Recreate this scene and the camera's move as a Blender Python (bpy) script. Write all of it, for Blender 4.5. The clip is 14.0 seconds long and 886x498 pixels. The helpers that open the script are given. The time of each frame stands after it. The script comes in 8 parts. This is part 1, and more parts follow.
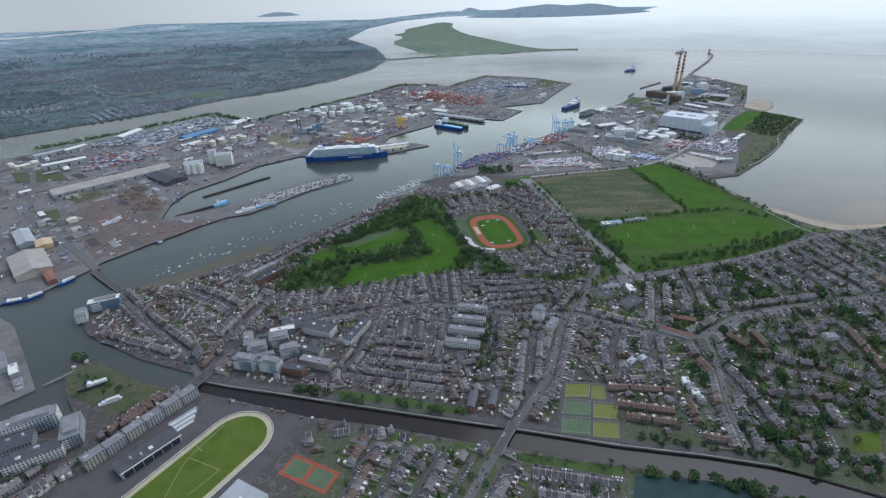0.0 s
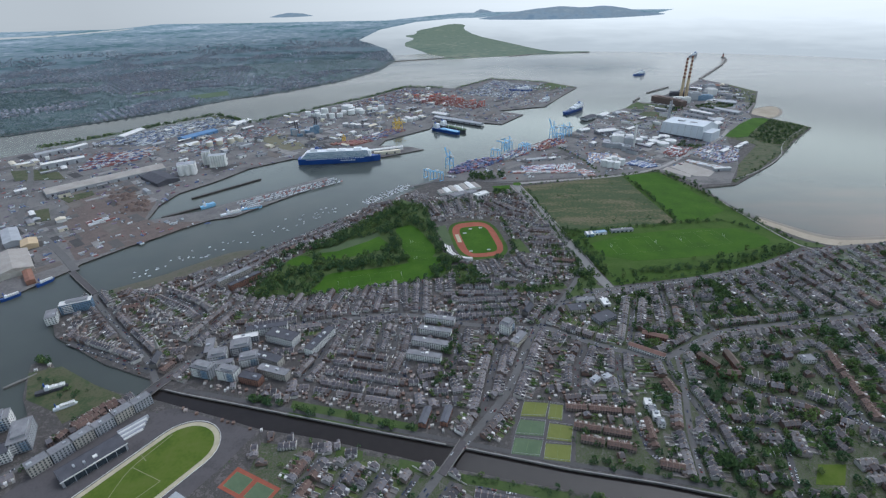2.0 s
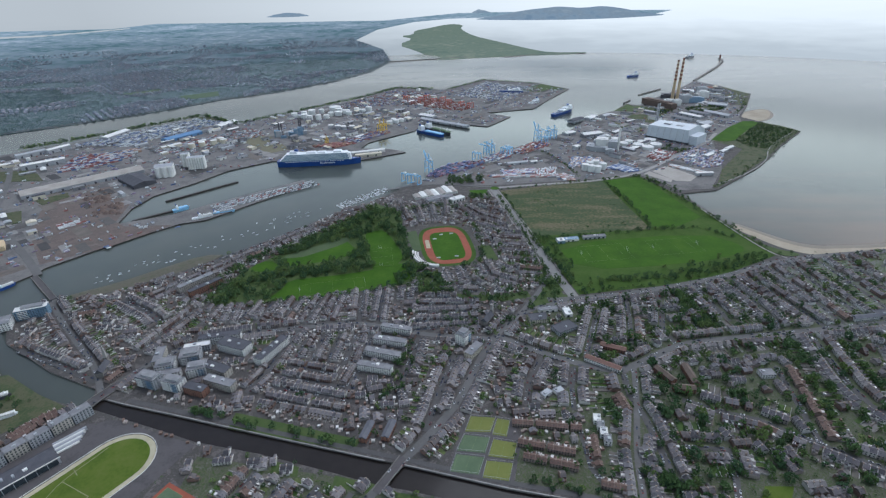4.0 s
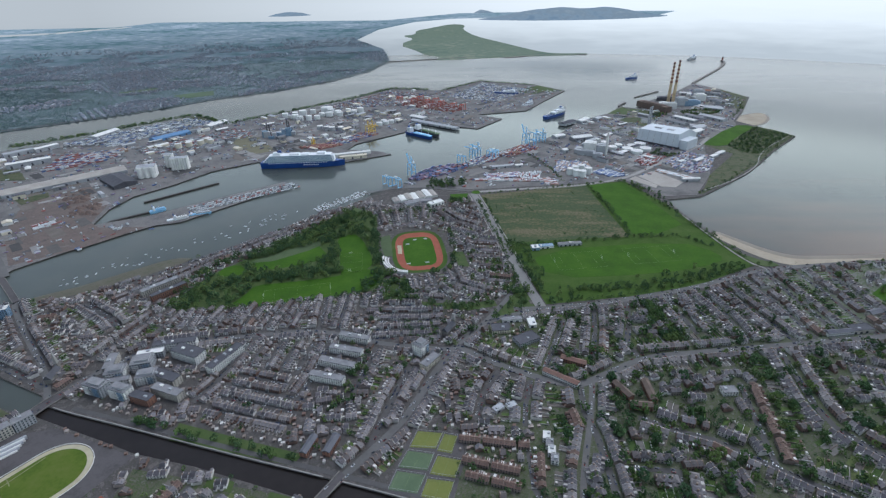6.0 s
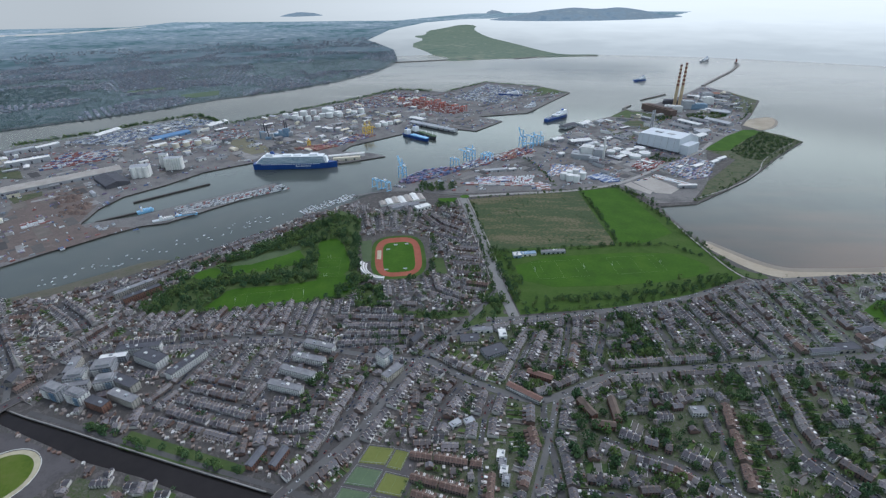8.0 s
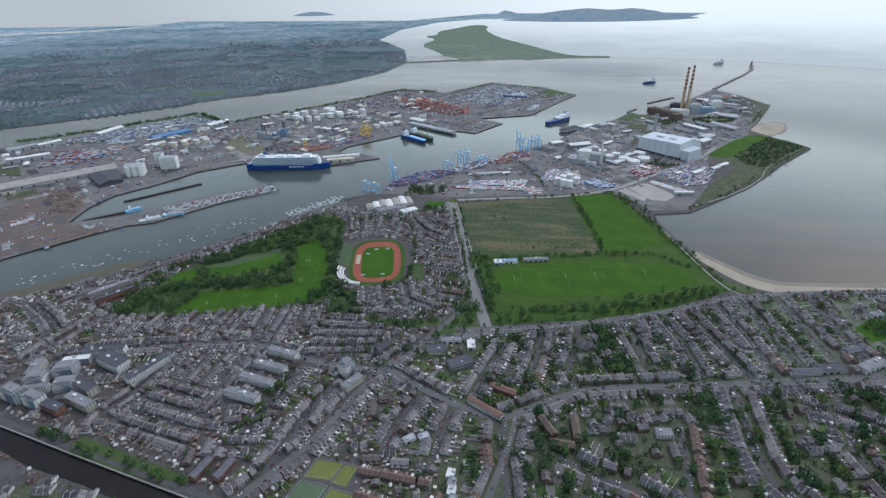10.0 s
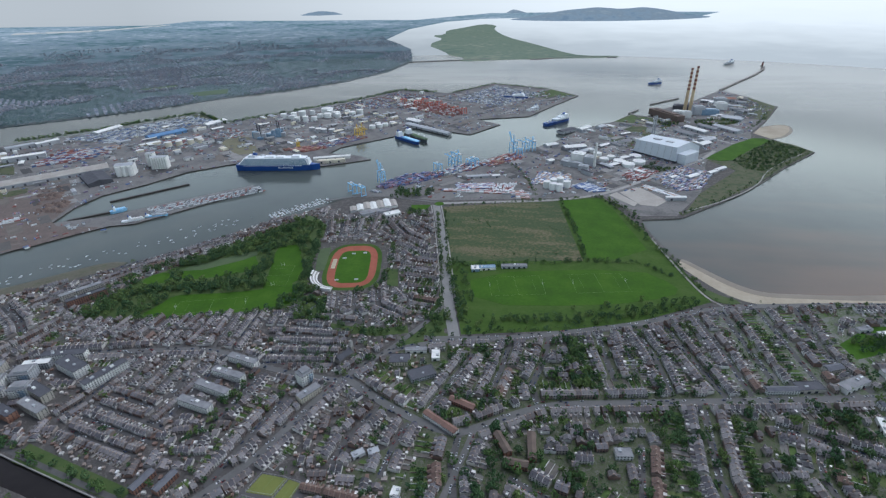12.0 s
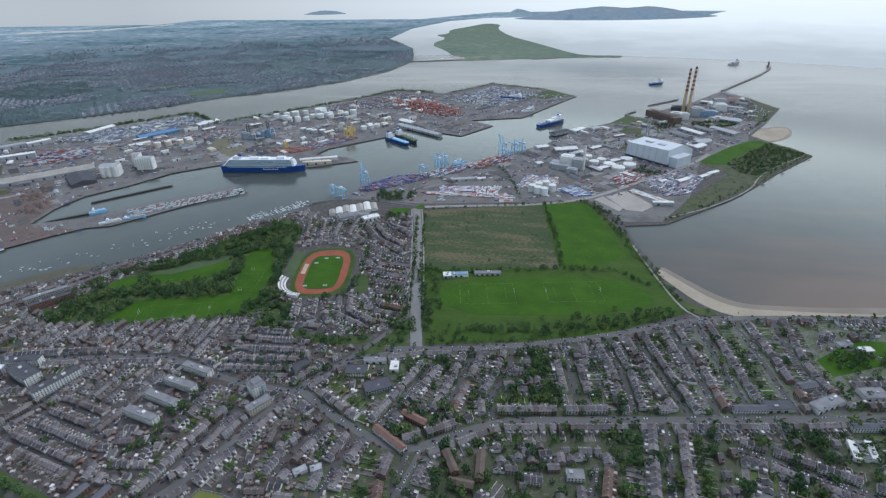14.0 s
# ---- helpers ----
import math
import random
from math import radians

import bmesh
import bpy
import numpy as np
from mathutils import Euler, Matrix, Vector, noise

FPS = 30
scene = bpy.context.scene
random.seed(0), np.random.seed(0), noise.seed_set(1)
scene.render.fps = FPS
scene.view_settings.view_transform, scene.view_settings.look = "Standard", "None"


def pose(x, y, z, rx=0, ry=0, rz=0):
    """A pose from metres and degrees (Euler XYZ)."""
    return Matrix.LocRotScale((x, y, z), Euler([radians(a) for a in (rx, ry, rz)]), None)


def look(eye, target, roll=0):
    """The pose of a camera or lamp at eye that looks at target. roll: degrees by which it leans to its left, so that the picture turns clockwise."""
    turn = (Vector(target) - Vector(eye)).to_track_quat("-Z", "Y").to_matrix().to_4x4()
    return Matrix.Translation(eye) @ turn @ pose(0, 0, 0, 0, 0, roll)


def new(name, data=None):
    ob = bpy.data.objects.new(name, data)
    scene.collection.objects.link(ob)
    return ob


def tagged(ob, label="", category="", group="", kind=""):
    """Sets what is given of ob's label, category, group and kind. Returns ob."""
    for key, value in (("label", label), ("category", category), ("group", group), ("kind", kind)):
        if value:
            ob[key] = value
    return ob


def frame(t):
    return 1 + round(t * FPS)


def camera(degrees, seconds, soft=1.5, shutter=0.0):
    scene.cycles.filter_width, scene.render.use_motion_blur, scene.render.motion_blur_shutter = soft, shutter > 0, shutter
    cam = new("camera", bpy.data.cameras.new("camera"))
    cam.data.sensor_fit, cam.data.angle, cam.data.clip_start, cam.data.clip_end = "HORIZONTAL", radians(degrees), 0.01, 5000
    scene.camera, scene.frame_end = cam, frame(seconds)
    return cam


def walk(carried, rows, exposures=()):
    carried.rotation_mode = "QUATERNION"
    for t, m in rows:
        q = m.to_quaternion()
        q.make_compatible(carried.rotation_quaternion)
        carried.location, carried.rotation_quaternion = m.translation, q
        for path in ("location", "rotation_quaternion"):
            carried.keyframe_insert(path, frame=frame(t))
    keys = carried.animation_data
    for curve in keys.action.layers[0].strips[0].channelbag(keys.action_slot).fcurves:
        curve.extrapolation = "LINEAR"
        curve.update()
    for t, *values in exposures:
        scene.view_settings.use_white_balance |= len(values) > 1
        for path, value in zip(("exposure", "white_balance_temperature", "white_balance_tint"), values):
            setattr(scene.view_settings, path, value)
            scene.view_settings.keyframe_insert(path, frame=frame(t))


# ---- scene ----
cam = camera(82.2, 14.0, soft=1.3)
PATH = [
    (0, (22.949, 9.392, 447.918), (22.949, 11.164, 446.992), -1.7),
    (0.5, (40.913, 13.878, 449.194), (40.898, 15.651, 448.267), -1.5),
    (1, (58.747, 18.49, 450.358), (58.715, 20.263, 449.433), -1.6),
    (1.5, (76.453, 23.23, 451.416), (76.404, 25.003, 450.492), -1.5),
    (2, (94.034, 28.101, 452.371), (93.973, 29.874, 451.448), -1.5),
    (2.5, (111.494, 33.108, 453.23), (111.424, 34.881, 452.307), -1.5),
    (3, (128.834, 38.253, 453.995), (128.761, 40.025, 453.072), -1.5),
    (5.5, (213.853, 66.169, 456.594), (213.759, 67.94, 455.669), -1.2),
    (6, (230.541, 72.215, 456.9), (230.435, 73.985, 455.975), -1.2),
    (6.5, (247.129, 78.422, 457.146), (247.01, 80.191, 456.221), -1.1),
    (7, (263.621, 84.794, 457.336), (263.487, 86.562, 456.412), -1.1),
    (7.5, (280.021, 91.334, 457.475), (279.871, 93.102, 456.551), -1.1),
    (8, (296.33, 98.047, 457.568), (296.164, 99.813, 456.644), -1.2),
    (10.5, (376.622, 134.302, 457.497), (376.381, 136.06, 456.574), -1.1),
    (11, (392.45, 142.116, 457.408), (392.196, 143.872, 456.485), -1.2),
    (11.5, (408.208, 150.124, 457.306), (407.942, 151.878, 456.382), -1.2),
    (12, (423.898, 158.332, 457.194), (423.62, 160.083, 456.269), -1.2),
    (12.5, (439.524, 166.741, 457.077), (439.237, 168.49, 456.151), -1.2),
    (13, (455.089, 175.355, 456.96), (454.792, 177.102, 456.033), -1.3),
    (13.5, (470.595, 184.178, 456.847), (470.29, 185.923, 455.92), -1.3),
    (14, (486.045, 193.213, 456.744), (485.73, 194.956, 455.817), -1.3),
]
walk(cam, [(t, look(eye, target, roll)) for t, eye, target, roll in PATH],
     exposures=[(0, 0.16, 5560, 8), (14, 0.16, 5560, 8)])

from mathutils.geometry import delaunay_2d_cdt, tessellate_polygon

# ---- world, sun ----
SUN_AZ, SUN_EL = 40.0, 62.0          # degrees to the right of +y, degrees up
world = bpy.data.worlds.new("overcast_sky")
scene.world = world
world.use_nodes = True
wn = world.node_tree.nodes
wl = world.node_tree.links
sky = wn.new("ShaderNodeTexSky")
sky.sky_type = "NISHITA"
sky.sun_disc = False
sky.sun_elevation = radians(SUN_EL)
sky.sun_rotation = radians(SUN_AZ)
sky.air_density, sky.dust_density, sky.ozone_density = 1.0, 4.0, 1.0
grey = wn.new("ShaderNodeHueSaturation")
grey.inputs["Saturation"].default_value = 0.6
coord = wn.new("ShaderNodeTexCoord")
stretch = wn.new("ShaderNodeMapping")
stretch.inputs["Scale"].default_value = (1.0, 1.0, 3.5)
cloud = wn.new("ShaderNodeTexNoise")
cloud.inputs["Scale"].default_value = 2.2
cloud.inputs["Detail"].default_value = 5.0
cover = wn.new("ShaderNodeMapRange")
cover.inputs["From Min"].default_value, cover.inputs["From Max"].default_value = 0.3, 0.7
cover.inputs["To Min"].default_value, cover.inputs["To Max"].default_value = 0.75, 1.2
deck = wn.new("ShaderNodeVectorMath")
deck.operation = "SCALE"
wl.new(coord.outputs["Generated"], stretch.inputs["Vector"])
wl.new(stretch.outputs["Vector"], cloud.inputs["Vector"])
wl.new(cloud.outputs["Fac"], cover.inputs["Value"])
wl.new(sky.outputs["Color"], grey.inputs["Color"])
updown = wn.new("ShaderNodeSeparateXYZ")
wl.new(coord.outputs["Generated"], updown.inputs["Vector"])
low = wn.new("ShaderNodeMapRange")
low.interpolation_type = "SMOOTHSTEP"
low.inputs["From Min"].default_value, low.inputs["From Max"].default_value = 0.0, 0.5
low.inputs["To Min"].default_value, low.inputs["To Max"].default_value = 1.0, 0.0
wl.new(updown.outputs["Z"], low.inputs["Value"])
pale = wn.new("ShaderNodeMix")                     # thin bright cloud low over the sea
pale.data_type = "RGBA"
pale.inputs[6].default_value = (1.0, 1.0, 1.0, 1)
pale.inputs[7].default_value = (5.25, 5.05, 3.95, 1)
wl.new(low.outputs["Result"], pale.inputs[0])
both = wn.new("ShaderNodeVectorMath")
both.operation = "MULTIPLY"
wl.new(grey.outputs["Color"], both.inputs[0])
wl.new(pale.outputs[2], both.inputs[1])
wl.new(cover.outputs["Result"], deck.inputs["Scale"])
wl.new(both.outputs["Vector"], deck.inputs[0])
wl.new(deck.outputs["Vector"], wn["Background"].inputs["Color"])
wn["Background"].inputs["Strength"].default_value = 0.112
sun_data = bpy.data.lights.new("sun", "SUN")
sun_data.energy, sun_data.angle, sun_data.color = 0.8, radians(50), (1.0, 0.985, 0.965)
sun = new("sun", sun_data)
a, e = radians(SUN_AZ), radians(SUN_EL)
sun.matrix_world = look((0, 0, 900), (-math.sin(a) * math.cos(e) * 100, -math.cos(a) * math.cos(e) * 100, 900 - math.sin(e) * 100))


# ---- materials ----
def lin(r, g, b):
    """Linear colour from 0..255 screen values."""
    return tuple((v / 255 / 12.92) if v < 10 else ((v / 255 + 0.055) / 1.055) ** 2.4 for v in (r, g, b)) + (1.0,)


def material(name, colours, size=10.0, fine=1.0, stretch=None, rough=0.85, bump=0.0, island=False, tone=False, metal=0.0, detail=4.0, spec=0.3, own=False, level=False):
    """Procedural surface: a ramp of colours driven by noise at two scales (metres), optionally by a random value
    for each island, each object or by the stored tone of each face."""
    m = bpy.data.materials.new(name)
    m.use_nodes = True
    n, l = m.node_tree.nodes, m.node_tree.links
    bsdf = n["Principled BSDF"]
    bsdf.inputs["Roughness"].default_value = rough
    bsdf.inputs["Metallic"].default_value = metal
    bsdf.inputs["Specular IOR Level"].default_value = spec
    geo = n.new("ShaderNodeNewGeometry")
    big, small = n.new("ShaderNodeTexNoise"), n.new("ShaderNodeTexNoise")
    for node, s in ((big, size), (small, fine)):
        node.inputs["Scale"].default_value = 1.0 / s
        node.inputs["Detail"].default_value = detail
        l.new(geo.outputs["Position"], node.inputs["Vector"])
    if stretch:                                    # long bands: scale along x, scale along y, turn in degrees
        lay = n.new("ShaderNodeMapping")
        lay.inputs["Scale"].default_value = (stretch[0], stretch[1], 1.0)
        lay.inputs["Rotation"].default_value = (0.0, 0.0, radians(stretch[2]))
        l.new(geo.outputs["Position"], lay.inputs["Vector"])
        l.new(lay.outputs["Vector"], big.inputs["Vector"])
    mixv = n.new("ShaderNodeMix")
    mixv.inputs["Factor"].default_value = 0.35
    l.new(big.outputs["Fac"], mixv.inputs["A"])
    l.new(small.outputs["Fac"], mixv.inputs["B"])
    spread = n.new("ShaderNodeMapRange")
    spread.inputs["From Min"].default_value, spread.inputs["From Max"].default_value = 0.33, 0.67
    l.new(mixv.outputs["Result"], spread.inputs["Value"])
    value = spread.outputs["Result"]
    source = None
    if island:
        source = geo.outputs["Random Per Island"]
    elif own:
        source = n.new("ShaderNodeObjectInfo").outputs["Random"]
    elif tone:
        at = n.new("ShaderNodeAttribute")
        at.attribute_name = "tone"
        source = at.outputs["Fac"]
    ramp = n.new("ShaderNodeValToRGB")
    while len(ramp.color_ramp.elements) < len(colours):
        ramp.color_ramp.elements.new(0.5)
    for k, c in enumerate(colours):
        ramp.color_ramp.elements[k].position = k / max(1, len(colours) - 1)
        ramp.color_ramp.elements[k].color = c
    if source is not None:
        ramp.color_ramp.interpolation = "CONSTANT" if len(colours) > 3 else "LINEAR"
        if ramp.color_ramp.interpolation == "CONSTANT":
            for k in range(len(colours)):
                ramp.color_ramp.elements[k].position = k / len(colours)
        l.new(source, ramp.inputs["Fac"])
        shade = n.new("ShaderNodeMapRange")
        shade.inputs["To Min"].default_value, shade.inputs["To Max"].default_value = 0.72, 1.18
        l.new(value, shade.inputs["Value"])
        scale = n.new("ShaderNodeVectorMath")
        scale.operation = "SCALE"
        l.new(ramp.outputs["Color"], scale.inputs[0])
        l.new(shade.outputs["Result"], scale.inputs["Scale"])
        l.new(scale.outputs["Vector"], bsdf.inputs["Base Color"])
    else:
        l.new(value, ramp.inputs["Fac"])
        l.new(ramp.outputs["Color"], bsdf.inputs["Base Color"])
    # shaded as if facing straight up, whatever the slope of the face
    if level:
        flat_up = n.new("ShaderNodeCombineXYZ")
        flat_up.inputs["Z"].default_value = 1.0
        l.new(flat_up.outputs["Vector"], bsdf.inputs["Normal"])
    if bump:
        b = n.new("ShaderNodeBump")
        b.inputs["Distance"].default_value = bump
        b.inputs["Strength"].default_value = 0.6
        l.new(small.outputs["Fac"], b.inputs["Height"])
        l.new(b.outputs["Normal"], bsdf.inputs["Normal"])
    return m


def water_material(name, colours, size, rough, ripple):
    m = material(name, colours, size=size, fine=size / 5, rough=rough, spec=0.5)
    n, l = m.node_tree.nodes, m.node_tree.links
    bsdf = n["Principled BSDF"]
    bsdf.inputs["IOR"].default_value = 1.33
    geo = n.new("ShaderNodeNewGeometry")
    waves = n.new("ShaderNodeTexNoise")
    waves.inputs["Scale"].default_value = 0.12
    waves.inputs["Detail"].default_value = 6.0
    l.new(geo.outputs["Position"], waves.inputs["Vector"])
    b = n.new("ShaderNodeBump")
    b.inputs["Distance"].default_value = ripple
    b.inputs["Strength"].default_value = 0.4
    l.new(waves.outputs["Fac"], b.inputs["Height"])
    level = n.new("ShaderNodeCombineXYZ")
    level.inputs["Z"].default_value = 1.0
    l.new(level.outputs["Vector"], b.inputs["Normal"])
    l.new(b.outputs["Normal"], bsdf.inputs["Normal"])
    return m


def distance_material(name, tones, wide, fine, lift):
    """Far hills and shores of the backdrop, haze painted as emitted colour: woods and towns by the map's own metres.
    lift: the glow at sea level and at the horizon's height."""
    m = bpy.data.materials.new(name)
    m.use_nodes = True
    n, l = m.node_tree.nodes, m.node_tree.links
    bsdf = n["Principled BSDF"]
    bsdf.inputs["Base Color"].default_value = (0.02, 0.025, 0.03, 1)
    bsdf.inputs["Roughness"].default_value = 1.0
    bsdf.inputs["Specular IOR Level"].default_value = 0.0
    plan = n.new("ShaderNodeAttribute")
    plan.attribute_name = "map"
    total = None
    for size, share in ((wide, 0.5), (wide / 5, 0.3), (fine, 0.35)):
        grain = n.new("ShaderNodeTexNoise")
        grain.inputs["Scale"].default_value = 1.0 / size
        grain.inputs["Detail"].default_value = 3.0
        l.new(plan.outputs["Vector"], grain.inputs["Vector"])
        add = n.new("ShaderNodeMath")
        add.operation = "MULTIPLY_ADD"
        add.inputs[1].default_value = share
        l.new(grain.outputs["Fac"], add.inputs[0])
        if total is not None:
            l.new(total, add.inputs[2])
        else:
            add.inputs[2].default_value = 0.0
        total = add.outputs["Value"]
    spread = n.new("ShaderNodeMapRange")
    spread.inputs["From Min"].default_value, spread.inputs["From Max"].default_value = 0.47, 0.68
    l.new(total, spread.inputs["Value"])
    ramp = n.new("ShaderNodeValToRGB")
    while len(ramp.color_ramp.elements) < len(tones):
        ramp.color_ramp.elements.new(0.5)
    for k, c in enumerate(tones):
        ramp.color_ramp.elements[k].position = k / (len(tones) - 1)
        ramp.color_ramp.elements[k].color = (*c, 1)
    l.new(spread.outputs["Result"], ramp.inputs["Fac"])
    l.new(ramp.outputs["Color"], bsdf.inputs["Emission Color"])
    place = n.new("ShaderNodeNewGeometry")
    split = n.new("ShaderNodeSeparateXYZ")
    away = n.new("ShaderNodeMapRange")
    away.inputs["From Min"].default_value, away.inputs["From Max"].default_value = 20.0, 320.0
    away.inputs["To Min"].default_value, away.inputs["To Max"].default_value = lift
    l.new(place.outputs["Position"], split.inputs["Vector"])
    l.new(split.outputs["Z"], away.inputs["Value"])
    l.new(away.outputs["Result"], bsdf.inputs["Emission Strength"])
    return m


M = {}
# haze is in these emitted colours, bluer and paler than the land
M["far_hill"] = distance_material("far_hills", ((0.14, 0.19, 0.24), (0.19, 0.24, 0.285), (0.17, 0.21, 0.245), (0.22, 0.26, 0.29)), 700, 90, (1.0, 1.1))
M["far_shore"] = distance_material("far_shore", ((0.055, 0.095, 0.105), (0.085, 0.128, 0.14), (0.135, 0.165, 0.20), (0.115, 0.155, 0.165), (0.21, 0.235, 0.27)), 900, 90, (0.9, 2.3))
M["sea"] = water_material("sea_water", [(0.06, 0.068, 0.062, 1), (0.07, 0.08, 0.071, 1), (0.085, 0.091, 0.078, 1)], 420, 0.13, 0.3)
# brown shallows over the tidal sand off the beach, and silty streaks further out
sn, sl = M["sea"].node_tree.nodes, M["sea"].node_tree.links
where = sn.new("ShaderNodeNewGeometry")
reach = sn.new("ShaderNodeVectorMath")
reach.operation = "DISTANCE"
reach.inputs[1].default_value = (1130.0, 900.0, -2.5)
sl.new(where.outputs["Position"], reach.inputs[0])
drift = sn.new("ShaderNodeMapping")
drift.inputs["Rotation"].default_value = (0.0, 0.0, radians(-35))
drift.inputs["Scale"].default_value = (0.0014, 0.0048, 1.0)
sl.new(where.outputs["Position"], drift.inputs["Vector"])
silt_glare = sn.new("ShaderNodeTexNoise")
silt_glare.inputs["Scale"].default_value = 1.0
silt_glare.inputs["Detail"].default_value = 4.0
sl.new(drift.outputs["Vector"], silt_glare.inputs["Vector"])
streak = sn.new("ShaderNodeMath")
streak.operation = "MULTIPLY_ADD"
streak.inputs[1].default_value = -900.0
sl.new(silt_glare.outputs["Fac"], streak.inputs[0])
sl.new(reach.outputs["Value"], streak.inputs[2])
shoal = sn.new("ShaderNodeMapRange")
shoal.interpolation_type = "SMOOTHSTEP"
shoal.inputs["From Min"].default_value, shoal.inputs["From Max"].default_value = -420.0, 40.0
shoal.inputs["To Min"].default_value, shoal.inputs["To Max"].default_value = 1.0, 0.0
sl.new(streak.outputs["Value"], shoal.inputs["Value"])
brown = sn.new("ShaderNodeMix")
brown.data_type = "RGBA"
brown.inputs[7].default_value = (0.16, 0.117, 0.085, 1)
old = sn["Principled BSDF"].inputs["Base Color"].links[0].from_socket
sl.new(shoal.outputs["Result"], brown.inputs[0])
sl.new(old, brown.inputs[6])
sl.new(brown.outputs[2], sn["Principled BSDF"].inputs["Base Color"])
# glare on the open bay, painted as base colour that pales with distance
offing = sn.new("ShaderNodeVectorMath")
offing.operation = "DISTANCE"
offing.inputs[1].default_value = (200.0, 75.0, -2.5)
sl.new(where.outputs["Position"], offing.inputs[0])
glare_spread = sn.new("ShaderNodeMath")
glare_spread.operation = "MULTIPLY_ADD"
glare_spread.inputs[1].default_value = 1300.0
sl.new(silt_glare.outputs["Fac"], glare_spread.inputs[0])
sl.new(offing.outputs["Value"], glare_spread.inputs[2])
# mud: share of the painted glare, from none to full far out
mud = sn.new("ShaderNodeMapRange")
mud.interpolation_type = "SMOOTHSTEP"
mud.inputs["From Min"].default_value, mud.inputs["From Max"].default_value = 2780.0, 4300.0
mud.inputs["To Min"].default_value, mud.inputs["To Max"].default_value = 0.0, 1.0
sl.new(glare_spread.outputs["Value"], mud.inputs["Value"])
painted_glare = sn.new("ShaderNodeMix")
painted_glare.data_type = "RGBA"
painted_glare.inputs[7].default_value = (0.30, 0.296, 0.262, 1)
sl.new(mud.outputs["Result"], painted_glare.inputs[0])
sl.new(brown.outputs[2], painted_glare.inputs[6])
sl.new(painted_glare.outputs[2], sn["Principled BSDF"].inputs["Base Color"])
M["river"] = water_material("brown_river_water", [(0.018, 0.015, 0.014, 1), (0.026, 0.022, 0.02, 1)], 60, 0.1, 0.12)
M["urban"] = material("town_ground", [(0.05, 0.046, 0.045, 1), (0.086, 0.079, 0.077, 1), (0.06, 0.055, 0.05, 1), (0.13, 0.117, 0.112, 1), (0.066, 0.058, 0.056, 1)], 9, 2.2)
M["suburb"] = material("garden_suburb_ground", [(0.048, 0.072, 0.027, 1), (0.068, 0.096, 0.033, 1), (0.105, 0.1, 0.08, 1), (0.055, 0.079, 0.029, 1), (0.145, 0.135, 0.122, 1), (0.078, 0.076, 0.058, 1)], 7, 2.2, spec=0.15)
M["port"] = material("port_ground", [(0.08, 0.077, 0.077, 1), (0.128, 0.122, 0.12, 1), (0.18, 0.17, 0.163, 1), (0.105, 0.10, 0.098, 1)], 45, 5)
M["asphalt"] = material("asphalt", [(0.064, 0.058, 0.06, 1), (0.096, 0.088, 0.09, 1), (0.077, 0.07, 0.072, 1)], 26, 3)
M["street"] = material("street_asphalt", [(0.07, 0.067, 0.067, 1), (0.104, 0.10, 0.099, 1)], 20, 3)
M["road"] = material("road_asphalt", [(0.105, 0.102, 0.10, 1), (0.145, 0.141, 0.138, 1)], 30, 3)
M["pale_road"] = material("worn_pale_asphalt", [(0.19, 0.184, 0.178, 1), (0.25, 0.243, 0.234, 1)], 24, 3)
M["concrete"] = material("concrete", [(0.24, 0.23, 0.215, 1), (0.33, 0.315, 0.30, 1)], 25, 3)
M["grass"] = material("mown_grass", [(0.034, 0.079, 0.009, 1), (0.044, 0.102, 0.009, 1), (0.062, 0.122, 0.013, 1)], 38, 5, spec=0.1)
M["rough"] = material("rough_grass", [(0.125, 0.103, 0.062, 1), (0.06, 0.078, 0.03, 1), (0.036, 0.06, 0.02, 1), (0.075, 0.082, 0.034, 1), (0.135, 0.11, 0.066, 1), (0.055, 0.07, 0.026, 1)], 46, 6, stretch=(0.3, 1.0, -10))
M["field"] = material("field_grass", [(0.038, 0.074, 0.014, 1), (0.054, 0.095, 0.018, 1), (0.07, 0.104, 0.028, 1)], 30, 5, spec=0.1)
M["verge"] = material("verge_grass", [(0.038, 0.066, 0.017, 1), (0.056, 0.088, 0.022, 1), (0.075, 0.095, 0.034, 1)], 22, 4)
M["scrub"] = material("coastal_scrub", [(0.032, 0.05, 0.022, 1), (0.052, 0.072, 0.028, 1), (0.092, 0.09, 0.05, 1), (0.042, 0.062, 0.025, 1)], 18, 3)
M["pale_turf"] = material("pale_artificial_turf", [(0.07, 0.10, 0.05, 1), (0.095, 0.125, 0.066, 1)], 20, 3, spec=0.1)
M["stockpile"] = material("weathered_stockpile", [(0.13, 0.125, 0.075, 1), (0.18, 0.165, 0.11, 1)], 30, 6)
M["metal_clad"] = material("silver_blue_cladding", [(0.48, 0.515, 0.56, 1), (0.58, 0.605, 0.64, 1)], 22, 3, rough=0.4)
M["village"] = material("village_yards", [(0.10, 0.098, 0.096, 1), (0.17, 0.165, 0.155, 1), (0.07, 0.10, 0.035, 1), (0.20, 0.19, 0.18, 1)], 12, 3)
M["sand"] = material("sand", [(0.30, 0.255, 0.19, 1), (0.40, 0.345, 0.265, 1)], 40, 6)
M["mudbank"] = material("mud_and_weed", [(0.075, 0.078, 0.05, 1), (0.115, 0.105, 0.08, 1), (0.06, 0.075, 0.035, 1)], 14, 3)
M["wet_sand"] = material("wet_sand", [(0.15, 0.12, 0.09, 1), (0.20, 0.165, 0.125, 1)], 50, 8, rough=0.5)
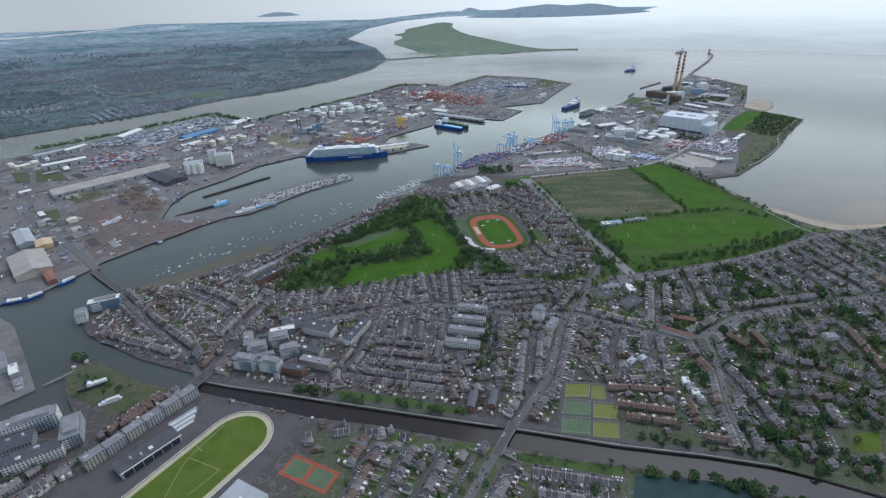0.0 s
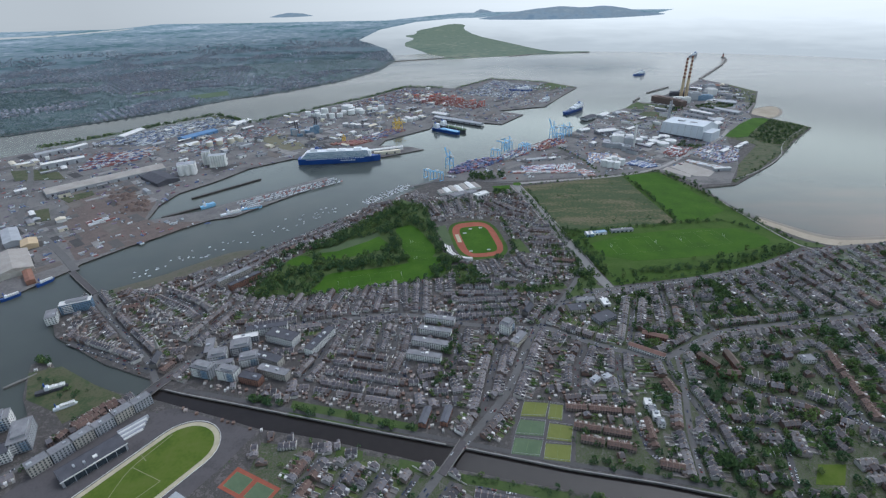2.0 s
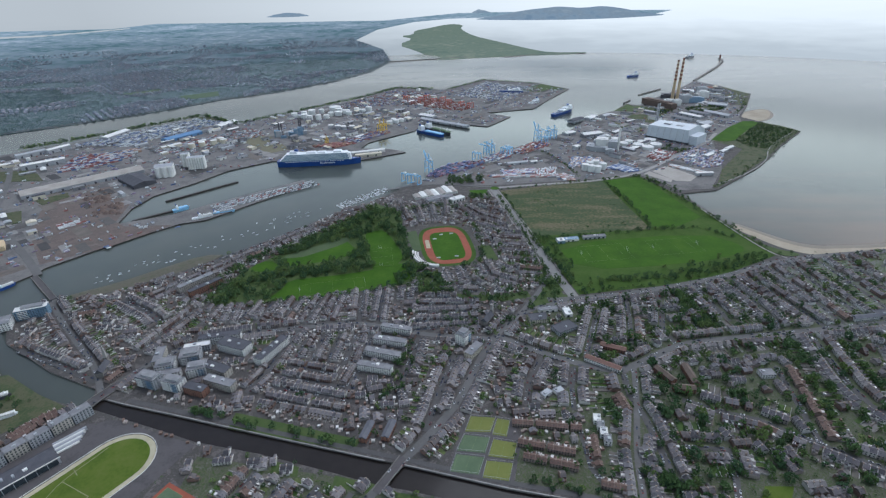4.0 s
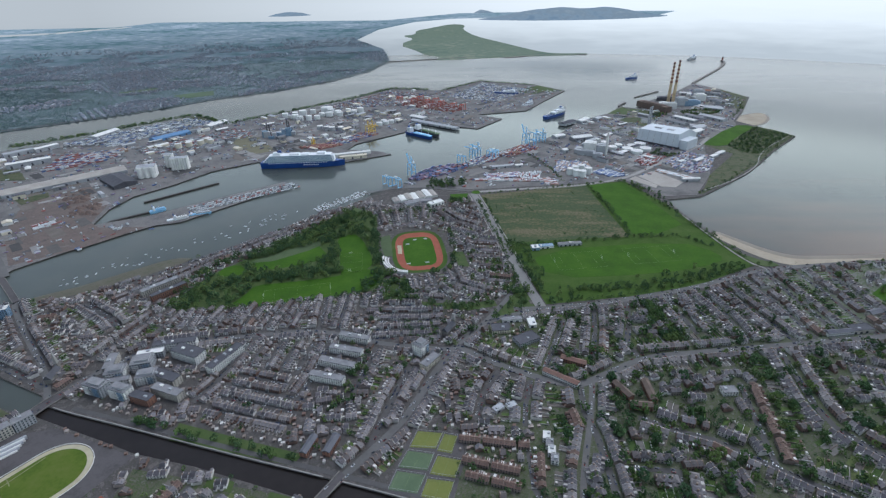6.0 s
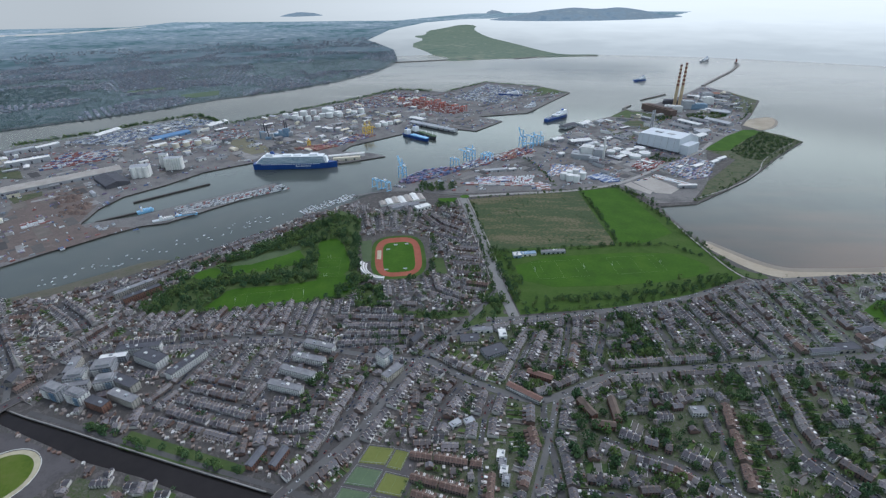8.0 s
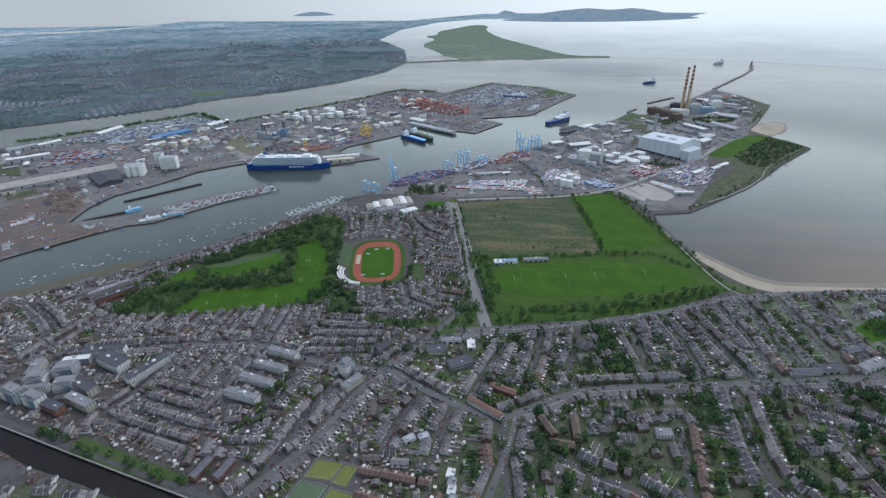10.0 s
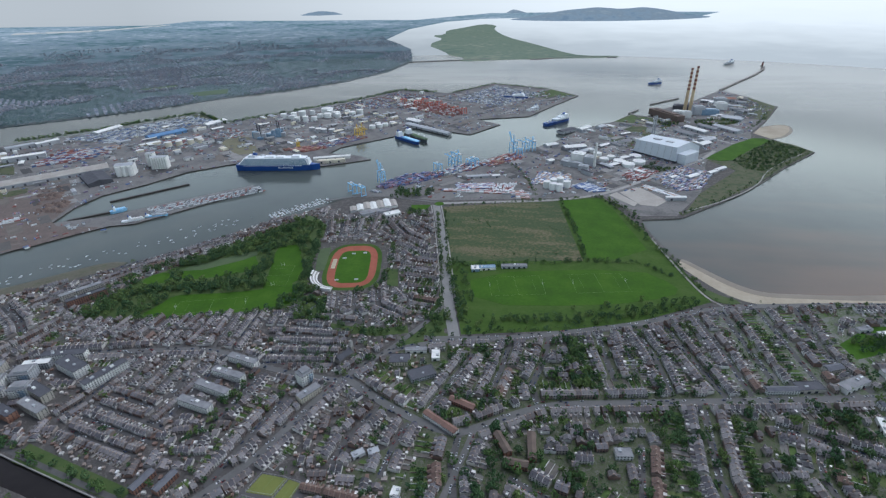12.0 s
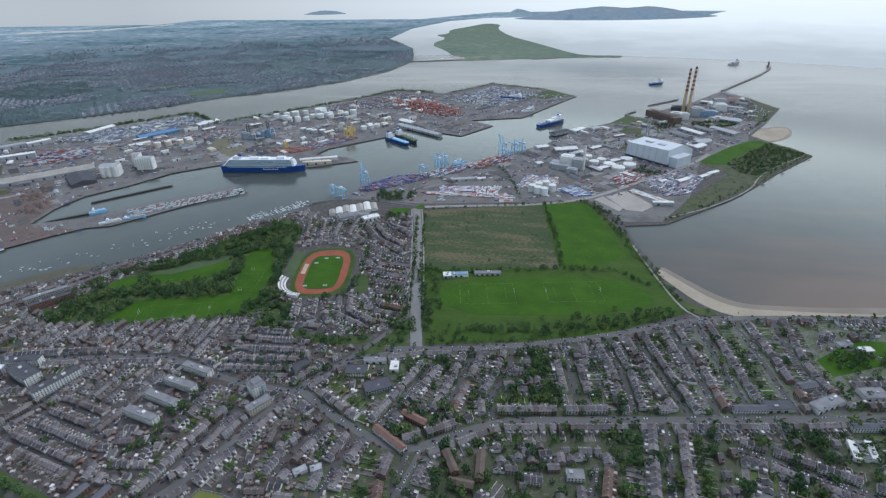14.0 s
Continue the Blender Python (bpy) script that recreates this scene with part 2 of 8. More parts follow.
M["wharf"] = material("dark_wharf_timber", [(0.035, 0.032, 0.03, 1), (0.07, 0.064, 0.058, 1)], 6, 1.2)
M["stone"] = material("quay_stone", [(0.13, 0.12, 0.11, 1), (0.24, 0.225, 0.205, 1)], 8, 1.5)
# far ground: distance haze put into a paler, bluer base colour
M["far_land"] = material("hazed_far_country", [(0.09, 0.142, 0.15, 1), (0.155, 0.185, 0.207, 1), (0.10, 0.155, 0.152, 1), (0.19, 0.212, 0.24, 1), (0.11, 0.168, 0.15, 1)], 110, 14, level=True)
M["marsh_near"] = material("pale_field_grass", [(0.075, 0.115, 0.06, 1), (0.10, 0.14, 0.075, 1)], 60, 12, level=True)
# dune island: grass colours with haze mixed in, given off as glow
M["marsh"] = distance_material("hazed_dune_grass", ((0.105, 0.14, 0.105), (0.145, 0.175, 0.125), (0.12, 0.155, 0.115), (0.185, 0.205, 0.15)), 500, 60, (1.0, 1.1))


# ---- helpers for building ----
HUB, RIM, REACH, HIGH = (235.0, 75.0), 4000.0, 850.0, 454.0


def far(x, y, z=0.0):
    """Beyond RIM the land and sea draw in and rise gently, so that all the distance ends within five kilometres."""
    dx, dy = x - HUB[0], y - HUB[1]
    d = math.hypot(dx, dy)
    if d <= RIM:
        return (x, y, z)
    k = (RIM + REACH * (1 - math.exp(-(d - RIM) / REACH))) / d
    return (HUB[0] + dx * k, HUB[1] + dy * k, HIGH - (HIGH - z) * k)


def part(name, bm, mat, parent=None, label=""):
    mesh = bpy.data.meshes.new(name)
    bm.to_mesh(mesh)
    bm.free()
    for mm in (mat if isinstance(mat, (list, tuple)) else [mat]):
        mesh.materials.append(mm)
    ob = new(name, mesh)
    if parent is not None:
        ob.parent = parent
    if label:
        ob["label"] = label
    return ob


def thing(name, label, category, m=None, group="", kind=""):
    ob = new(name)
    if m is not None:
        ob.matrix_world = m
    return tagged(ob, label, category, group, kind)


def add_box(bm, x, y, z, sx, sy, sz, turn=0.0, mi=0, taper=1.0):
    """A box whose base centre is at x, y, z."""
    c, s = math.cos(turn), math.sin(turn)
    vs = []
    for k, zz in ((1.0, z), (taper, z + sz)):
        for ax, ay in ((-1, -1), (1, -1), (1, 1), (-1, 1)):
            px, py = ax * sx / 2 * k, ay * sy / 2 * k
            vs.append(bm.verts.new((x + px * c - py * s, y + px * s + py * c, zz)))
    for f in ((3, 2, 1, 0), (4, 5, 6, 7), (0, 1, 5, 4), (1, 2, 6, 5), (2, 3, 7, 6), (3, 0, 4, 7)):
        bm.faces.new([vs[i] for i in f]).material_index = mi


def add_gable(bm, x, y, z, sx, sy, rise, turn=0.0, mi=0, over=0.3):
    """A pitched roof with its ridge along its own x."""
    c, s = math.cos(turn), math.sin(turn)
    hx, hy = sx / 2 + over, sy / 2 + over
    pts = [(-hx, -hy, 0), (hx, -hy, 0), (hx, hy, 0), (-hx, hy, 0), (-hx, 0, rise), (hx, 0, rise)]
    vs = [bm.verts.new((x + p[0] * c - p[1] * s, y + p[0] * s + p[1] * c, z + p[2])) for p in pts]
    for f in ((0, 1, 5, 4), (2, 3, 4, 5), (1, 2, 5), (3, 0, 4), (3, 2, 1, 0)):
        bm.faces.new([vs[i] for i in f]).material_index = mi


def add_tube(bm, x, y, z, r0, r1, h, n=16, mi=0, cap=True):
    lo = [bm.verts.new((x + r0 * math.cos(2 * math.pi * i / n), y + r0 * math.sin(2 * math.pi * i / n), z)) for i in range(n)]
    hi = [bm.verts.new((x + r1 * math.cos(2 * math.pi * i / n), y + r1 * math.sin(2 * math.pi * i / n), z + h)) for i in range(n)]
    for i in range(n):
        bm.faces.new((lo[i], lo[(i + 1) % n], hi[(i + 1) % n], hi[i])).material_index = mi
    if cap:
        bm.faces.new(hi).material_index = mi


def add_beam(bm, p, q, w, mi=0):
    """A square bar from p to q."""
    p, q = Vector(p), Vector(q)
    d = (q - p).normalized()
    side = d.cross(Vector((0, 0, 1)))
    if side.length < 0.01:
        side = Vector((1, 0, 0))
    side = side.normalized() * w / 2
    up = side.cross(d).normalized() * w / 2
    vs = [bm.verts.new(b + i * side + j * up) for b in (p, q) for i, j in ((-1, -1), (1, -1), (1, 1), (-1, 1))]
    for f in ((3, 2, 1, 0), (4, 5, 6, 7), (0, 1, 5, 4), (1, 2, 6, 5), (2, 3, 7, 6), (3, 0, 4, 7)):
        bm.faces.new([vs[i] for i in f]).material_index = mi


def note_map(mesh, places):
    """Keeps each vertex's true place on the map, for the textures of the drawn-in distance."""
    mesh.attributes.new("map", "FLOAT_VECTOR", "POINT").data.foreach_set("vector", np.array([(x, y, 0.0) for x, y in places], np.float32).ravel())


def slab(name, pts, top, mat, depth=3.0, kind="structure", label="", bend=False, category="", parent=None, side=None):
    """A flat sheet with vertical edges, from its outline."""
    bm = bmesh.new()
    if bend:
        xs, ys = [p[0] for p in pts], [p[1] for p in pts]
        dense = []
        for (x0, y0), (x1, y1) in zip(pts, pts[1:] + pts[:1]):
            n = max(1, int(math.hypot(x1 - x0, y1 - y0) / 250))
            dense += [(x0 + (x1 - x0) * i / n, y0 + (y1 - y0) * i / n) for i in range(n)]
        pts = dense
        inner = [(x, y) for x in range(int(min(xs)), int(max(xs)), 260) for y in range(int(min(ys)), int(max(ys)), 260) if inside(pts, x, y)]
    up = [bm.verts.new(far(x, y, top) if bend else (x, y, top)) for x, y in pts]
    dn = [bm.verts.new(far(x, y, top - depth) if bend else (x, y, top - depth)) for x, y in pts]
    for i in range(len(pts)):
        j = (i + 1) % len(pts)
        bm.faces.new((up[i], up[j], dn[j], dn[i])).material_index = 1 if side else 0
    if bend:
        flat2 = [Vector(p) for p in pts + inner]
        got, _, tris, src, _, _ = delaunay_2d_cdt(flat2, [], [list(range(len(pts)))], 1, 0.01)
        top_v = [bm.verts.new(far(v.x, v.y, top)) for v in got]
        for tri in tris:
            bm.faces.new([top_v[i] for i in tri])
    else:
        for tri in tessellate_polygon([[Vector((x, y, 0)) for x, y in pts]]):
            if len(set(tri)) == 3:
                bm.faces.new([up[i] for i in tri])
    bmesh.ops.recalc_face_normals(bm, faces=bm.faces)
    ob = part(name, bm, [mat, side] if side else mat, parent)
    if bend:
        note_map(ob.data, pts + pts + [(v.x, v.y) for v in got])
    return tagged(ob, label, category, kind=kind)


def ribbon(name, pts, width, top, mat, label="", kind="structure", depth=0.4, parent=None):
    """A road or strip along a line."""
    left, right = [], []
    for i, p in enumerate(pts):
        q0, q1 = pts[max(0, i - 1)], pts[min(len(pts) - 1, i + 1)]
        d = Vector((q1[0] - q0[0], q1[1] - q0[1])).normalized()
        left.append((p[0] - d.y * width / 2, p[1] + d.x * width / 2))
        right.append((p[0] + d.y * width / 2, p[1] - d.x * width / 2))
    return slab(name, right + left[::-1], top, mat, depth, kind, label, parent=parent)


def smooth(pts, rounds=2, closed=True):
    """Corner cutting, for outlines that are soft in nature."""
    for _ in range(rounds):
        out = []
        pairs = list(zip(pts, pts[1:] + pts[:1])) if closed else list(zip(pts, pts[1:]))
        for (x0, y0), (x1, y1) in pairs:
            out += [(x0 * .75 + x1 * .25, y0 * .75 + y1 * .25), (x0 * .25 + x1 * .75, y0 * .25 + y1 * .75)]
        pts = out if closed else [pts[0]] + out + [pts[-1]]
    return pts


def inside(pts, x, y):
    if isinstance(x, (int, float)):
        odd = False
        for (x0, y0), (x1, y1) in zip(pts, pts[1:] + pts[:1]):
            if (y0 > y) != (y1 > y) and x < (x1 - x0) * (y - y0) / (y1 - y0) + x0:
                odd = not odd
        return odd
    x, y = np.asarray(x, float), np.asarray(y, float)
    hit = np.zeros(x.shape, bool)
    for (x0, y0), (x1, y1) in zip(pts, pts[1:] + pts[:1]):
        if y0 != y1:
            hit ^= ((y0 > y) != (y1 > y)) & (x < (x1 - x0) * (y - y0) / (y1 - y0) + x0)
    return hit


def near_line(pts, x, y, reach):
    x, y = np.asarray(x, float), np.asarray(y, float)
    hit = np.zeros(x.shape, bool)
    for (x0, y0), (x1, y1) in zip(pts, pts[1:]):
        dx, dy = x1 - x0, y1 - y0
        k = np.clip(((x - x0) * dx + (y - y0) * dy) / (dx * dx + dy * dy), 0, 1)
        hit |= np.hypot(x - x0 - k * dx, y - y0 - k * dy) < reach
    return hit


class Heap:
    """Many copies of small template shapes joined into one mesh, with a tone for each copy."""

    def __init__(self):
        self.v, self.f, self.m, self.t, self.n = [], [], [], [], 0

    def add(self, template, x, y, z=0.0, turn=0.0, size=(1, 1, 1), tone=0.0):
        v, f, m = template
        c, s = math.cos(turn), math.sin(turn)
        w = v * np.array(size)
        self.v.append(np.stack([x + w[:, 0] * c - w[:, 1] * s, y + w[:, 0] * s + w[:, 1] * c, z + w[:, 2]], 1))
        self.f.append(f + self.n)
        self.m.append(m)
        self.t.append(np.full(len(f), tone))
        self.n += len(v)

    def build(self, name, mats, label="", category="", kind="stuff", bend=False, parent=None):
        if not self.v:
            return None
        v, f = np.concatenate(self.v), np.concatenate(self.f)
        if bend:
            dx, dy = v[:, 0] - HUB[0], v[:, 1] - HUB[1]
            d = np.hypot(dx, dy)
            k = np.where(d > RIM, (RIM + REACH * (1 - np.exp(-np.maximum(d - RIM, 0) / REACH))) / d, 1.0)
            v = np.stack([HUB[0] + dx * k, HUB[1] + dy * k, HIGH - (HIGH - v[:, 2]) * k], 1)
        mesh = bpy.data.meshes.new(name)
        mesh.vertices.add(len(v))
        mesh.vertices.foreach_set("co", v.ravel())
        mesh.loops.add(len(f) * 3)
        mesh.loops.foreach_set("vertex_index", f.ravel().astype(np.int32))
        mesh.polygons.add(len(f))
        mesh.polygons.foreach_set("loop_start", np.arange(0, len(f) * 3, 3, dtype=np.int32))
        mesh.polygons.foreach_set("material_index", np.concatenate(self.m).astype(np.int32))
        for mm in mats:
            mesh.materials.append(mm)
        mesh.attributes.new("tone", "FLOAT", "FACE").data.foreach_set("value", np.concatenate(self.t).astype(np.float32))
        mesh.attributes.new("sharp_face", "BOOLEAN", "FACE").data.foreach_set("value", np.ones(len(f), bool))
        mesh.update(calc_edges=True)
        ob = new(name, mesh)
        if parent is not None:
            ob.parent = parent
        return tagged(ob, label, category, kind=kind)


def template(bm):
    """Arrays of a bmesh, for a Heap."""
    bmesh.ops.triangulate(bm, faces=bm.faces)
    bm.verts.index_update()
    out = (np.array([v.co[:] for v in bm.verts]), np.array([[v.index for v in f.verts] for f in bm.faces]), np.array([f.material_index for f in bm.faces]))
    bm.free()
    return out


# ---- sea and land ----
bm = bmesh.new()
rings = [0, 150, 300, 500, 800, 1200, 1700, 2300, 3000, 3600, 4000]
rows_ = []
for r in rings[1:]:
    rows_.append([bm.verts.new(far(HUB[0] + r * math.cos(i * math.pi / 36), HUB[1] + r * math.sin(i * math.pi / 36), -2.5)) for i in range(72)])
mid = bm.verts.new((HUB[0], HUB[1], -2.5))
for i in range(72):
    bm.faces.new((mid, rows_[0][i], rows_[0][(i + 1) % 72]))
    for p, q in zip(rows_, rows_[1:]):
        bm.faces.new((p[i], q[i], q[(i + 1) % 72], p[(i + 1) % 72]))
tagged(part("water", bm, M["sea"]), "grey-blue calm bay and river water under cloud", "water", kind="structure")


# the hazy far bay and its horizon, beyond four kilometres: a glowing shell, haze painted on
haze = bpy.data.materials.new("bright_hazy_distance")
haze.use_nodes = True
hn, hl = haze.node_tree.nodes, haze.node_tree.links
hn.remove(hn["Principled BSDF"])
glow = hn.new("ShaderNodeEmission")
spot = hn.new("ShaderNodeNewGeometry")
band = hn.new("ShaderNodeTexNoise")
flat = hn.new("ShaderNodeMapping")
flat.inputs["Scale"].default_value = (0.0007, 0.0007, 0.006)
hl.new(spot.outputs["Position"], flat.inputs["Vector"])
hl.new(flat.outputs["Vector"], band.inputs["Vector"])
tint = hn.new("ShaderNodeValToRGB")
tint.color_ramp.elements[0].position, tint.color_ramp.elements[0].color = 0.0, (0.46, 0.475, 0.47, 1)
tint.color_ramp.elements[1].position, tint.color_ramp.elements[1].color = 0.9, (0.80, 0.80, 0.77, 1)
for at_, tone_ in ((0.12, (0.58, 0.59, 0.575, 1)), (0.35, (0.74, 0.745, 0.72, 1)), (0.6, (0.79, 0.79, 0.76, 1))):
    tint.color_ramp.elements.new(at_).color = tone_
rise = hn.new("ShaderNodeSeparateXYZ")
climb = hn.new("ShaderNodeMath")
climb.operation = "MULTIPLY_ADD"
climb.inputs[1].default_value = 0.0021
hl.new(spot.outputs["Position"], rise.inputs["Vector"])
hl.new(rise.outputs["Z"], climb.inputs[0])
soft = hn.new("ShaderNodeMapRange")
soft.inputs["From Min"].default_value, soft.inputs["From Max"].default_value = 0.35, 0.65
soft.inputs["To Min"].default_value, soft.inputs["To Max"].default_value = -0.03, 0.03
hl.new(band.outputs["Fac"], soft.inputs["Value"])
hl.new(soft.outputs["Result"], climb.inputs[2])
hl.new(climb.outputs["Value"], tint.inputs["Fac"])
aside = hn.new("ShaderNodeMapRange")                # painted glow grows to the right, towards the sun
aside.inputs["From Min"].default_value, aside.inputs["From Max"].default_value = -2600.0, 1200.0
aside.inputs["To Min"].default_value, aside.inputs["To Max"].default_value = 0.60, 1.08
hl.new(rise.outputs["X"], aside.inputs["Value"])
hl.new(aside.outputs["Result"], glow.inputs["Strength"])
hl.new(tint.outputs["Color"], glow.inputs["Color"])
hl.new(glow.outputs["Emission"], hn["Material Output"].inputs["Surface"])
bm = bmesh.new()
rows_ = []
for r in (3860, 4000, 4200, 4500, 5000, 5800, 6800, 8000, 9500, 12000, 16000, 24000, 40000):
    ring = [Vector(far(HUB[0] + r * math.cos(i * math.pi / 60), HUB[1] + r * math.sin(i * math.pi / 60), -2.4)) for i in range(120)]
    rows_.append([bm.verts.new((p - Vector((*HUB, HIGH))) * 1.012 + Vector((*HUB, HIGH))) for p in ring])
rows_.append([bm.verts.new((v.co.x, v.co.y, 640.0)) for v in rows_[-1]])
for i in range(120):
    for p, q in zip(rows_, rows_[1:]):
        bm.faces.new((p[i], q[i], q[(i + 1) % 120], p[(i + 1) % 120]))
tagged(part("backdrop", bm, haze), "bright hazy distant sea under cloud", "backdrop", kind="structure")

SOUTH = [(441, 326), (364, 362), (294, 379), (210, 395), (89, 425), (-12, 448), (-109, 471), (-182, 489), (-259, 507), (-306, 520),
         (-314, 534), (-398, 566), (-472, 607), (-509, 626), (-523, 643), (-560, 690), (-545, 722), (-523, 744), (-450, 762),
         (-372, 816), (-292, 901), (-238, 961), (-157, 1058), (-102, 1130), (-55, 1164), (-4, 1237), (35, 1284), (90, 1337),
         (144, 1408), (219, 1488), (273, 1543), (390, 1666), (471, 1732), (522, 1780)]
POOLBEG = [(522, 1780), (627, 1961), (689, 2028), (763, 2092), (838, 2212), (913, 2173), (929, 2266), (1059, 2325), (1148, 2491),
           (1330, 2740), (1340, 2681), (1391, 2566), (1370, 2474), (1431, 2384), (1290, 2130), (1185, 1960), (1249, 1818),
           (1281, 1754), (1134, 1596), (1020, 1458), (895, 1330), (777, 1224), (690, 1205), (696, 1139), (713, 1055),
           (731, 997), (745, 961), (769, 935), (796, 909), (842, 900), (934, 914), (1031, 928)]
EAST = [(1500, 985), (2600, 1100), (2600, -700), (760, -700), (700, -100), (640, 150), (520, 270)]
SOUTHBANK = [(-296, 499), (-190, 466), (-142, 450), (-64, 435), (27, 411), (75, 397), (99, 393), (203, 370), (281, 348), (350, 326),
             (430, 288), (500, 225), (600, 120), (650, -100), (700, -700), (-3000, -700), (-3000, 200), (-900, 300), (-520, 400),
             (-484, 423), (-431, 470), (-459, 498), (-478, 528), (-498, 564), (-483, 578), (-455, 553), (-372, 517), (-322, 504)]
WESTQUAY = [(-3000, 200), (-900, 300), (-560, 455), (-505, 510), (-546, 555), (-640, 656), (-700, 690), (-3000, 560)]
PORT = [(-3000, 700), (-706, 714), (-659, 755), (-622, 830), (-619, 852), (-542, 960), (-457, 1049), (-411, 1066), (-365, 1124),
        (-231, 1302), (-262, 1324), (-443, 1158), (-463, 1138), (-502, 1100), (-601, 1049), (-620, 1136), (-611, 1216), (-551, 1303),
        (-500, 1407), (-400, 1493), (-129, 1496), (-11, 1568), (-57, 1601), (-158, 1615), (-144, 1681), (-3, 1825)]
PORT_EAST = [(17, 1926), (71, 1946), (255, 1870), (349, 2017), (258, 2090), (452, 2151), (551, 2345), (674, 2573), (559, 2726),
             (280, 2866), (90, 2605), (34, 2614), (-151, 2677), (-305, 2407), (-412, 2271), (-566, 2094), (-690, 1948), (-882, 2114),
             (-959, 1998), (-1095, 1806), (-1202, 1689), (-1345, 1555), (-3000, 1100)]
NORTH = [(-3000, 1500), (-1557, 1833), (-1424, 1938), (-1282, 2065), (-1127, 2220), (-966, 2437), (-751, 2616), (-521, 2913), (-373, 3260),
         (-324, 3694), (-400, 4080), (-1200, 3950), (-2200, 3500), (-3200, 2600), (-3700, 1500)]
SHORE = [(-3000, 1512), (-1562, 1846), (-1430, 1951), (-1290, 2078), (-1137, 2234), (-976, 2450), (-761, 2630), (-533, 2922), (-388, 3265), (-340, 3690)]
BULL = [(-30, 7221), (156, 6983), (121, 6370), (263, 5443), (505, 4779), (691, 4223), (809, 3988), (1058, 3983), (1046, 3919), (698, 3885), (266, 3798), (-8, 3702), (21, 3909), (-106, 4016), (-199, 4308), (-396, 4743), (-302, 5288), (-480, 5609), (-347, 5718), (-394, 6221), (-239, 6601)]

slab("ground", SOUTH + POOLBEG + EAST, 0.0, M["urban"], 4, label="flat grey city ground of streets and yards", side=M["stone"])
slab("ground", SOUTHBANK, 0.0, M["urban"], 4, label="flat grey city ground south of the river", side=M["stone"])
slab("ground", WESTQUAY, 0.0, M["port"], 4, label="paved grey quay ground by the basin", side=M["stone"])
slab("ground", PORT + PORT_EAST, 0.0, M["port"], 4, label="paved grey port ground with quay walls", side=M["wharf"])
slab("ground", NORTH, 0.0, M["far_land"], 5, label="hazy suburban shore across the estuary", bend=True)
ribbon("road", SHORE, 14, 0.5, M["road"], "pale shore road across the estuary")
slab("ground", smooth([(714, 1016), (735, 972), (765, 918), (808, 888), (875, 896), (960, 908), (1090, 924), (1090, 932), (960, 921), (880, 917), (822, 915), (786, 938), (753, 984), (724, 1030)]), 0.1, M["sand"], 3, label="pale curved sandy beach")
slab("ground", smooth([(724, 1024), (753, 978), (784, 934), (820, 910), (880, 914), (960, 918), (1200, 944), (1480, 975), (1480, 1010), (1200, 975), (960, 938), (885, 934), (832, 932), (800, 952), (766, 994), (732, 1042)]), -1.9, M["wet_sand"], 2, label="wet brown sand at the tide line")
slab("lawn", smooth([(727, 955), (748, 918), (790, 894), (760, 884), (738, 900)], 1), 0.6, M["verge"], 0.6, label="grassy dune behind the beach")
slab("ground", smooth([(1167, 1905), (1200, 1985), (1245, 2048), (1345, 2100), (1325, 2010), (1240, 1900)]), -1.8, M["sand"], 2, label="pale sand spit beside the power station")
rim_arc = [(HUB[0] + 3900 * math.cos(radians(w)), HUB[1] + 3900 * math.sin(radians(w))) for w in range(160, 99, -5)]
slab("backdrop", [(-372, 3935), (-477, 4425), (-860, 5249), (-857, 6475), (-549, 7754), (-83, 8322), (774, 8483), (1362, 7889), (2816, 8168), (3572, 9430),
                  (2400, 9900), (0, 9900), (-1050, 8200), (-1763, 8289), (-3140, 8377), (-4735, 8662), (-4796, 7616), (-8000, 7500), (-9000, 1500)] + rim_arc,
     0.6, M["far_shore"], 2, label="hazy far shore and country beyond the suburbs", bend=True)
# the inlet is a strip of the same painted glow
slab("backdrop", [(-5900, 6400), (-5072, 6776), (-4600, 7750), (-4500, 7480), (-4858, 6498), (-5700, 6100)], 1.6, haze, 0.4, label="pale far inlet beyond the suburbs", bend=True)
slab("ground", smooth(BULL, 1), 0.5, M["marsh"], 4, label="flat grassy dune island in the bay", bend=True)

slab("ground", smooth([(-523, 746), (-500, 768), (-450, 800), (-400, 850), (-340, 905), (-290, 905), (-380, 812), (-450, 758), (-500, 742)], 1), -1.7, M["mudbank"], 2, label="grey-green mud bank along the river")
slab("river", [(460, 312), (441, 328), (364, 364), (294, 381), (89, 427), (-109, 473), (-306, 522), (-318, 508), (-296, 497), (-142, 448), (27, 409), (99, 391), (203, 368), (281, 346), (350, 324), (430, 286)],
     -2.4, M["river"], 0.3, label="dark brown narrow river between walls")
slab("ground", [(345, 738), (420, 748), (617, 806), (740, 866), (900, 890), (1500, 962), (1500, -300), (660, -300), (645, 150), (522, 273), (445, 328), (300, 384), (215, 398), (235, 500), (320, 560), (290, 605), (225, 650), (250, 690), (285, 722)],
     0.06, M["suburb"], 0.3, label="green garden ground between suburban streets")
slab("ground", [(-130, 430), (20, 408), (75, 392), (200, 366), (280, 344), (350, 322), (425, 286), (490, 225), (590, 120), (300, 100), (-60, 200), (-130, 330)], 0.06, M["suburb"], 0.3, label="green garden ground south of the river")

slab("pavement", [(690, 672), (900, 702), (1200, 745), (1200, 930), (900, 886), (745, 862), (690, 830)], 0.1, M["village"], 0.2, label="pale paved yards of the village centre")

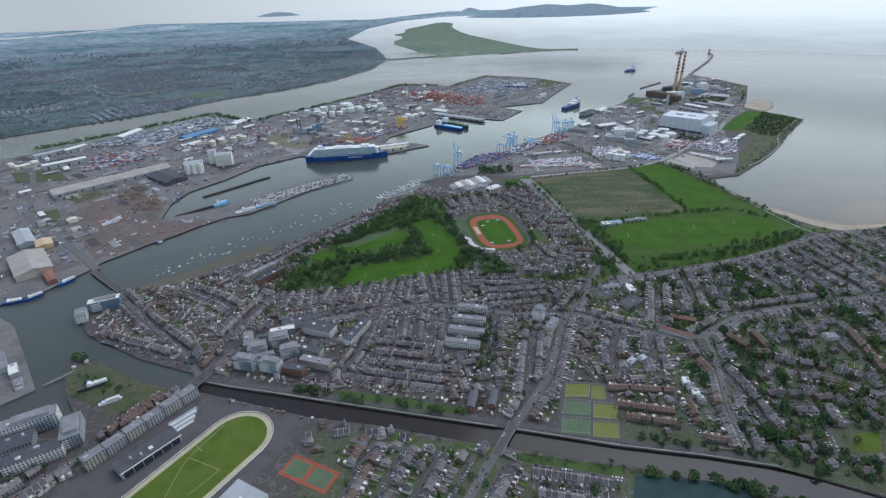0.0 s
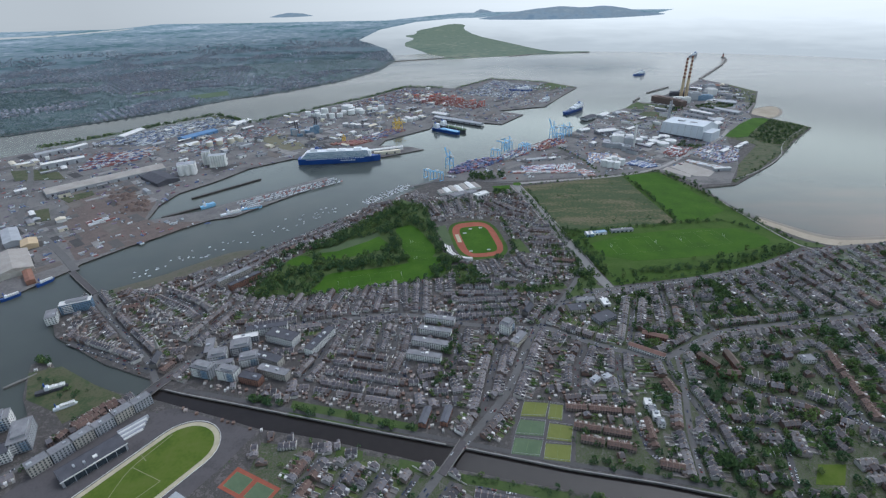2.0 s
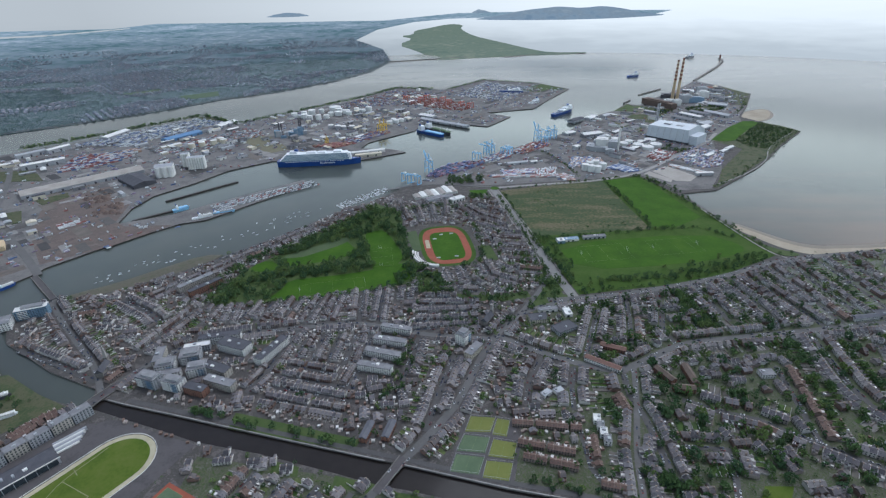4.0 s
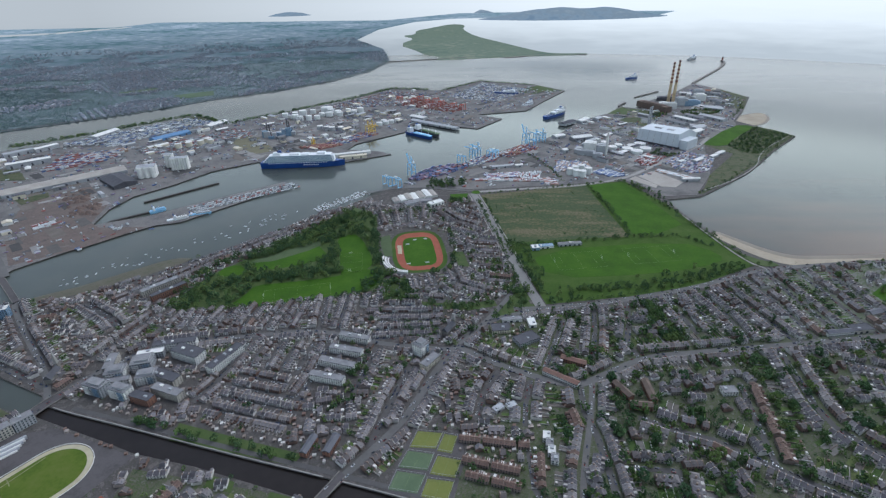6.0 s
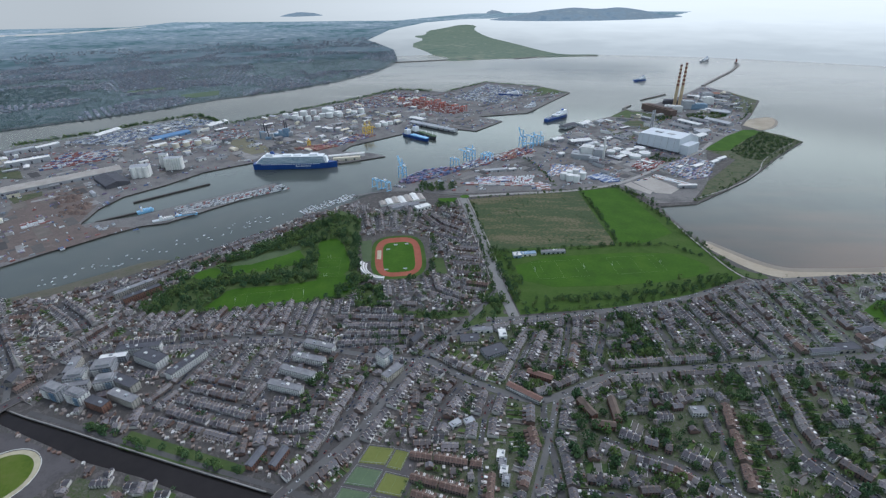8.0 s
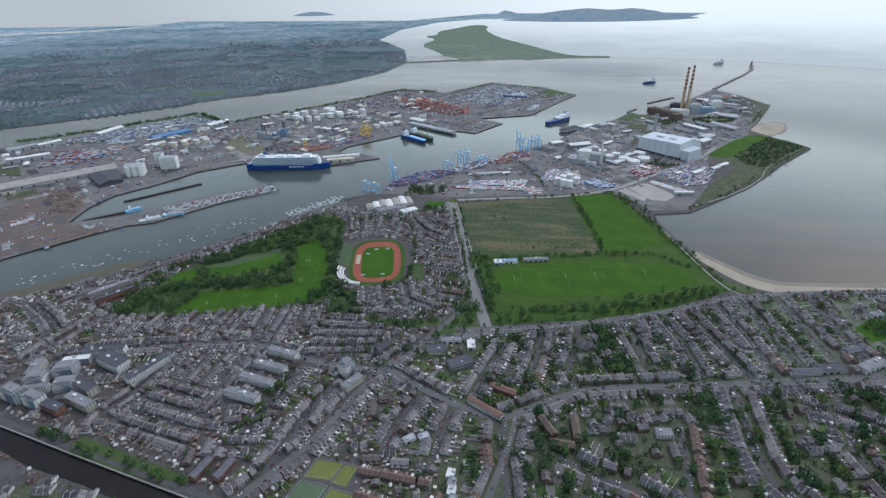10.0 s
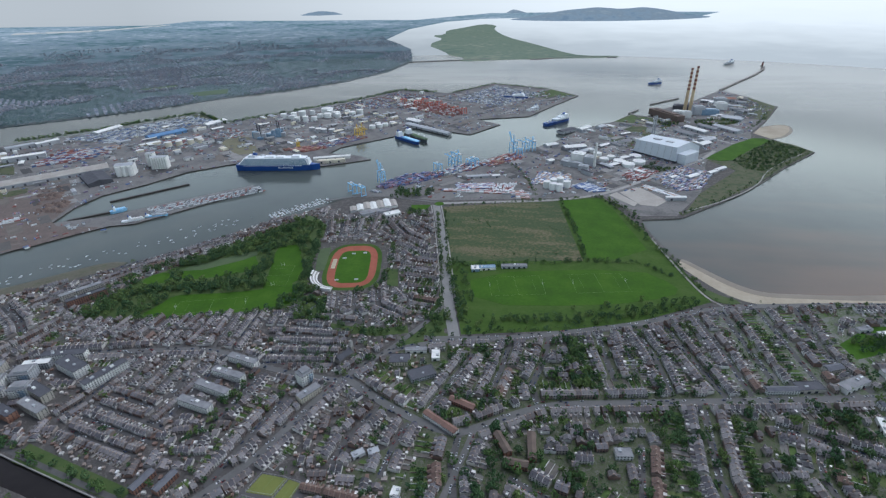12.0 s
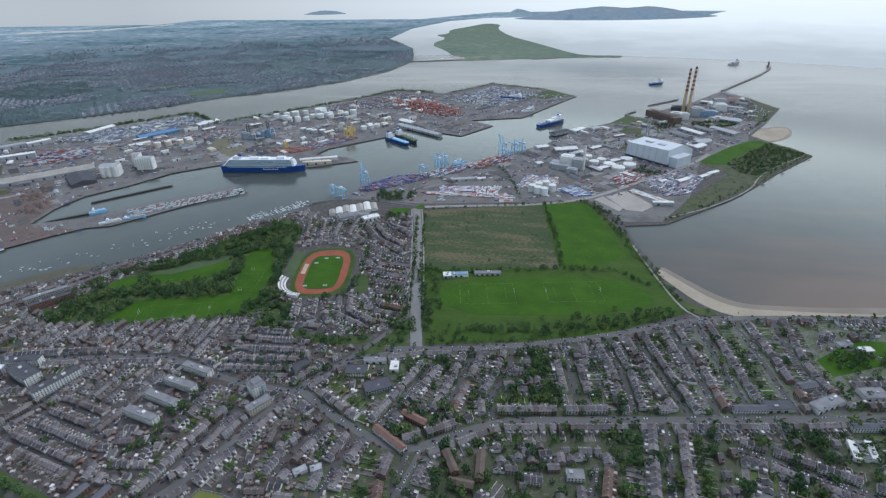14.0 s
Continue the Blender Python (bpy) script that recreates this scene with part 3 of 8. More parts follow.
# parks and fields
GREENS = [[(86, 828), (118, 836), (132, 800), (120, 763), (92, 770)], [(152, 762), (190, 757), (232, 757), (270, 770), (275, 752), (228, 738), (160, 742)], [(198, 936), (217, 936), (230, 879), (211, 877)], [(280, 735), (330, 745), (318, 818), (300, 792)]]
slab("lawn", GREENS[3], 0.224, M["verge"], 0.3, label="green verge with trees between two roads")
slab("lawn", GREENS[0], 0.232, M["verge"], 0.3, label="green wooded corner beside the sports ground")
for pts in GREENS[1:3]:
    slab("lawn", pts, 0.14, M["verge"], 0.3, label="small green strip among the houses")
DOCKFIELD = [(-488, 546), (-452, 560), (-383, 524), (-330, 502), (-353, 485), (-379, 457), (-402, 476), (-454, 497)]
slab("lawn", DOCKFIELD, 0.12, M["scrub"], 0.3, label="rough green waste ground between dock and river")
PARK = [(-172, 734), (47, 784), (84, 803), (62, 905), (44, 998), (21, 1105), (-36, 1152), (-122, 1014), (-192, 902), (-235, 840), (-255, 761), (-240, 722)]
SEAN = [(257, 1225), (521, 1307), (625, 1330), (680, 1175), (734, 930), (738, 890), (617, 823), (496, 785), (353, 758), (304, 973)]
ROUGH = [(257, 1232), (519, 1300), (550, 1006), (304, 975)]
MEADOW = [(531, 1302), (617, 1312), (642, 1242), (675, 1065), (600, 1013), (561, 1018)]
PITCHES = [(346, 938), (641, 988), (700, 933), (685, 899), (563, 858), (364, 838)]
SPIT = [(953, 1647), (1075, 1812), (1166, 1895), (1200, 1890), (1254, 1830), (1278, 1756), (1134, 1602), (1018, 1464), (893, 1338), (780, 1235), (860, 1380), (1000, 1560)]
slab("lawn", PARK, 0.12, M["verge"], 0.5, label="green public park lawn")
LAWNS = [[(-160, 742), (-145, 775), (-141, 806), (-95, 815), (-49, 825), (4, 842), (57, 872), (64, 840), (74, 812), (48, 790), (-50, 757), (-116, 738)],
         [(3, 838), (-5, 861), (-14, 904), (-40, 985), (-28, 1004), (0, 1010), (38, 930), (57, 872)],
         [(-152, 853), (-172, 870), (-176, 890), (-96, 955), (-72, 962), (-62, 945), (-42, 920), (-48, 898), (-100, 872)],
         [(-220, 830), (-228, 857), (-202, 880), (-176, 858), (-170, 845)]]
for pts, words in zip(LAWNS, ("long mown green playing field", "mown green football pitch lawn", "mown green park lawn among trees", "small mown green park lawn")):
    slab("lawn", smooth(pts, 1), 0.2, M["grass"], 0.5, label=words)
slab("lawn", [(-181, 883), (-172, 900), (-96, 962), (-74, 975), (-66, 958), (-84, 936), (-140, 892)], 0.24, M["pale_turf"], 0.5, label="pale fenced sports turf in the park")
slab("lawn", SEAN, 0.1, M["field"], 0.5, label="grassy open land with hedges")
slab("lawn", ROUGH, 0.2, M["rough"], 0.5, label="rough brown and green overgrown field")
slab("lawn", MEADOW, 0.2, M["grass"], 0.5, label="long green meadow beside the rough field")
slab("lawn", smooth(PITCHES, 1), 0.25, M["grass"], 0.5, label="wide mown green playing fields")
slab("lawn", SPIT, 0.15, M["scrub"], 0.5, label="green nature strip along the sea wall")

# main roads
ROADS = {
    "sean": ([(238, 1242), (272, 1096), (307, 924), (326, 825), (344, 750)], 17),
    "beach": ([(300, 742), (347, 747), (418, 757), (496, 778), (617, 816), (740, 876), (890, 900), (1030, 916), (1500, 975)], 11.5),
    "irish": ([(347, 745), (273, 719), (241, 693), (205, 640), (189, 603), (169, 548), (151, 501), (89, 415), (60, 370), (20, 300)], 9.5),
    "link": ([(214, 646), (282, 603), (360, 570), (389, 582), (467, 631), (545, 643), (675, 663), (802, 682), (911, 703), (1200, 745)], 11),
    "ringsend": ([(205, 640), (109, 649), (54, 666), (6, 680), (-70, 669), (-152, 652), (-228, 632), (-285, 560), (-300, 515), (-320, 460), (-400, 380), (-480, 250)], 9.5),
    "thorn": ([(-523, 744), (-515, 729), (-434, 654), (-340, 576), (-300, 525)], 8),
    "port": ([(238, 1250), (333, 1268), (502, 1294), (621, 1341), (712, 1426), (796, 1511), (923, 1627), (1000, 1741)], 11),
    "pier": ([(-30, 1240), (60, 1290), (238, 1258)], 9),
    "london": ([(389, 582), (374, 516), (350, 440), (340, 380)], 7),
    "branch": ([(316, 830), (301, 790), (278, 747), (253, 705), (238, 684)], 8),
}
for k, (pts, w) in enumerate(ROADS.values()):
    ribbon("road", smooth(pts, 3, closed=False), w, 0.3 + 0.03 * k, M["concrete"] if k == 6 else M["pale_road"] if k == 0 else M["road"], "pale concrete port road" if k == 6 else "pale worn straight road" if k == 0 else "grey asphalt main road")


for off in (-11.5, 11.5):
    pts = [(x + off * 0.98, y + off * 0.2) for x, y in ROADS["sean"][0][:-1]]
    ribbon("path", smooth(pts, 2, closed=False), 2.6, 0.28, M["concrete"], "pale footpath beside the straight road")
ribbon("path", smooth([(693, 1114), (712, 1000), (732, 905), (753, 880)], 2, closed=False), 3.5, 0.5, M["concrete"], "pale walking path behind the beach")

# ---- the plan of what may be built where ----
CELL, X0, Y0, NX, NY = 1.0, -800.0, 250.0, 2600, 1100
gx, gy = np.meshgrid(X0 + CELL * (np.arange(NX) + 0.5), Y0 + CELL * (np.arange(NY) + 0.5), indexing="ij")
free = inside(SOUTH + POOLBEG + EAST, gx, gy) | inside(SOUTHBANK, gx, gy)
ARENA = [(58, 915), (66, 880), (90, 852), (128, 846), (192, 856), (200, 930), (178, 1010), (150, 1036), (90, 1036), (40, 1010), (46, 970)]
TENNIS = [(168, 496), (220, 492), (216, 404), (142, 411)]
DOGTRACK = [(-430, 300), (-330, 450), (-255, 480), (-130, 440), (-165, 395), (-120, 340), (-120, 300)]
RIVERPARK = [(-113, 495), (48, 455), (40, 440), (-112, 470)]
BAYGREEN = [(915, 890), (1022, 913), (1030, 860), (944, 850), (880, 800), (886, 768), (920, 782), (990, 815), (1080, 840), (1080, 935)]
TRIANGLE = [(344, 754), (293, 770), (255, 708), (300, 728)]
GARDENLAWN = [(462, 408), (501, 408), (480, 372), (444, 374)]
REDCOURT = [(-164, 370), (-146, 404), (-82, 374), (-100, 338)]
HOCKEY = [(100, 388), (205, 366), (330, 338), (440, 280), (330, 280), (190, 300), (190, 350), (105, 372)]
for zone in (GARDENLAWN, REDCOURT, HOCKEY, PARK, SEAN, ARENA, TENNIS, DOGTRACK, RIVERPARK, BAYGREEN, TRIANGLE):
    free &= ~inside(zone, gx, gy)


def block_line(p, q, reach):
    """Nothing may stand within reach of the line from p to q."""
    a0, a1 = (int(np.clip(v, 0, NX)) for v in (min(p[0], q[0]) - reach - X0, max(p[0], q[0]) + reach - X0 + 2))
    b0, b1 = (int(np.clip(v, 0, NY)) for v in (min(p[1], q[1]) - reach - Y0, max(p[1], q[1]) + reach - Y0 + 2))
    if a1 > a0 and b1 > b0:
        free[a0:a1, b0:b1] &= ~near_line([p, q], gx[a0:a1, b0:b1], gy[a0:a1, b0:b1], reach)


for pts, w in ROADS.values():
    for p, q in zip(pts, pts[1:]):
        block_line(p, q, w / 2 + 3)
BANK = [(441, 326), (294, 379), (89, 425), (-109, 471), (-306, 520)]
for p, q in zip(BANK, BANK[1:]):
    block_line(p, q, 14)


def cell(x, y):
    return int((x - X0) / CELL), int((y - Y0) / CELL)


def claim(x, y, sx, sy, turn, mark=True, slack=0.0):
    """Whether a turned rectangle is free; if so it is taken."""
    c, s = math.cos(turn), math.sin(turn)
    spots = []
    for i in np.linspace(-0.5, 0.5, max(2, int(sx / CELL / 1.5) + 1)):
        for j in np.linspace(-0.5, 0.5, max(2, int(sy / CELL / 1.5) + 1)):
            px, py = i * (sx - slack), j * (sy - slack)
            a_, b_ = cell(x + px * c - py * s, y + px * s + py * c)
            if not (0 <= a_ < NX and 0 <= b_ < NY and free[a_, b_]):
                return False
            spots.append((a_, b_))
    if mark:
        for a_, b_ in spots:
            free[a_, b_] = False
    return True


# large single buildings: name, label, category, x, y, length, depth, height, turn in degrees, wall, roof, storeys
BLOCKS = [
    ("apartment_block", "long white four-storey council flats with flat roof", "apartments", 46, 572, 48, 10, 10, -13, "white", "flat_roof", 4),
    ("apartment_block", "long white four-storey council flats with flat roof", "apartments", 53, 600, 52, 10, 10, -15, "white", "flat_roof", 4),
    ("apartment_block", "long white four-storey council flats with flat roof", "apartments", 59, 628, 48, 10, 10, -13, "white", "flat_roof", 4),
    ("apartment_block", "long white four-storey council flats with flat roof", "apartments", 65, 657, 46, 10, 10, -14, "white", "flat_roof", 4),
    ("office_block", "white five-storey corner building with stepped roof", "office", 163, 633, 17, 16, 17, 56, "white", "flat_roof", 5),
    ("office_block", "low pale building with brick base on the corner", "office", 178, 609, 30, 12, 9, 56, "cream", "flat_roof", 3),
    ("apartment_block", "white apartment block with dark flat roof", "apartments", -160, 614, 46, 20, 13, -20, "white", "dark_roof", 4),
    ("apartment_block", "long white apartment row with dark roof and dormers", "apartments", -104, 606, 56, 13, 12, 67, "white", "dark_roof", 4),
    ("apartment_block", "long white apartment row with dark roof", "apartments", -190, 634, 58, 12, 12, 14, "white", "dark_roof", 4),
    ("apartment_block", "modern pale apartment cube with set-back top floor", "apartments", -213, 592, 26, 22, 14, 17, "grey_clad", "flat_roof", 5),
    ("apartment_block", "modern pale apartment cube with set-back top floor", "apartments", -237, 571, 24, 20, 14, 17, "white", "flat_roof", 5),
    ("apartment_block", "modern pale riverside apartment block with wide windows", "apartments", -244, 543, 30, 16, 16, -16, "grey_clad", "flat_roof", 6),
    ("apartment_block", "modern pale riverside apartment block with wide windows", "apartments", -208, 536, 28, 14, 16, -16, "white", "flat_roof", 6),
    ("apartment_block", "modern pale apartment cube with set-back top floor", "apartments", -192, 566, 24, 18, 13, 17, "white", "flat_roof", 5),
    ("apartment_block", "low white flats wing with a pale flat roof", "apartments", -226, 556, 30, 9, 10, 17, "white", "flat_roof", 3),
    ("apartment_block", "low white flats wing with a pale flat roof", "apartments", -214, 613, 34, 10, 10, 17, "grey_clad", "white", 3),
    ("apartment_block", "brick riverside flats with a dark flat roof", "apartments", -176, 528, 30, 12, 11, -16, "brick", "dark_roof", 4),
    ("apartment_block", "pale riverside flats with balconies", "apartments", -256, 590, 12, 34, 12, 17, "stonewash", "flat_roof", 4),
    ("apartment_block", "pale slab of flats round a yard", "apartments", -165, 565, 40, 14, 12, -20, "stonewash", "dark_roof", 4),
    ("apartment_block", "pale slab of flats round a yard", "apartments", -150, 540, 44, 12, 11, -18, "stonewash", "flat_roof", 4),
    ("apartment_block", "blue and white riverside apartment building", "apartments", -520, 697, 44, 14, 17, 24, "blue_glass", "white", 6),
    ("apartment_block", "white riverside building at the river mouth", "apartments", -541, 668, 15, 26, 13, 30, "white", "flat_roof", 4),
    ("apartment_block", "long brown balconied flats beside the park", "apartments", -300, 790, 62, 11, 11, 52, "stonewash", "flat_roof", 4),
    ("apartment_block", "long brown balconied flats beside the park", "apartments", -276, 775, 58, 10, 11, 52, "brick", "dark_roof", 4),
    ("school", "low school building with dark grey roofs", "school", 277, 688, 28, 18, 6, 8, "cream", "dark_roof", 2),
    ("school", "low school building with dark blue-grey roofs", "school", 312, 664, 34, 20, 6, 30, "grey_clad", "dark_roof", 2),
    ("shed", "white flat-roofed shop building by the junction", "shop", 324, 704, 11, 18, 5, 8, "white", "white", 1),
    ("shed", "low grey shop building with flat roof", "shop", 295, 712, 30, 9, 5, 8, "white", "flat_roof", 1),
    ("house_row", "brick row under a red tiled roof", "houses", 371, 617, 34, 9, 6, -23, "brick", "red_roof", 2),
    ("house_row", "white curved row under a red tiled roof", "houses", 349, 584, 48, 9, 6, -33, "white", "red_roof", 2),
    ("shopping_centre", "dark flat-roofed shopping building on the village street", "shop", 795, 700, 34, 15, 6, 10, "stonewash", "dark_roof", 1),
    ("shopping_centre", "white-edged flat-roofed shop row", "shop", 852, 712, 44, 14, 7, 30, "white", "flat_roof", 1),
    ("shopping_centre", "grey flat-roofed shop building", "shop", 915, 738, 30, 18, 6, 10, "white", "flat_roof", 1),
    ("school", "white low school wing in the bay park", "school", 930, 838, 22, 9, 5, 20, "white", "flat_roof", 1),
    ("school", "white low school wing in the bay park", "school", 952, 828, 18, 10, 5, 12, "stonewash", "white", 1),
    ("shed", "long white-roofed market shed behind the shops", "shed", 848, 643, 26, 7, 5, 80, "white", "white", 1),
    ("shed", "long white-roofed market shed behind the shops", "shed", 857, 644, 26, 7, 5, 80, "white", "flat_roof", 1),
    ("shed", "long white-roofed market shed behind the shops", "shed", 866, 645, 26, 7, 5, 80, "white", "white", 1),
    ("shop_row", "white-walled shop row with a slate roof", "shops", 760, 690, 40, 9, 6, 9, "white", "slate_roof", 2),
    ("shop_row", "white-walled shop row with a slate roof", "shops", 880, 680, 36, 9, 6, 10, "white", "slate_roof", 2),
    ("hall", "pale village hall with a slate roof", "hall", 842, 740, 24, 11, 7, 20, "stonewash", "slate_roof", 2),
    ("flats", "white modern stepped terrace with flat roofs", "houses", 318, 486, 8, 11, 6.5, -8, "white", "white", 2),
    ("flats", "white modern stepped terrace with flat roofs", "houses", 320, 476, 8, 11, 6.5, -8, "white", "flat_roof", 2),
    ("flats", "white modern stepped terrace with flat roofs", "houses", 321, 466, 8, 11, 6.5, -8, "white", "white", 2),
    ("flats", "white modern stepped terrace with flat roofs", "houses", 323, 456, 8, 11, 6.5, -8, "white", "flat_roof", 2),
    ("office_block", "brick school wing with a slate roof by the river", "school", 53, 464, 26, 9, 7, 76, "brick", "slate_roof", 3),
    ("office_block", "brick school wing with a slate roof by the river", "school", 78, 466, 26, 9, 7, 76, "brick", "slate_roof", 3),
    ("apartment_block", "three-storey flats with brown roofs round a court", "apartments", 454, 562, 36, 9, 7, 92, "brick", "brown_roof", 3),
    ("apartment_block", "three-storey flats with brown roofs round a court", "apartments", 422, 562, 30, 9, 7, 118, "brick", "brown_roof", 3),
    ("apartment_block", "three-storey flats with brown roofs round a court", "apartments", 437, 537, 26, 9, 7, -5, "brick", "brown_roof", 3),
    ("hall", "grey flat-roofed hall behind the gardens", "hall", 552, 566, 18, 12, 6, 5, "white", "flat_roof", 2),
    ("shed", "row of white roofed sheds behind the gardens", "shed", 266, 529, 14, 8, 4, 40, "white", "grey_clad", 1),
    ("shed", "white-roofed shed behind the gardens", "shed", 282, 534, 12, 8, 4, 30, "white", "grey_clad", 1),
    ("warehouse", "white flat-roofed factory shed", "factory", 150, 1172, 36, 18, 7, 37, "white", "white", 1),
    ("apartment_block", "white and glass office blocks by the basin", "office", -460, 444, 54, 18, 18, 30, "white", "flat_roof", 5),
    ("apartment_block", "white and glass office blocks by the basin", "office", -425, 398, 54, 18, 14, 30, "white", "dark_roof", 4),
    ("apartment_block", "dark-roofed office wing by the basin", "office", -465, 412, 50, 26, 12, 30, "grey_clad", "dark_roof", 3),
    ("apartment_block", "grey office wing by the basin", "office", -405, 432, 20, 40, 16, 30, "grey_clad", "flat_roof", 5),
    ("grandstand", "long dark-roofed greyhound grandstand", "grandstand", -305, 402, 64, 22, 9, 52, "grey_clad", "dark_roof", 1),
    ("warehouse", "pale flat-roofed hall beside the dog track", "hall", -180, 340, 40, 26, 8, -28, "white", "grey_clad", 1),
]
for k in range(6):                       # row of offices behind the dog track
    BLOCKS.append(("office_block", "beige and grey office block behind the dog track", "office", -297 - 12.2 * k, 486 - 18.5 * k, 20.5, 12, 13 + (k % 2), 56.5,
                   ("grey_clad", "stonewash")[k % 2], "flat_roof", 4))
for pts in GREENS + [DOCKFIELD]:
    for x in np.arange(min(p[0] for p in pts), max(p[0] for p in pts), CELL / 2):
        for y in np.arange(min(p[1] for p in pts), max(p[1] for p in pts), CELL / 2):
            if inside(pts, x, y):
                free[cell(x, y)] = False
block_line((54, 1190), (138, 1234), 27)
for b_ in BLOCKS:
    t_, half = radians(b_[8]), b_[5] / 2 - b_[6] / 2
    ux, uy = half * math.cos(t_), half * math.sin(t_)
    block_line((b_[3] - ux - 0.1, b_[4] - uy), (b_[3] + ux + 0.1, b_[4] + uy), b_[6] / 2 + 3)

# ---- materials of houses and plants ----
M["wall"] = material("house_wall", [lin(196, 192, 187), lin(152, 142, 136), lin(216, 213, 210), lin(122, 100, 91), lin(178, 174, 170), lin(138, 124, 116)], 6, 1, tone=True)
M["roof"] = material("house_roof", [lin(86, 83, 88), lin(122, 117, 119), lin(99, 94, 97), lin(70, 68, 72), lin(94, 88, 88), lin(108, 105, 109), lin(122, 117, 117), lin(104, 84, 76)], 5, 0.6, tone=True, rough=0.7)
M["stack"] = material("chimney_brick", [lin(134, 112, 100), lin(160, 148, 138)], 3, 0.5)
M["glass"] = material("window_glass", [lin(40, 46, 52), lin(62, 70, 78)], 4, 1, rough=0.15, spec=0.5)
M["white"] = material("white_render", [lin(204, 203, 200), lin(226, 225, 221)], 12, 2)
M["cream"] = material("cream_cladding", [lin(196, 188, 168), lin(214, 206, 188)], 12, 2)
M["stonewash"] = material("beige_grey_panels", [lin(160, 155, 146), lin(184, 179, 170)], 9, 2)
M["shed_roof"] = material("weathered_pale_roof", [lin(146, 140, 134), lin(170, 164, 157)], 20, 3)
M["grey_clad"] = material("grey_cladding", [lin(150, 152, 156), lin(172, 174, 178)], 14, 2, rough=0.5)
M["flat_roof"] = material("flat_roof", [lin(112, 112, 116), lin(142, 141, 143)], 10, 1.5)
M["dark_roof"] = material("dark_felt_roof", [lin(70, 70, 76), lin(88, 88, 94)], 10, 1.5)
M["brown_roof"] = material("brown_tile_roof", [lin(90, 78, 72), lin(108, 94, 86)], 8, 1)
M["slate_roof"] = material("blue_grey_slates", [lin(88, 89, 96), lin(106, 106, 112)], 8, 1)
M["red_roof"] = material("red_tile_roof", [lin(116, 90, 82), lin(132, 104, 94)], 6, 1)
M["brick"] = material("red_brown_brick", [lin(122, 88, 74), lin(146, 108, 92)], 6, 0.8)
M["blue_roof"] = material("blue_metal_roof", [lin(84, 120, 160), lin(104, 140, 178)], 10, 2, rough=0.5)
M["blue_glass"] = material("blue_glass_facade", [lin(96, 124, 150), lin(140, 160, 178)], 8, 2, rough=0.25, spec=0.5)
M["leaf"] = material("foliage", [(0.046, 0.083, 0.036, 1), (0.063, 0.107, 0.039, 1), (0.083, 0.131, 0.043, 1), (0.048, 0.089, 0.043, 1), (0.108, 0.15, 0.05, 1), (0.064, 0.107, 0.046, 1)], 3, 0.5, tone=True, spec=0.1)
M["bark"] = material("bark", [(0.05, 0.04, 0.03, 1), (0.09, 0.075, 0.06, 1)], 1, 0.2)
M["garden"] = material("garden_ground", [(0.056, 0.098, 0.022, 1), (0.078, 0.122, 0.03, 1), (0.14, 0.128, 0.112, 1), (0.052, 0.086, 0.024, 1), (0.10, 0.125, 0.042, 1), (0.18, 0.17, 0.158, 1)], 7, 1.5, tone=True)
M["paint"] = material("car_paint", [lin(225, 226, 228), lin(60, 62, 68), lin(150, 152, 156), lin(40, 56, 96), lin(120, 34, 32), lin(196, 198, 202)], 2, 1, tone=True, rough=0.3, spec=0.5)


# ---- templates ----
def house_shape(kind):
    """One house, 6 m wide along x, 9 m deep, its front towards -y. Slots: wall, roof, chimney, window."""
    bm = bmesh.new()
    if kind == "hip":
        add_box(bm, 0, 0, 0, 6, 9, 5.6, mi=0)
        vs = [bm.verts.new(p) for p in ((-3.3, -4.9, 5.6), (3.3, -4.9, 5.6), (3.3, 4.9, 5.6), (-3.3, 4.9, 5.6), (0, -2.0, 8.2), (0, 2.0, 8.2))]
        for f in ((0, 1, 4), (1, 2, 5, 4), (2, 3, 5), (3, 0, 4, 5)):
            bm.faces.new([vs[i] for i in f]).material_index = 1
    else:
        add_box(bm, 0, 0, 0, 6, 9, 5.6, mi=0)
        add_gable(bm, 0, 0, 5.6, 6, 9, 2.7, mi=1, over=0.12)
        vs = [bm.verts.new(p) for p in ((-3, -4.4, 5.6), (-3, 4.4, 5.6), (-3, 0, 8.2), (3, -4.4, 5.6), (3, 4.4, 5.6), (3, 0, 8.2))]
        bm.faces.new((vs[0], vs[2], vs[1])).material_index = 0
        bm.faces.new((vs[3], vs[4], vs[5])).material_index = 0
    if kind != "hip":                                                  # raised party wall
        for y0 in (-4.6, 4.6):
            add_beam(bm, (3.0, y0, 5.72), (3.0, 0, 8.42), 0.32, mi=0)
    add_box(bm, 2.6, 0.3, 6.4, 0.9, 1.8, 3.0, mi=2)
    add_box(bm, 1.2, 6.5, 0, 3.0, 4.4, 4.0, mi=0)                      # rear return
    add_gable(bm, 1.2, 6.5, 4.0, 4.4, 3.0, 1.3, turn=math.pi / 2, mi=1, over=0.1)
    add_box(bm, -1.8, 5.6, 0, 2.2, 2.2, 2.6, mi=0)                     # scullery
    add_box(bm, -0.9, -2.2, 6.75, 0.9, 1.2, 0.35, mi=3)                # roof light
    for x, z in ((-1.6, 3.6), (1.2, 3.6), (1.3, 0.9)):
        add_box(bm, x, -4.53, z, 1.3, 0.06, 1.5, mi=3)
    add_box(bm, -1.7, -4.53, 0.1, 1.0, 0.06, 2.1, mi=3)
    for x in (-1.7, 1.6):
        add_box(bm, x, 4.53, 3.6, 1.2, 0.06, 1.3, mi=3)
    return bm


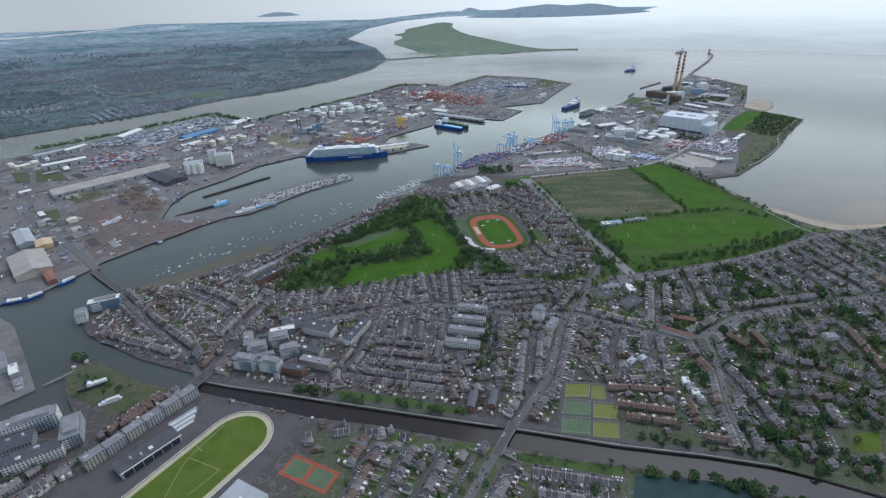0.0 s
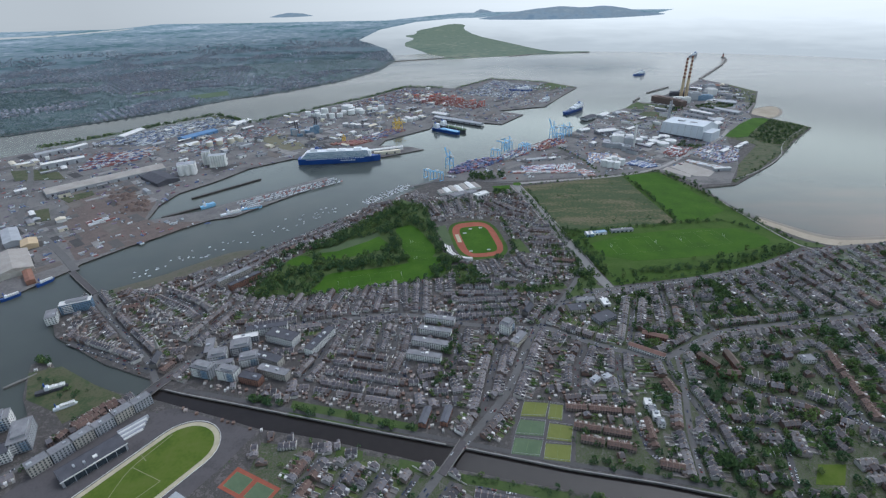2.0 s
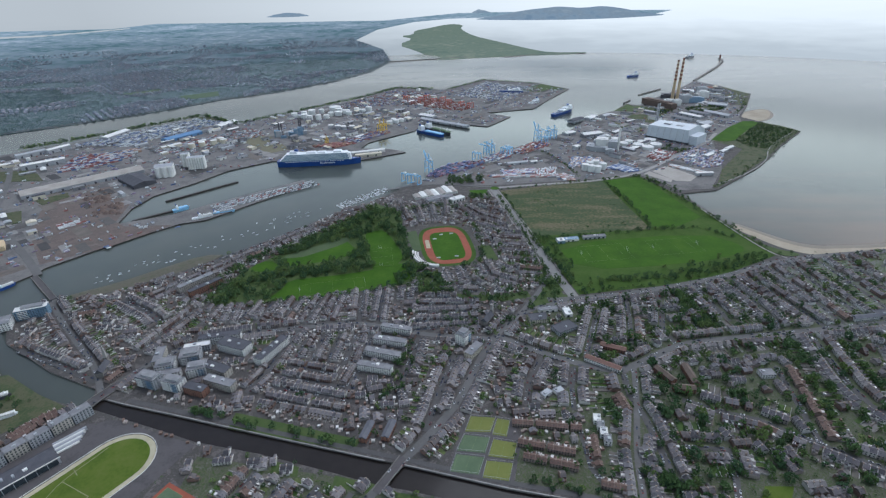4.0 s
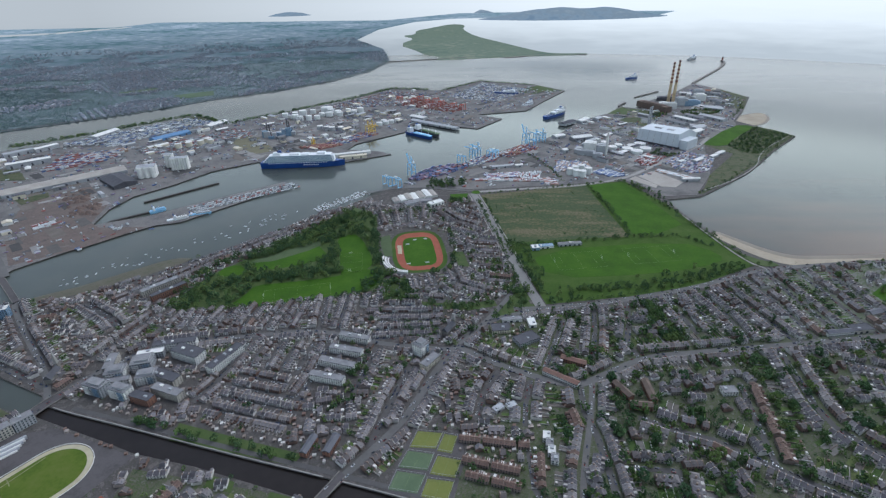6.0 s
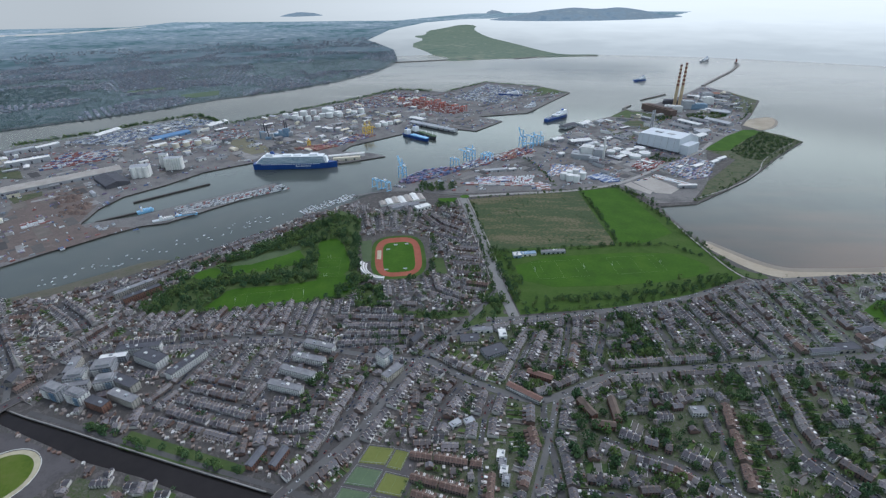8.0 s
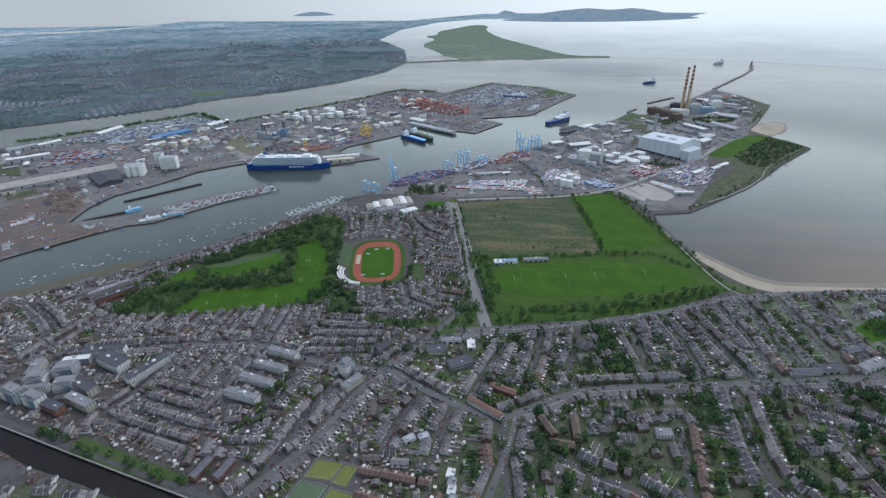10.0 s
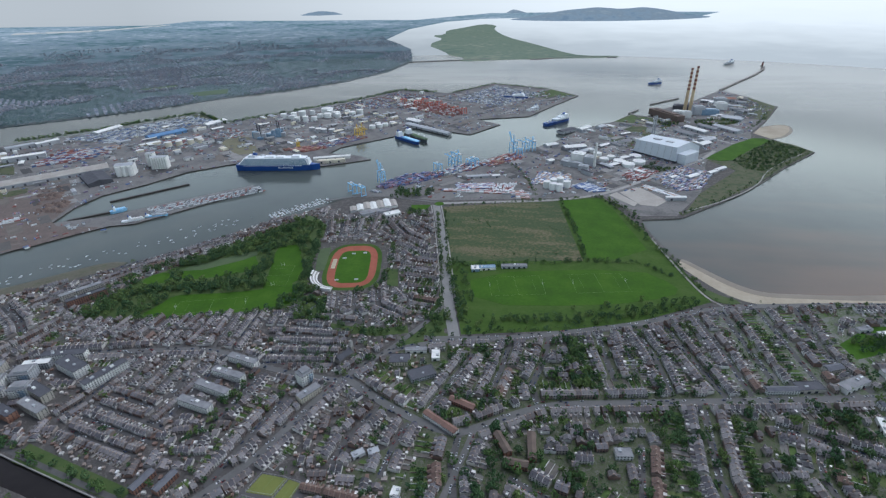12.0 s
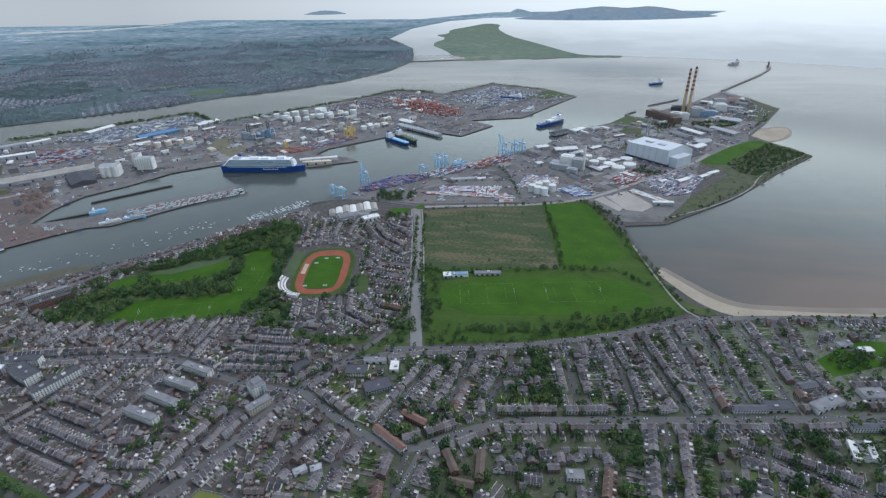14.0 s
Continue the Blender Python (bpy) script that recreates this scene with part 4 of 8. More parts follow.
def crown_shape(seed, clumps, high=1.0):
    """A crown 1 m in radius, of many small uneven clumps with gaps between them."""
    rnd = random.Random(seed)
    bm = bmesh.new()
    for k in range(clumps):
        u, w = rnd.uniform(-0.75, 1), rnd.uniform(0, 2 * math.pi)
        r = rnd.uniform(0.5, 1.0) ** 0.6
        q = math.sqrt(max(0, 1 - u * u))
        cx, cy, cz = r * q * math.cos(w) * rnd.uniform(0.75, 1.1), r * q * math.sin(w) * rnd.uniform(0.75, 1.1), high * (1.0 + r * u * 0.9)
        s = rnd.uniform(0.2, 0.36)
        vs = [bm.verts.new((cx + s * dx * rnd.uniform(0.6, 1.3), cy + s * dy * rnd.uniform(0.6, 1.3), cz + s * dz * rnd.uniform(0.6, 1.2)))
              for dx, dy, dz in ((1, 0, 0), (0, 1, 0), (-1, 0, 0), (0, -1, 0), (0, 0, 1), (0, 0, -0.8))]
        for i in range(4):
            bm.faces.new((vs[i], vs[(i + 1) % 4], vs[4]))
            bm.faces.new((vs[(i + 1) % 4], vs[i], vs[5]))
    return bm


def trunk_shape(bm, mi=1):
    add_tube(bm, 0, 0, 0, 0.07, 0.04, 0.6, 6, mi)
    for w in (0.4, 2.4, 4.5):
        add_beam(bm, (0, 0, 0.5), (0.35 * math.cos(w), 0.35 * math.sin(w), 0.95), 0.04, mi)


def tree_shape(seed, clumps, high=1.0):
    bm = crown_shape(seed, clumps, high)
    add_tube(bm, 0, 0, 0, 0.07, 0.04, 0.8, 5, 1, cap=False)
    return bm


def car_shape():
    bm = bmesh.new()
    add_box(bm, 0, 0, 0.25, 4.3, 1.8, 0.65, mi=0)
    add_box(bm, -0.2, 0, 0.9, 2.4, 1.6, 0.55, mi=1, taper=0.8)
    for x in (-1.35, 1.35):
        add_box(bm, x, 0, 0.0, 0.6, 1.82, 0.6, mi=2)
    return bm


def flat_shape():
    bm = bmesh.new()
    add_box(bm, 0, 0, 0, 1, 1, 1)
    return bm


T_GABLE, T_HIP = template(house_shape("gable")), template(house_shape("hip"))
T_TREES = [template(tree_shape(s, 20)) for s in range(5)]
T_BUSH = [template(crown_shape(20 + s, 8)) for s in range(4)]
T_CAR, T_BOX = template(car_shape()), template(flat_shape())
HOUSE_MATS = [M["wall"], M["roof"], M["stack"], M["glass"]]

# individual houses share their part meshes, one set for each look
house_sets = {}


def house_set(kind, tone):
    key = (kind, round(tone, 3))
    if key not in house_sets:
        bm = house_shape(kind)
        meshes = []
        for k, nm in enumerate(("wall", "roof", "chimney", "glazing")):
            cut = bm.copy()
            bmesh.ops.delete(cut, geom=[f for f in cut.faces if f.material_index != k], context="FACES")
            for f in cut.faces:
                f.material_index = 0
            me = bpy.data.meshes.new(nm)
            cut.to_mesh(me)
            cut.free()
            me.materials.append(HOUSE_MATS[k])
            me.attributes.new("tone", "FLOAT", "FACE").data.foreach_set("value", np.full(len(me.polygons), tone, np.float32))
            meshes.append((nm, me))
        bm.free()
        house_sets[key] = meshes
    return house_sets[key]


rng = random.Random(7)
homes, gardens, lanes, cars = Heap(), Heap(), Heap(), Heap()
single_houses = 0
garden_spots, garden_edges = [], []
LOOKS = {
    # front, depth, height scale, garden length, chance of a green garden, template kind
    "cottage": (5.0, 7.5, 0.78, 6.0, 0.08, "gable"),
    "terrace": (6.0, 9.0, 0.98, 12.0, 0.45, "gable"),
    "villa": (7.0, 10.0, 1.05, 22.0, 0.85, "gable"),
    "brown": (6.0, 8.0, 0.9, 6.0, 0.3, "gable"),
    "brownrow": (7.0, 9.5, 1.0, 20.0, 0.9, "gable"),
    "semi": (8.0, 9.0, 0.95, 18.0, 0.8, "hip"),
}


def put_house(x, y, turn, look_name, tone, wide, deep):
    global single_houses
    front, depth, high, plot, green, kind = LOOKS[look_name]
    high *= rng.uniform(0.94, 1.06)
    size = (wide / 6.0, deep / 9.0, high)
    if 300 < x < 800 and y < 640 and single_houses < 290:
        single_houses += 1
        tone = round(tone * 12) / 12
        m = Matrix.Translation((x, y, 0)) @ Matrix.Rotation(turn, 4, "Z") @ Matrix.Diagonal((*size, 1))
        shade_word = ("white-rendered", "buff-rendered", "white-rendered", "brick", "grey-rendered", "brick")[min(5, int(tone * 6))]
        home = thing("house", f"{shade_word} two-storey terraced house with a pitched slate roof", "house", m, "terraced houses")
        made_parts = {}
        for nm, me in house_set(kind, tone):
            ob = new(nm, me)
            made_parts[nm] = ob
            ob.parent = {"chimney": made_parts.get("roof"), "glazing": made_parts.get("wall")}.get(nm) or home
            if nm == "glazing":
                ob["kind"] = "stuff"
    else:
        homes.add(T_HIP if kind == "hip" else T_GABLE, x, y, 0, turn, size, tone)


def row(p, q, side, look_name, setback=4.0, gap=0.0, chance=0.96):
    """Houses along one side of the line from p to q, their fronts towards it."""
    front, depth, high, plot, green, kind = LOOKS[look_name]
    p, q = Vector(p), Vector(q)
    d = (q - p).normalized()
    n = Vector((-d.y, d.x)) * side
    turn = math.atan2(d.y, d.x) + (0 if side > 0 else math.pi)
    length, at = (q - p).length, rng.uniform(0, 3)
    pick = (lambda: 0.93) if look_name in ("brown", "brownrow") else (lambda: rng.choice((rng.uniform(0, 0.86), rng.uniform(0, 0.86), rng.random())))
    tone, run = pick(), rng.randint(4, 11)
    while at + front < length:
        wide = front * rng.uniform(0.95, 1.08)
        c = p + d * (at + wide / 2) + n * (setback + depth / 2)
        at += wide
        run -= 1
        if run <= 0:
            at += rng.choice((1.5, 3.0, 5.0)) + gap
            tone, run = pick(), rng.randint(3, 10)
        if rng.random() > chance or not claim(c.x, c.y, wide, depth + 1, turn, mark=False, slack=3.2):
            continue
        claim(c.x, c.y, wide, depth, turn, slack=1.2)
        put_house(c.x, c.y, turn, look_name, min(0.999 if look_name in ("brown", "brownrow") or tone > 0.87 else 0.86, max(0, tone + rng.choice((0, 0, 0, 0, 0.13, -0.13, 0.26, -0.26) if look_name not in ("brown", "brownrow") else (0, 0, 0, 0.02)))), wide * 1.003, depth)
        if look_name != "cottage" and rng.random() < 0.8:               # rear wing and lean-to
            e_ = c + n * (depth / 2 + 1.9) + d * (wide * 0.22 * rng.choice((-1, 1)))
            homes.add(T_BOX, e_.x, e_.y, 0, turn, (wide * 0.46, 4.0, rng.uniform(2.6, 5.0)), rng.choice((0.05, 0.05, 0.4, 0.4, 0.7, 0.3)))
        g = p + d * (at - wide / 2) + n * (setback + depth + plot / 2 + 1)
        if claim(g.x, g.y, wide, plot, turn, mark=False, slack=3):
            claim(g.x, g.y, wide, plot, turn, slack=1.6)
            is_green = rng.random() < green
            gardens.add(T_BOX, g.x, g.y, 0, turn, (wide - 0.4, plot, 0.12), rng.choice((0.05, 0.2, 0.55, 0.7)) if is_green else rng.choice((0.4, 0.9)))
            w_ = g + d * (wide / 2)                                      # wall between the plots
            homes.add(T_BOX, w_.x, w_.y, 0, turn, (0.35, plot, 1.7), rng.choice((0.2, 0.7, 0.9, 0.4)))
            if is_green:
                garden_spots.append((g.x, g.y, plot))
                if g.x > 250:
                    garden_edges.append((g + d * (wide / 2), n, plot))
            if rng.random() < 0.35:                                     # garden shed
                s = g + n * (plot / 2 - 2)
                homes.add(T_BOX, s.x, s.y, 0, turn, (2.6, 2.2, 2.3), rng.random())


def street(pts, width, left="terrace", right="terrace", setback=None, parked=0.6):
    for p, q in zip(pts, pts[1:]):
        (x0, y0), (x1, y1) = p, q
        cx, cy, ln, turn = (x0 + x1) / 2, (y0 + y1) / 2, math.hypot(x1 - x0, y1 - y0), math.atan2(y1 - y0, x1 - x0)
        lanes.add(T_BOX, cx, cy, 0, turn, (ln + width * 0.6, width, 0.18 + 0.01 * rng.random()))
        block_line(p, q, width / 2 + 0.5)
    for p, q in zip(pts, pts[1:]):
        for side, look_name in ((1, left), (-1, right)):
            if look_name:
                row(p, q, side, look_name, width / 2 + (setback if setback is not None else {"cottage": 0.8, "terrace": 3.0, "villa": 7.0, "semi": 6.0, "brownrow": 5.0}[look_name]))
        d = Vector((q[0] - p[0], q[1] - p[1]))
        n = int(d.length / 7)
        d.normalize()
        for k in range(n):
            for side in (1, -1):
                if rng.random() < parked:
                    o = Vector(p) + d * (k * 7 + rng.uniform(2, 5)) + Vector((-d.y, d.x)) * side * (width / 2 - 1.2)
                    cars.add(T_CAR, o.x, o.y, 0.2, math.atan2(d.y, d.x), (1, 1, 1), rng.random())


# ---- streets of the old town and the garden suburb ----
street([(606, 795), (621, 738), (626, 668)], 8, "terrace", "terrace")
street([(551, 772), (552, 750), (561, 687)], 8, "semi", "semi")
street([(587, 785), (590, 700)], 7, "terrace", "terrace")
street([(652, 812), (669, 745), (690, 672)], 7, "terrace", "villa")
street([(702, 842), (715, 760), (722, 680)], 7, "terrace", "terrace")
street([(744, 862), (753, 763), (761, 690)], 8, "villa", "villa")
street([(800, 876), (808, 790), (815, 690)], 7, "villa", "terrace")
street([(859, 890), (849, 791), (850, 753), (869, 705)], 9, "terrace", "terrace")
street([(658, 645), (652, 600), (645, 548), (648, 515), (661, 493), (684, 466), (720, 440)], 8, "villa", "villa")
street([(574, 582), (567, 540), (560, 492), (554, 456)], 7, "brownrow", None)
street([(432, 520), (465, 503), (504, 490), (531, 470), (554, 454), (580, 436), (640, 400)], 8, "villa", "terrace")
street([(372, 575), (369, 529), (376, 490), (378, 449), (379, 410)], 8, "terrace", "villa")
street([(405, 450), (450, 447)], 6, "semi", "semi")
street([(450, 447), (440, 405), (425, 365)], 7, "semi", None)
street([(728, 628), (759, 620), (796, 604), (840, 588), (900, 560)], 7, "terrace", "semi")
street([(765, 612), (750, 560), (760, 500), (790, 450)], 7, "semi", "villa")
street([(860, 580), (850, 520), (870, 450)], 8, "semi", "semi")
street([(920, 695), (915, 620), (905, 560)], 8, "terrace", "semi")
row((500, 552), (524, 553), 1, "terrace", -3)
street([(481, 770), (471, 712), (455, 665), (460, 637)], 8, None, "terrace")
street([(373, 715), (344, 637), (330, 601)], 7, "terrace", "terrace")
street([(425, 745), (415, 690), (400, 630)], 7, "terrace", "terrace")
street([(269, 597), (248, 553), (240, 515)], 6, "terrace", "terrace")
street([(310, 580), (300, 540), (296, 505)], 6, "terrace", "terrace")
street([(-112, 531), (-98, 567), (-89, 633), (-79, 665)], 9, "cottage", "cottage")
street([(16, 541), (25, 581), (28, 650), (20, 676)], 7, "cottage", None)
street([(84, 554), (92, 600), (96, 640)], 7, None, "terrace")
street([(120, 470), (135, 540), (150, 600)], 7, "terrace", "terrace")
street([(-476, 610), (-400, 580), (-324, 548)], 8, "terrace", None)
street([(-357, 747), (-302, 822), (-230, 922), (-150, 1020)], 8, "cottage", "terrace")
street([(-380, 790), (-310, 870), (-240, 950), (-160, 1045)], 6, "cottage", None)
street([(-264, 712), (-295, 605)], 8, "terrace", "terrace")
street([(-400, 740), (-330, 700), (-270, 650)], 8, "terrace", "terrace")
street([(-480, 700), (-420, 715), (-370, 740)], 7, None, "terrace")
for k in range(9):
    x = -235 + 33 * k + rng.uniform(-6, 6)
    lean = rng.uniform(-16, 14)
    street([(x, 728 + 7.0 * k), (x + lean, 676 + 0.6 * k)], rng.uniform(4.5, 7), "cottage", rng.choice(("cottage", "terrace")), parked=0.5)
    if k % 3 == 1:
        street([(x - 22, 702 + 3 * k), (x + 24, 706 + 4 * k)], 5, "cottage", "cottage", parked=0.4)
for k in range(4):
    street([(-88 + 2 * k, 518 + 21 * k), (22 + 2 * k, 494 + 21 * k)], 4.5, "cottage", "cottage", parked=0.3)
for k in range(4):
    x = -68 + 23 * k
    street([(x, 596 - 4 * k), (x + 5, 650)], 4.5, "cottage", "cottage", parked=0.3)
for p, q in (((219, 480), (303, 471)), ((222, 452), (288, 437)), ((226, 433), (288, 417)), ((223, 409), (292, 396))):
    row(p, q, 1, "brown", -3)
for p, q in (((-372, 411), (-363, 448)), ((-363, 448), (-347, 480)), ((-347, 480), (-331, 497))):
    row(p, q, 1, "brown", -6)
    row(p, q, -1, "brown", 6)
row((312, 494), (306, 415), -1, "brown", -3)
row((300, 400), (330, 392), 1, "brown", -3)
street([(296, 480), (298, 420), (308, 398)], 6, None, None)
for k in range(6):
    street([(88 + 2 * k, 660 + 22 * k), (190, 672 + 19 * k)], 5, "cottage", "cottage", parked=0.3)
# beside the running track and the straight road
for pts in ([(168, 1128), (205, 1075), (250, 1046)], [(150, 1090), (195, 1045), (258, 1010)], [(190, 1140), (235, 1105), (262, 1082)], [(205, 1022), (240, 985), (288, 978)],
            [(212, 1000), (222, 950), (290, 940)], [(232, 925), (300, 912)], [(236, 890), (304, 880)], [(235, 870), (262, 835), (304, 828)], [(200, 862), (212, 815), (262, 790)],
            [(165, 846), (176, 800), (200, 772)], [(140, 835), (150, 795), (160, 775)], [(226, 846), (236, 806)], [(250, 1150), (225, 1130)]):
    street(pts, 5.5, "terrace", "terrace", setback=2, parked=0.5)
for k in range(3):
    street([(95 + 16 * k, 778), (90 + 16 * k, 838)], 6, "terrace", "terrace", setback=2)
for k in range(5):
    street([(40 + 26 * k, 1052 + 10 * k), (14 + 34 * k, 1132 + 6 * k)], 6, "terrace", "terrace", setback=2)
# across the near river
for k in range(1, 6):
    street([(-95 + 36 * k, 418 - 8 * k), (-125 + 36 * k, 330)], 6, "terrace", "terrace", setback=2)
for k in range(3):
    street([(110, 372 - 24 * k), (200, 352 - 24 * k)], 6, "terrace", "terrace", setback=2)
for a_, b_, n in (((900, 850), (1010, 790), 1), ((900, 740), (1100, 770), 1), ((950, 690), (960, 560), 1), ((1010, 700), (1020, 560), 1), ((1075, 730), (1085, 560), 1)):
    street([a_, b_], 8, "terrace", "terrace")
# houses along the through roads
for key, la, ra in (("beach", None, "terrace"), ("irish", "terrace", "terrace"), ("link", "villa", "terrace"), ("ringsend", "terrace", "terrace"), ("london", "terrace", "terrace"), ("thorn", "terrace", "terrace")):
    pts, w = ROADS[key]
    for p, q in zip(pts, pts[1:]):
        for side, look_name in ((1, la), (-1, ra)):
            if look_name:
                row(p, q, side, look_name, w / 2 + 3.5)
        d = Vector((q[0] - p[0], q[1] - p[1]))
        n = int(d.length / 9)
        d.normalize()
        for k in range(n):
            for side in (1, -1):
                if rng.random() < 0.5:
                    o = Vector(p) + d * (k * 9 + rng.uniform(1, 6)) + Vector((-d.y, d.x)) * side * (w / 2 - rng.choice((1.3, 3.4)))
                    cars.add(T_CAR, o.x, o.y, 0.37, math.atan2(d.y, d.x), (1, 1, 1), rng.random())

# loose houses fill what is left between the streets
tries = 0
while tries < 9000:
    tries += 1
    x, y = rng.uniform(-520, 1200), rng.uniform(300, 1190)
    if y > 880 and x > 300 or (x < -250 and y < 500) or inside(DOCKFIELD, x, y):
        continue
    if claim(x, y, 9, 9, 0.0, mark=False):
        turn = rng.choice((0.15, 1.72, 3.3, 4.85)) + rng.uniform(-0.1, 0.1)
        tone = rng.uniform(0, 0.86)
        for k in range(rng.randint(1, 3)):
            hx, hy = x + 6.5 * k * math.cos(turn), y + 6.5 * k * math.sin(turn)
            if claim(hx, hy, 6, 8, turn, slack=1):
                put_house(hx, hy, turn, "terrace" if x > 300 else "cottage", tone, 6.3, 8.4)
# small sheds, kitchens and extensions in the yards of the old town
left = np.argwhere(free)
left = left[np.random.RandomState(8).permutation(len(left))[:60000]]
for a_, b_ in left:
    x, y = X0 + CELL * (a_ + 0.5), Y0 + CELL * (b_ + 0.5)
    if -520 < x < 330 and 445 < y < 1190 and (x > -250 or y > 520) and rng.random() < 0.33:
        turn = rng.choice((0.15, 1.72)) if x > 0 else rng.choice((0.3, 1.87))
        sx, sy = rng.uniform(2.2, 5), rng.uniform(2.2, 4)
        if claim(x, y, sx, sy, turn, slack=0.5):
            homes.add(T_BOX, x, y, 0, turn, (sx, sy, rng.uniform(2.0, 3.2)), rng.choice((0.2, 0.2, 0.55, 0.9, 0.9, 0.55, 0.7, 0.55, 0.05, 0.4)))

homes.build("houses", HOUSE_MATS, "rows of grey-roofed terraced and cottage houses", "houses")
gardens.build("gardens", [M["garden"]], "small green and paved back gardens", "gardens")
lanes.build("streets", [M["street"]], "narrow grey asphalt side streets", "street", kind="structure")

# ---- trees ----
trees, woods = Heap(), Heap()
single_trees = 0
tree_meshes = []
for s in range(5):
    bm = crown_shape(s, 44)
    crown = bpy.data.meshes.new("crown")
    bm.to_mesh(crown)
    bm.free()
    crown.materials.append(M["leaf"])
    crown.attributes.new("tone", "FLOAT", "FACE").data.foreach_set("value", np.full(len(crown.polygons), (s + 0.5) / 5, np.float32))
    bm = bmesh.new()
    trunk_shape(bm, 0)
    stem = bpy.data.meshes.new("trunk")
    bm.to_mesh(stem)
    bm.free()
    stem.materials.append(M["bark"])
    tree_meshes.append((crown, stem))


def tree(x, y, r, tone=None, base=0.0):
    """A broadleaf tree; r is the radius of its crown."""
    global single_trees
    tone = rng.random() if tone is None else tone
    turn, high = rng.uniform(0, 6.28), r * rng.uniform(0.95, 1.25)
    if 250 < x < 820 and y < 680 and r > 2.6 and single_trees < 260:
        single_trees += 1
        m = Matrix.Translation((x, y, base)) @ Matrix.Rotation(turn, 4, "Z") @ Matrix.Diagonal((r, r, high, 1))
        t_ = thing("tree", "leafy green broadleaf tree beside houses and gardens", "tree", m, "garden and street trees")
        crown, stem = tree_meshes[min(4, int(tone * 5))]
        for nm, me in (("crown", crown), ("trunk", stem)):
            ob = new(nm, me)
            ob.parent = t_
    else:
        trees.add(rng.choice(T_TREES), x, y, base, turn, (r, r, high), tone)


def bush(x, y, r, tone=None, heap=None):
    (heap or woods).add(rng.choice(T_BUSH), x, y, -0.3 * r, rng.uniform(0, 6.28), (r, r, r * rng.uniform(0.6, 0.95)), rng.random() if tone is None else tone)


def grove(pts, count, r0, r1, avoid=()):
    xs, ys = [p[0] for p in pts], [p[1] for p in pts]
    made = 0
    for _ in range(count * 6):
        if made >= count:
            break
        x, y = rng.uniform(min(xs), max(xs)), rng.uniform(min(ys), max(ys))
        if inside(pts, x, y) and not any(inside(a_, x, y) for a_ in avoid):
            tree(x, y, rng.uniform(r0, r1))
            made += 1


def hedge(pts, wide, step, r0, r1):
    for p, q in zip(pts, pts[1:]):
        d = Vector((q[0] - p[0], q[1] - p[1]))
        n = max(1, int(d.length / step))
        for k in range(n):
            x = p[0] + d.x * (k + rng.random()) / n + rng.uniform(-wide, wide)
            y = p[1] + d.y * (k + rng.random()) / n + rng.uniform(-wide, wide)
            if rng.random() < 0.55:
                tree(x, y, rng.uniform(r0, r1))
            else:
                bush(x, y, rng.uniform(r0, r1))


grove(PARK, 430, 3.5, 6.5, LAWNS)
hedge([(-180, 725), (-60, 752), (47, 780), (74, 843)], 4, 7, 3, 5.5)
hedge([(-210, 800), (-150, 826), (-95, 838), (-49, 848), (-5, 858)], 7, 2.6, 3.5, 6)
hedge([(-165, 826), (-160, 848), (-178, 880)], 5, 4, 3, 5)
grove([(-45, 880), (-12, 900), (-24, 950), (-40, 945), (-52, 905)], 26, 3.5, 5.5)
hedge([(-66, 968), (-45, 990), (-10, 1022), (15, 1030)], 6, 3.5, 4, 6.5)
hedge([(-180, 902), (-110, 972), (-70, 1030), (-30, 1120)], 7, 3.5, 4, 6.5)
hedge([(-250, 720), (-262, 800), (-248, 865), (-150, 945), (-95, 985), (-55, 1090)], 9, 5, 3.5, 6.5)
hedge([(70, 860), (48, 960), (40, 1010)], 5, 6, 3, 5.5)
hedge([(330, 980), (304, 975), (330, 870), (352, 790)], 6, 4, 3, 6)
hedge([(352, 768), (420, 772), (496, 792), (617, 832), (730, 886)], 5, 6, 2.5, 5)
hedge([(370, 800), (480, 812), (560, 840), (650, 868), (700, 890)], 16, 7, 2.5, 5)
hedge([(304, 968), (345, 962), (450, 985), (550, 1002), (650, 1010), (700, 960)], 5, 5, 2.5, 5)
hedge([(525, 1303), (545, 1150), (556, 1010)], 4, 5, 2.5, 5)
hedge([(625, 1325), (665, 1215), (690, 1090), (715, 1000), (738, 920)], 8, 5, 2.5, 5.5)
hedge([(258, 1236), (400, 1272), (519, 1302), (622, 1330)], 3, 7, 2, 4)
hedge([(262, 1215), (285, 1090), (300, 985)], 3, 7, 2, 4)
for _ in range(620):
    x, y = rng.uniform(265, 545), rng.uniform(985, 1290)
    if inside(ROUGH, x, y) and noise.noise((x / 60, y / 45, 5.5)) > 0.12:
        bush(x, y, rng.uniform(1.0, 3.0), rng.random())
grove(TRIANGLE, 12, 2.5, 4)
grove(GREENS[1], 34, 2.5, 4.5)
hedge([(250, 1190), (268, 1090), (290, 985), (303, 900), (312, 840)], 3, 5, 2.5, 4.5)
hedge([(185, 1030), (196, 975), (200, 900), (190, 862), (150, 850)], 5, 4, 3, 5)
hedge([(30, 1110), (90, 1136), (150, 1130)], 6, 5, 3, 5)
grove([(270, 740), (325, 745), (318, 800), (300, 800)], 16, 3, 5)
grove([(176, 1200), (228, 1205), (236, 1180), (190, 1170)], 24, 3, 5)
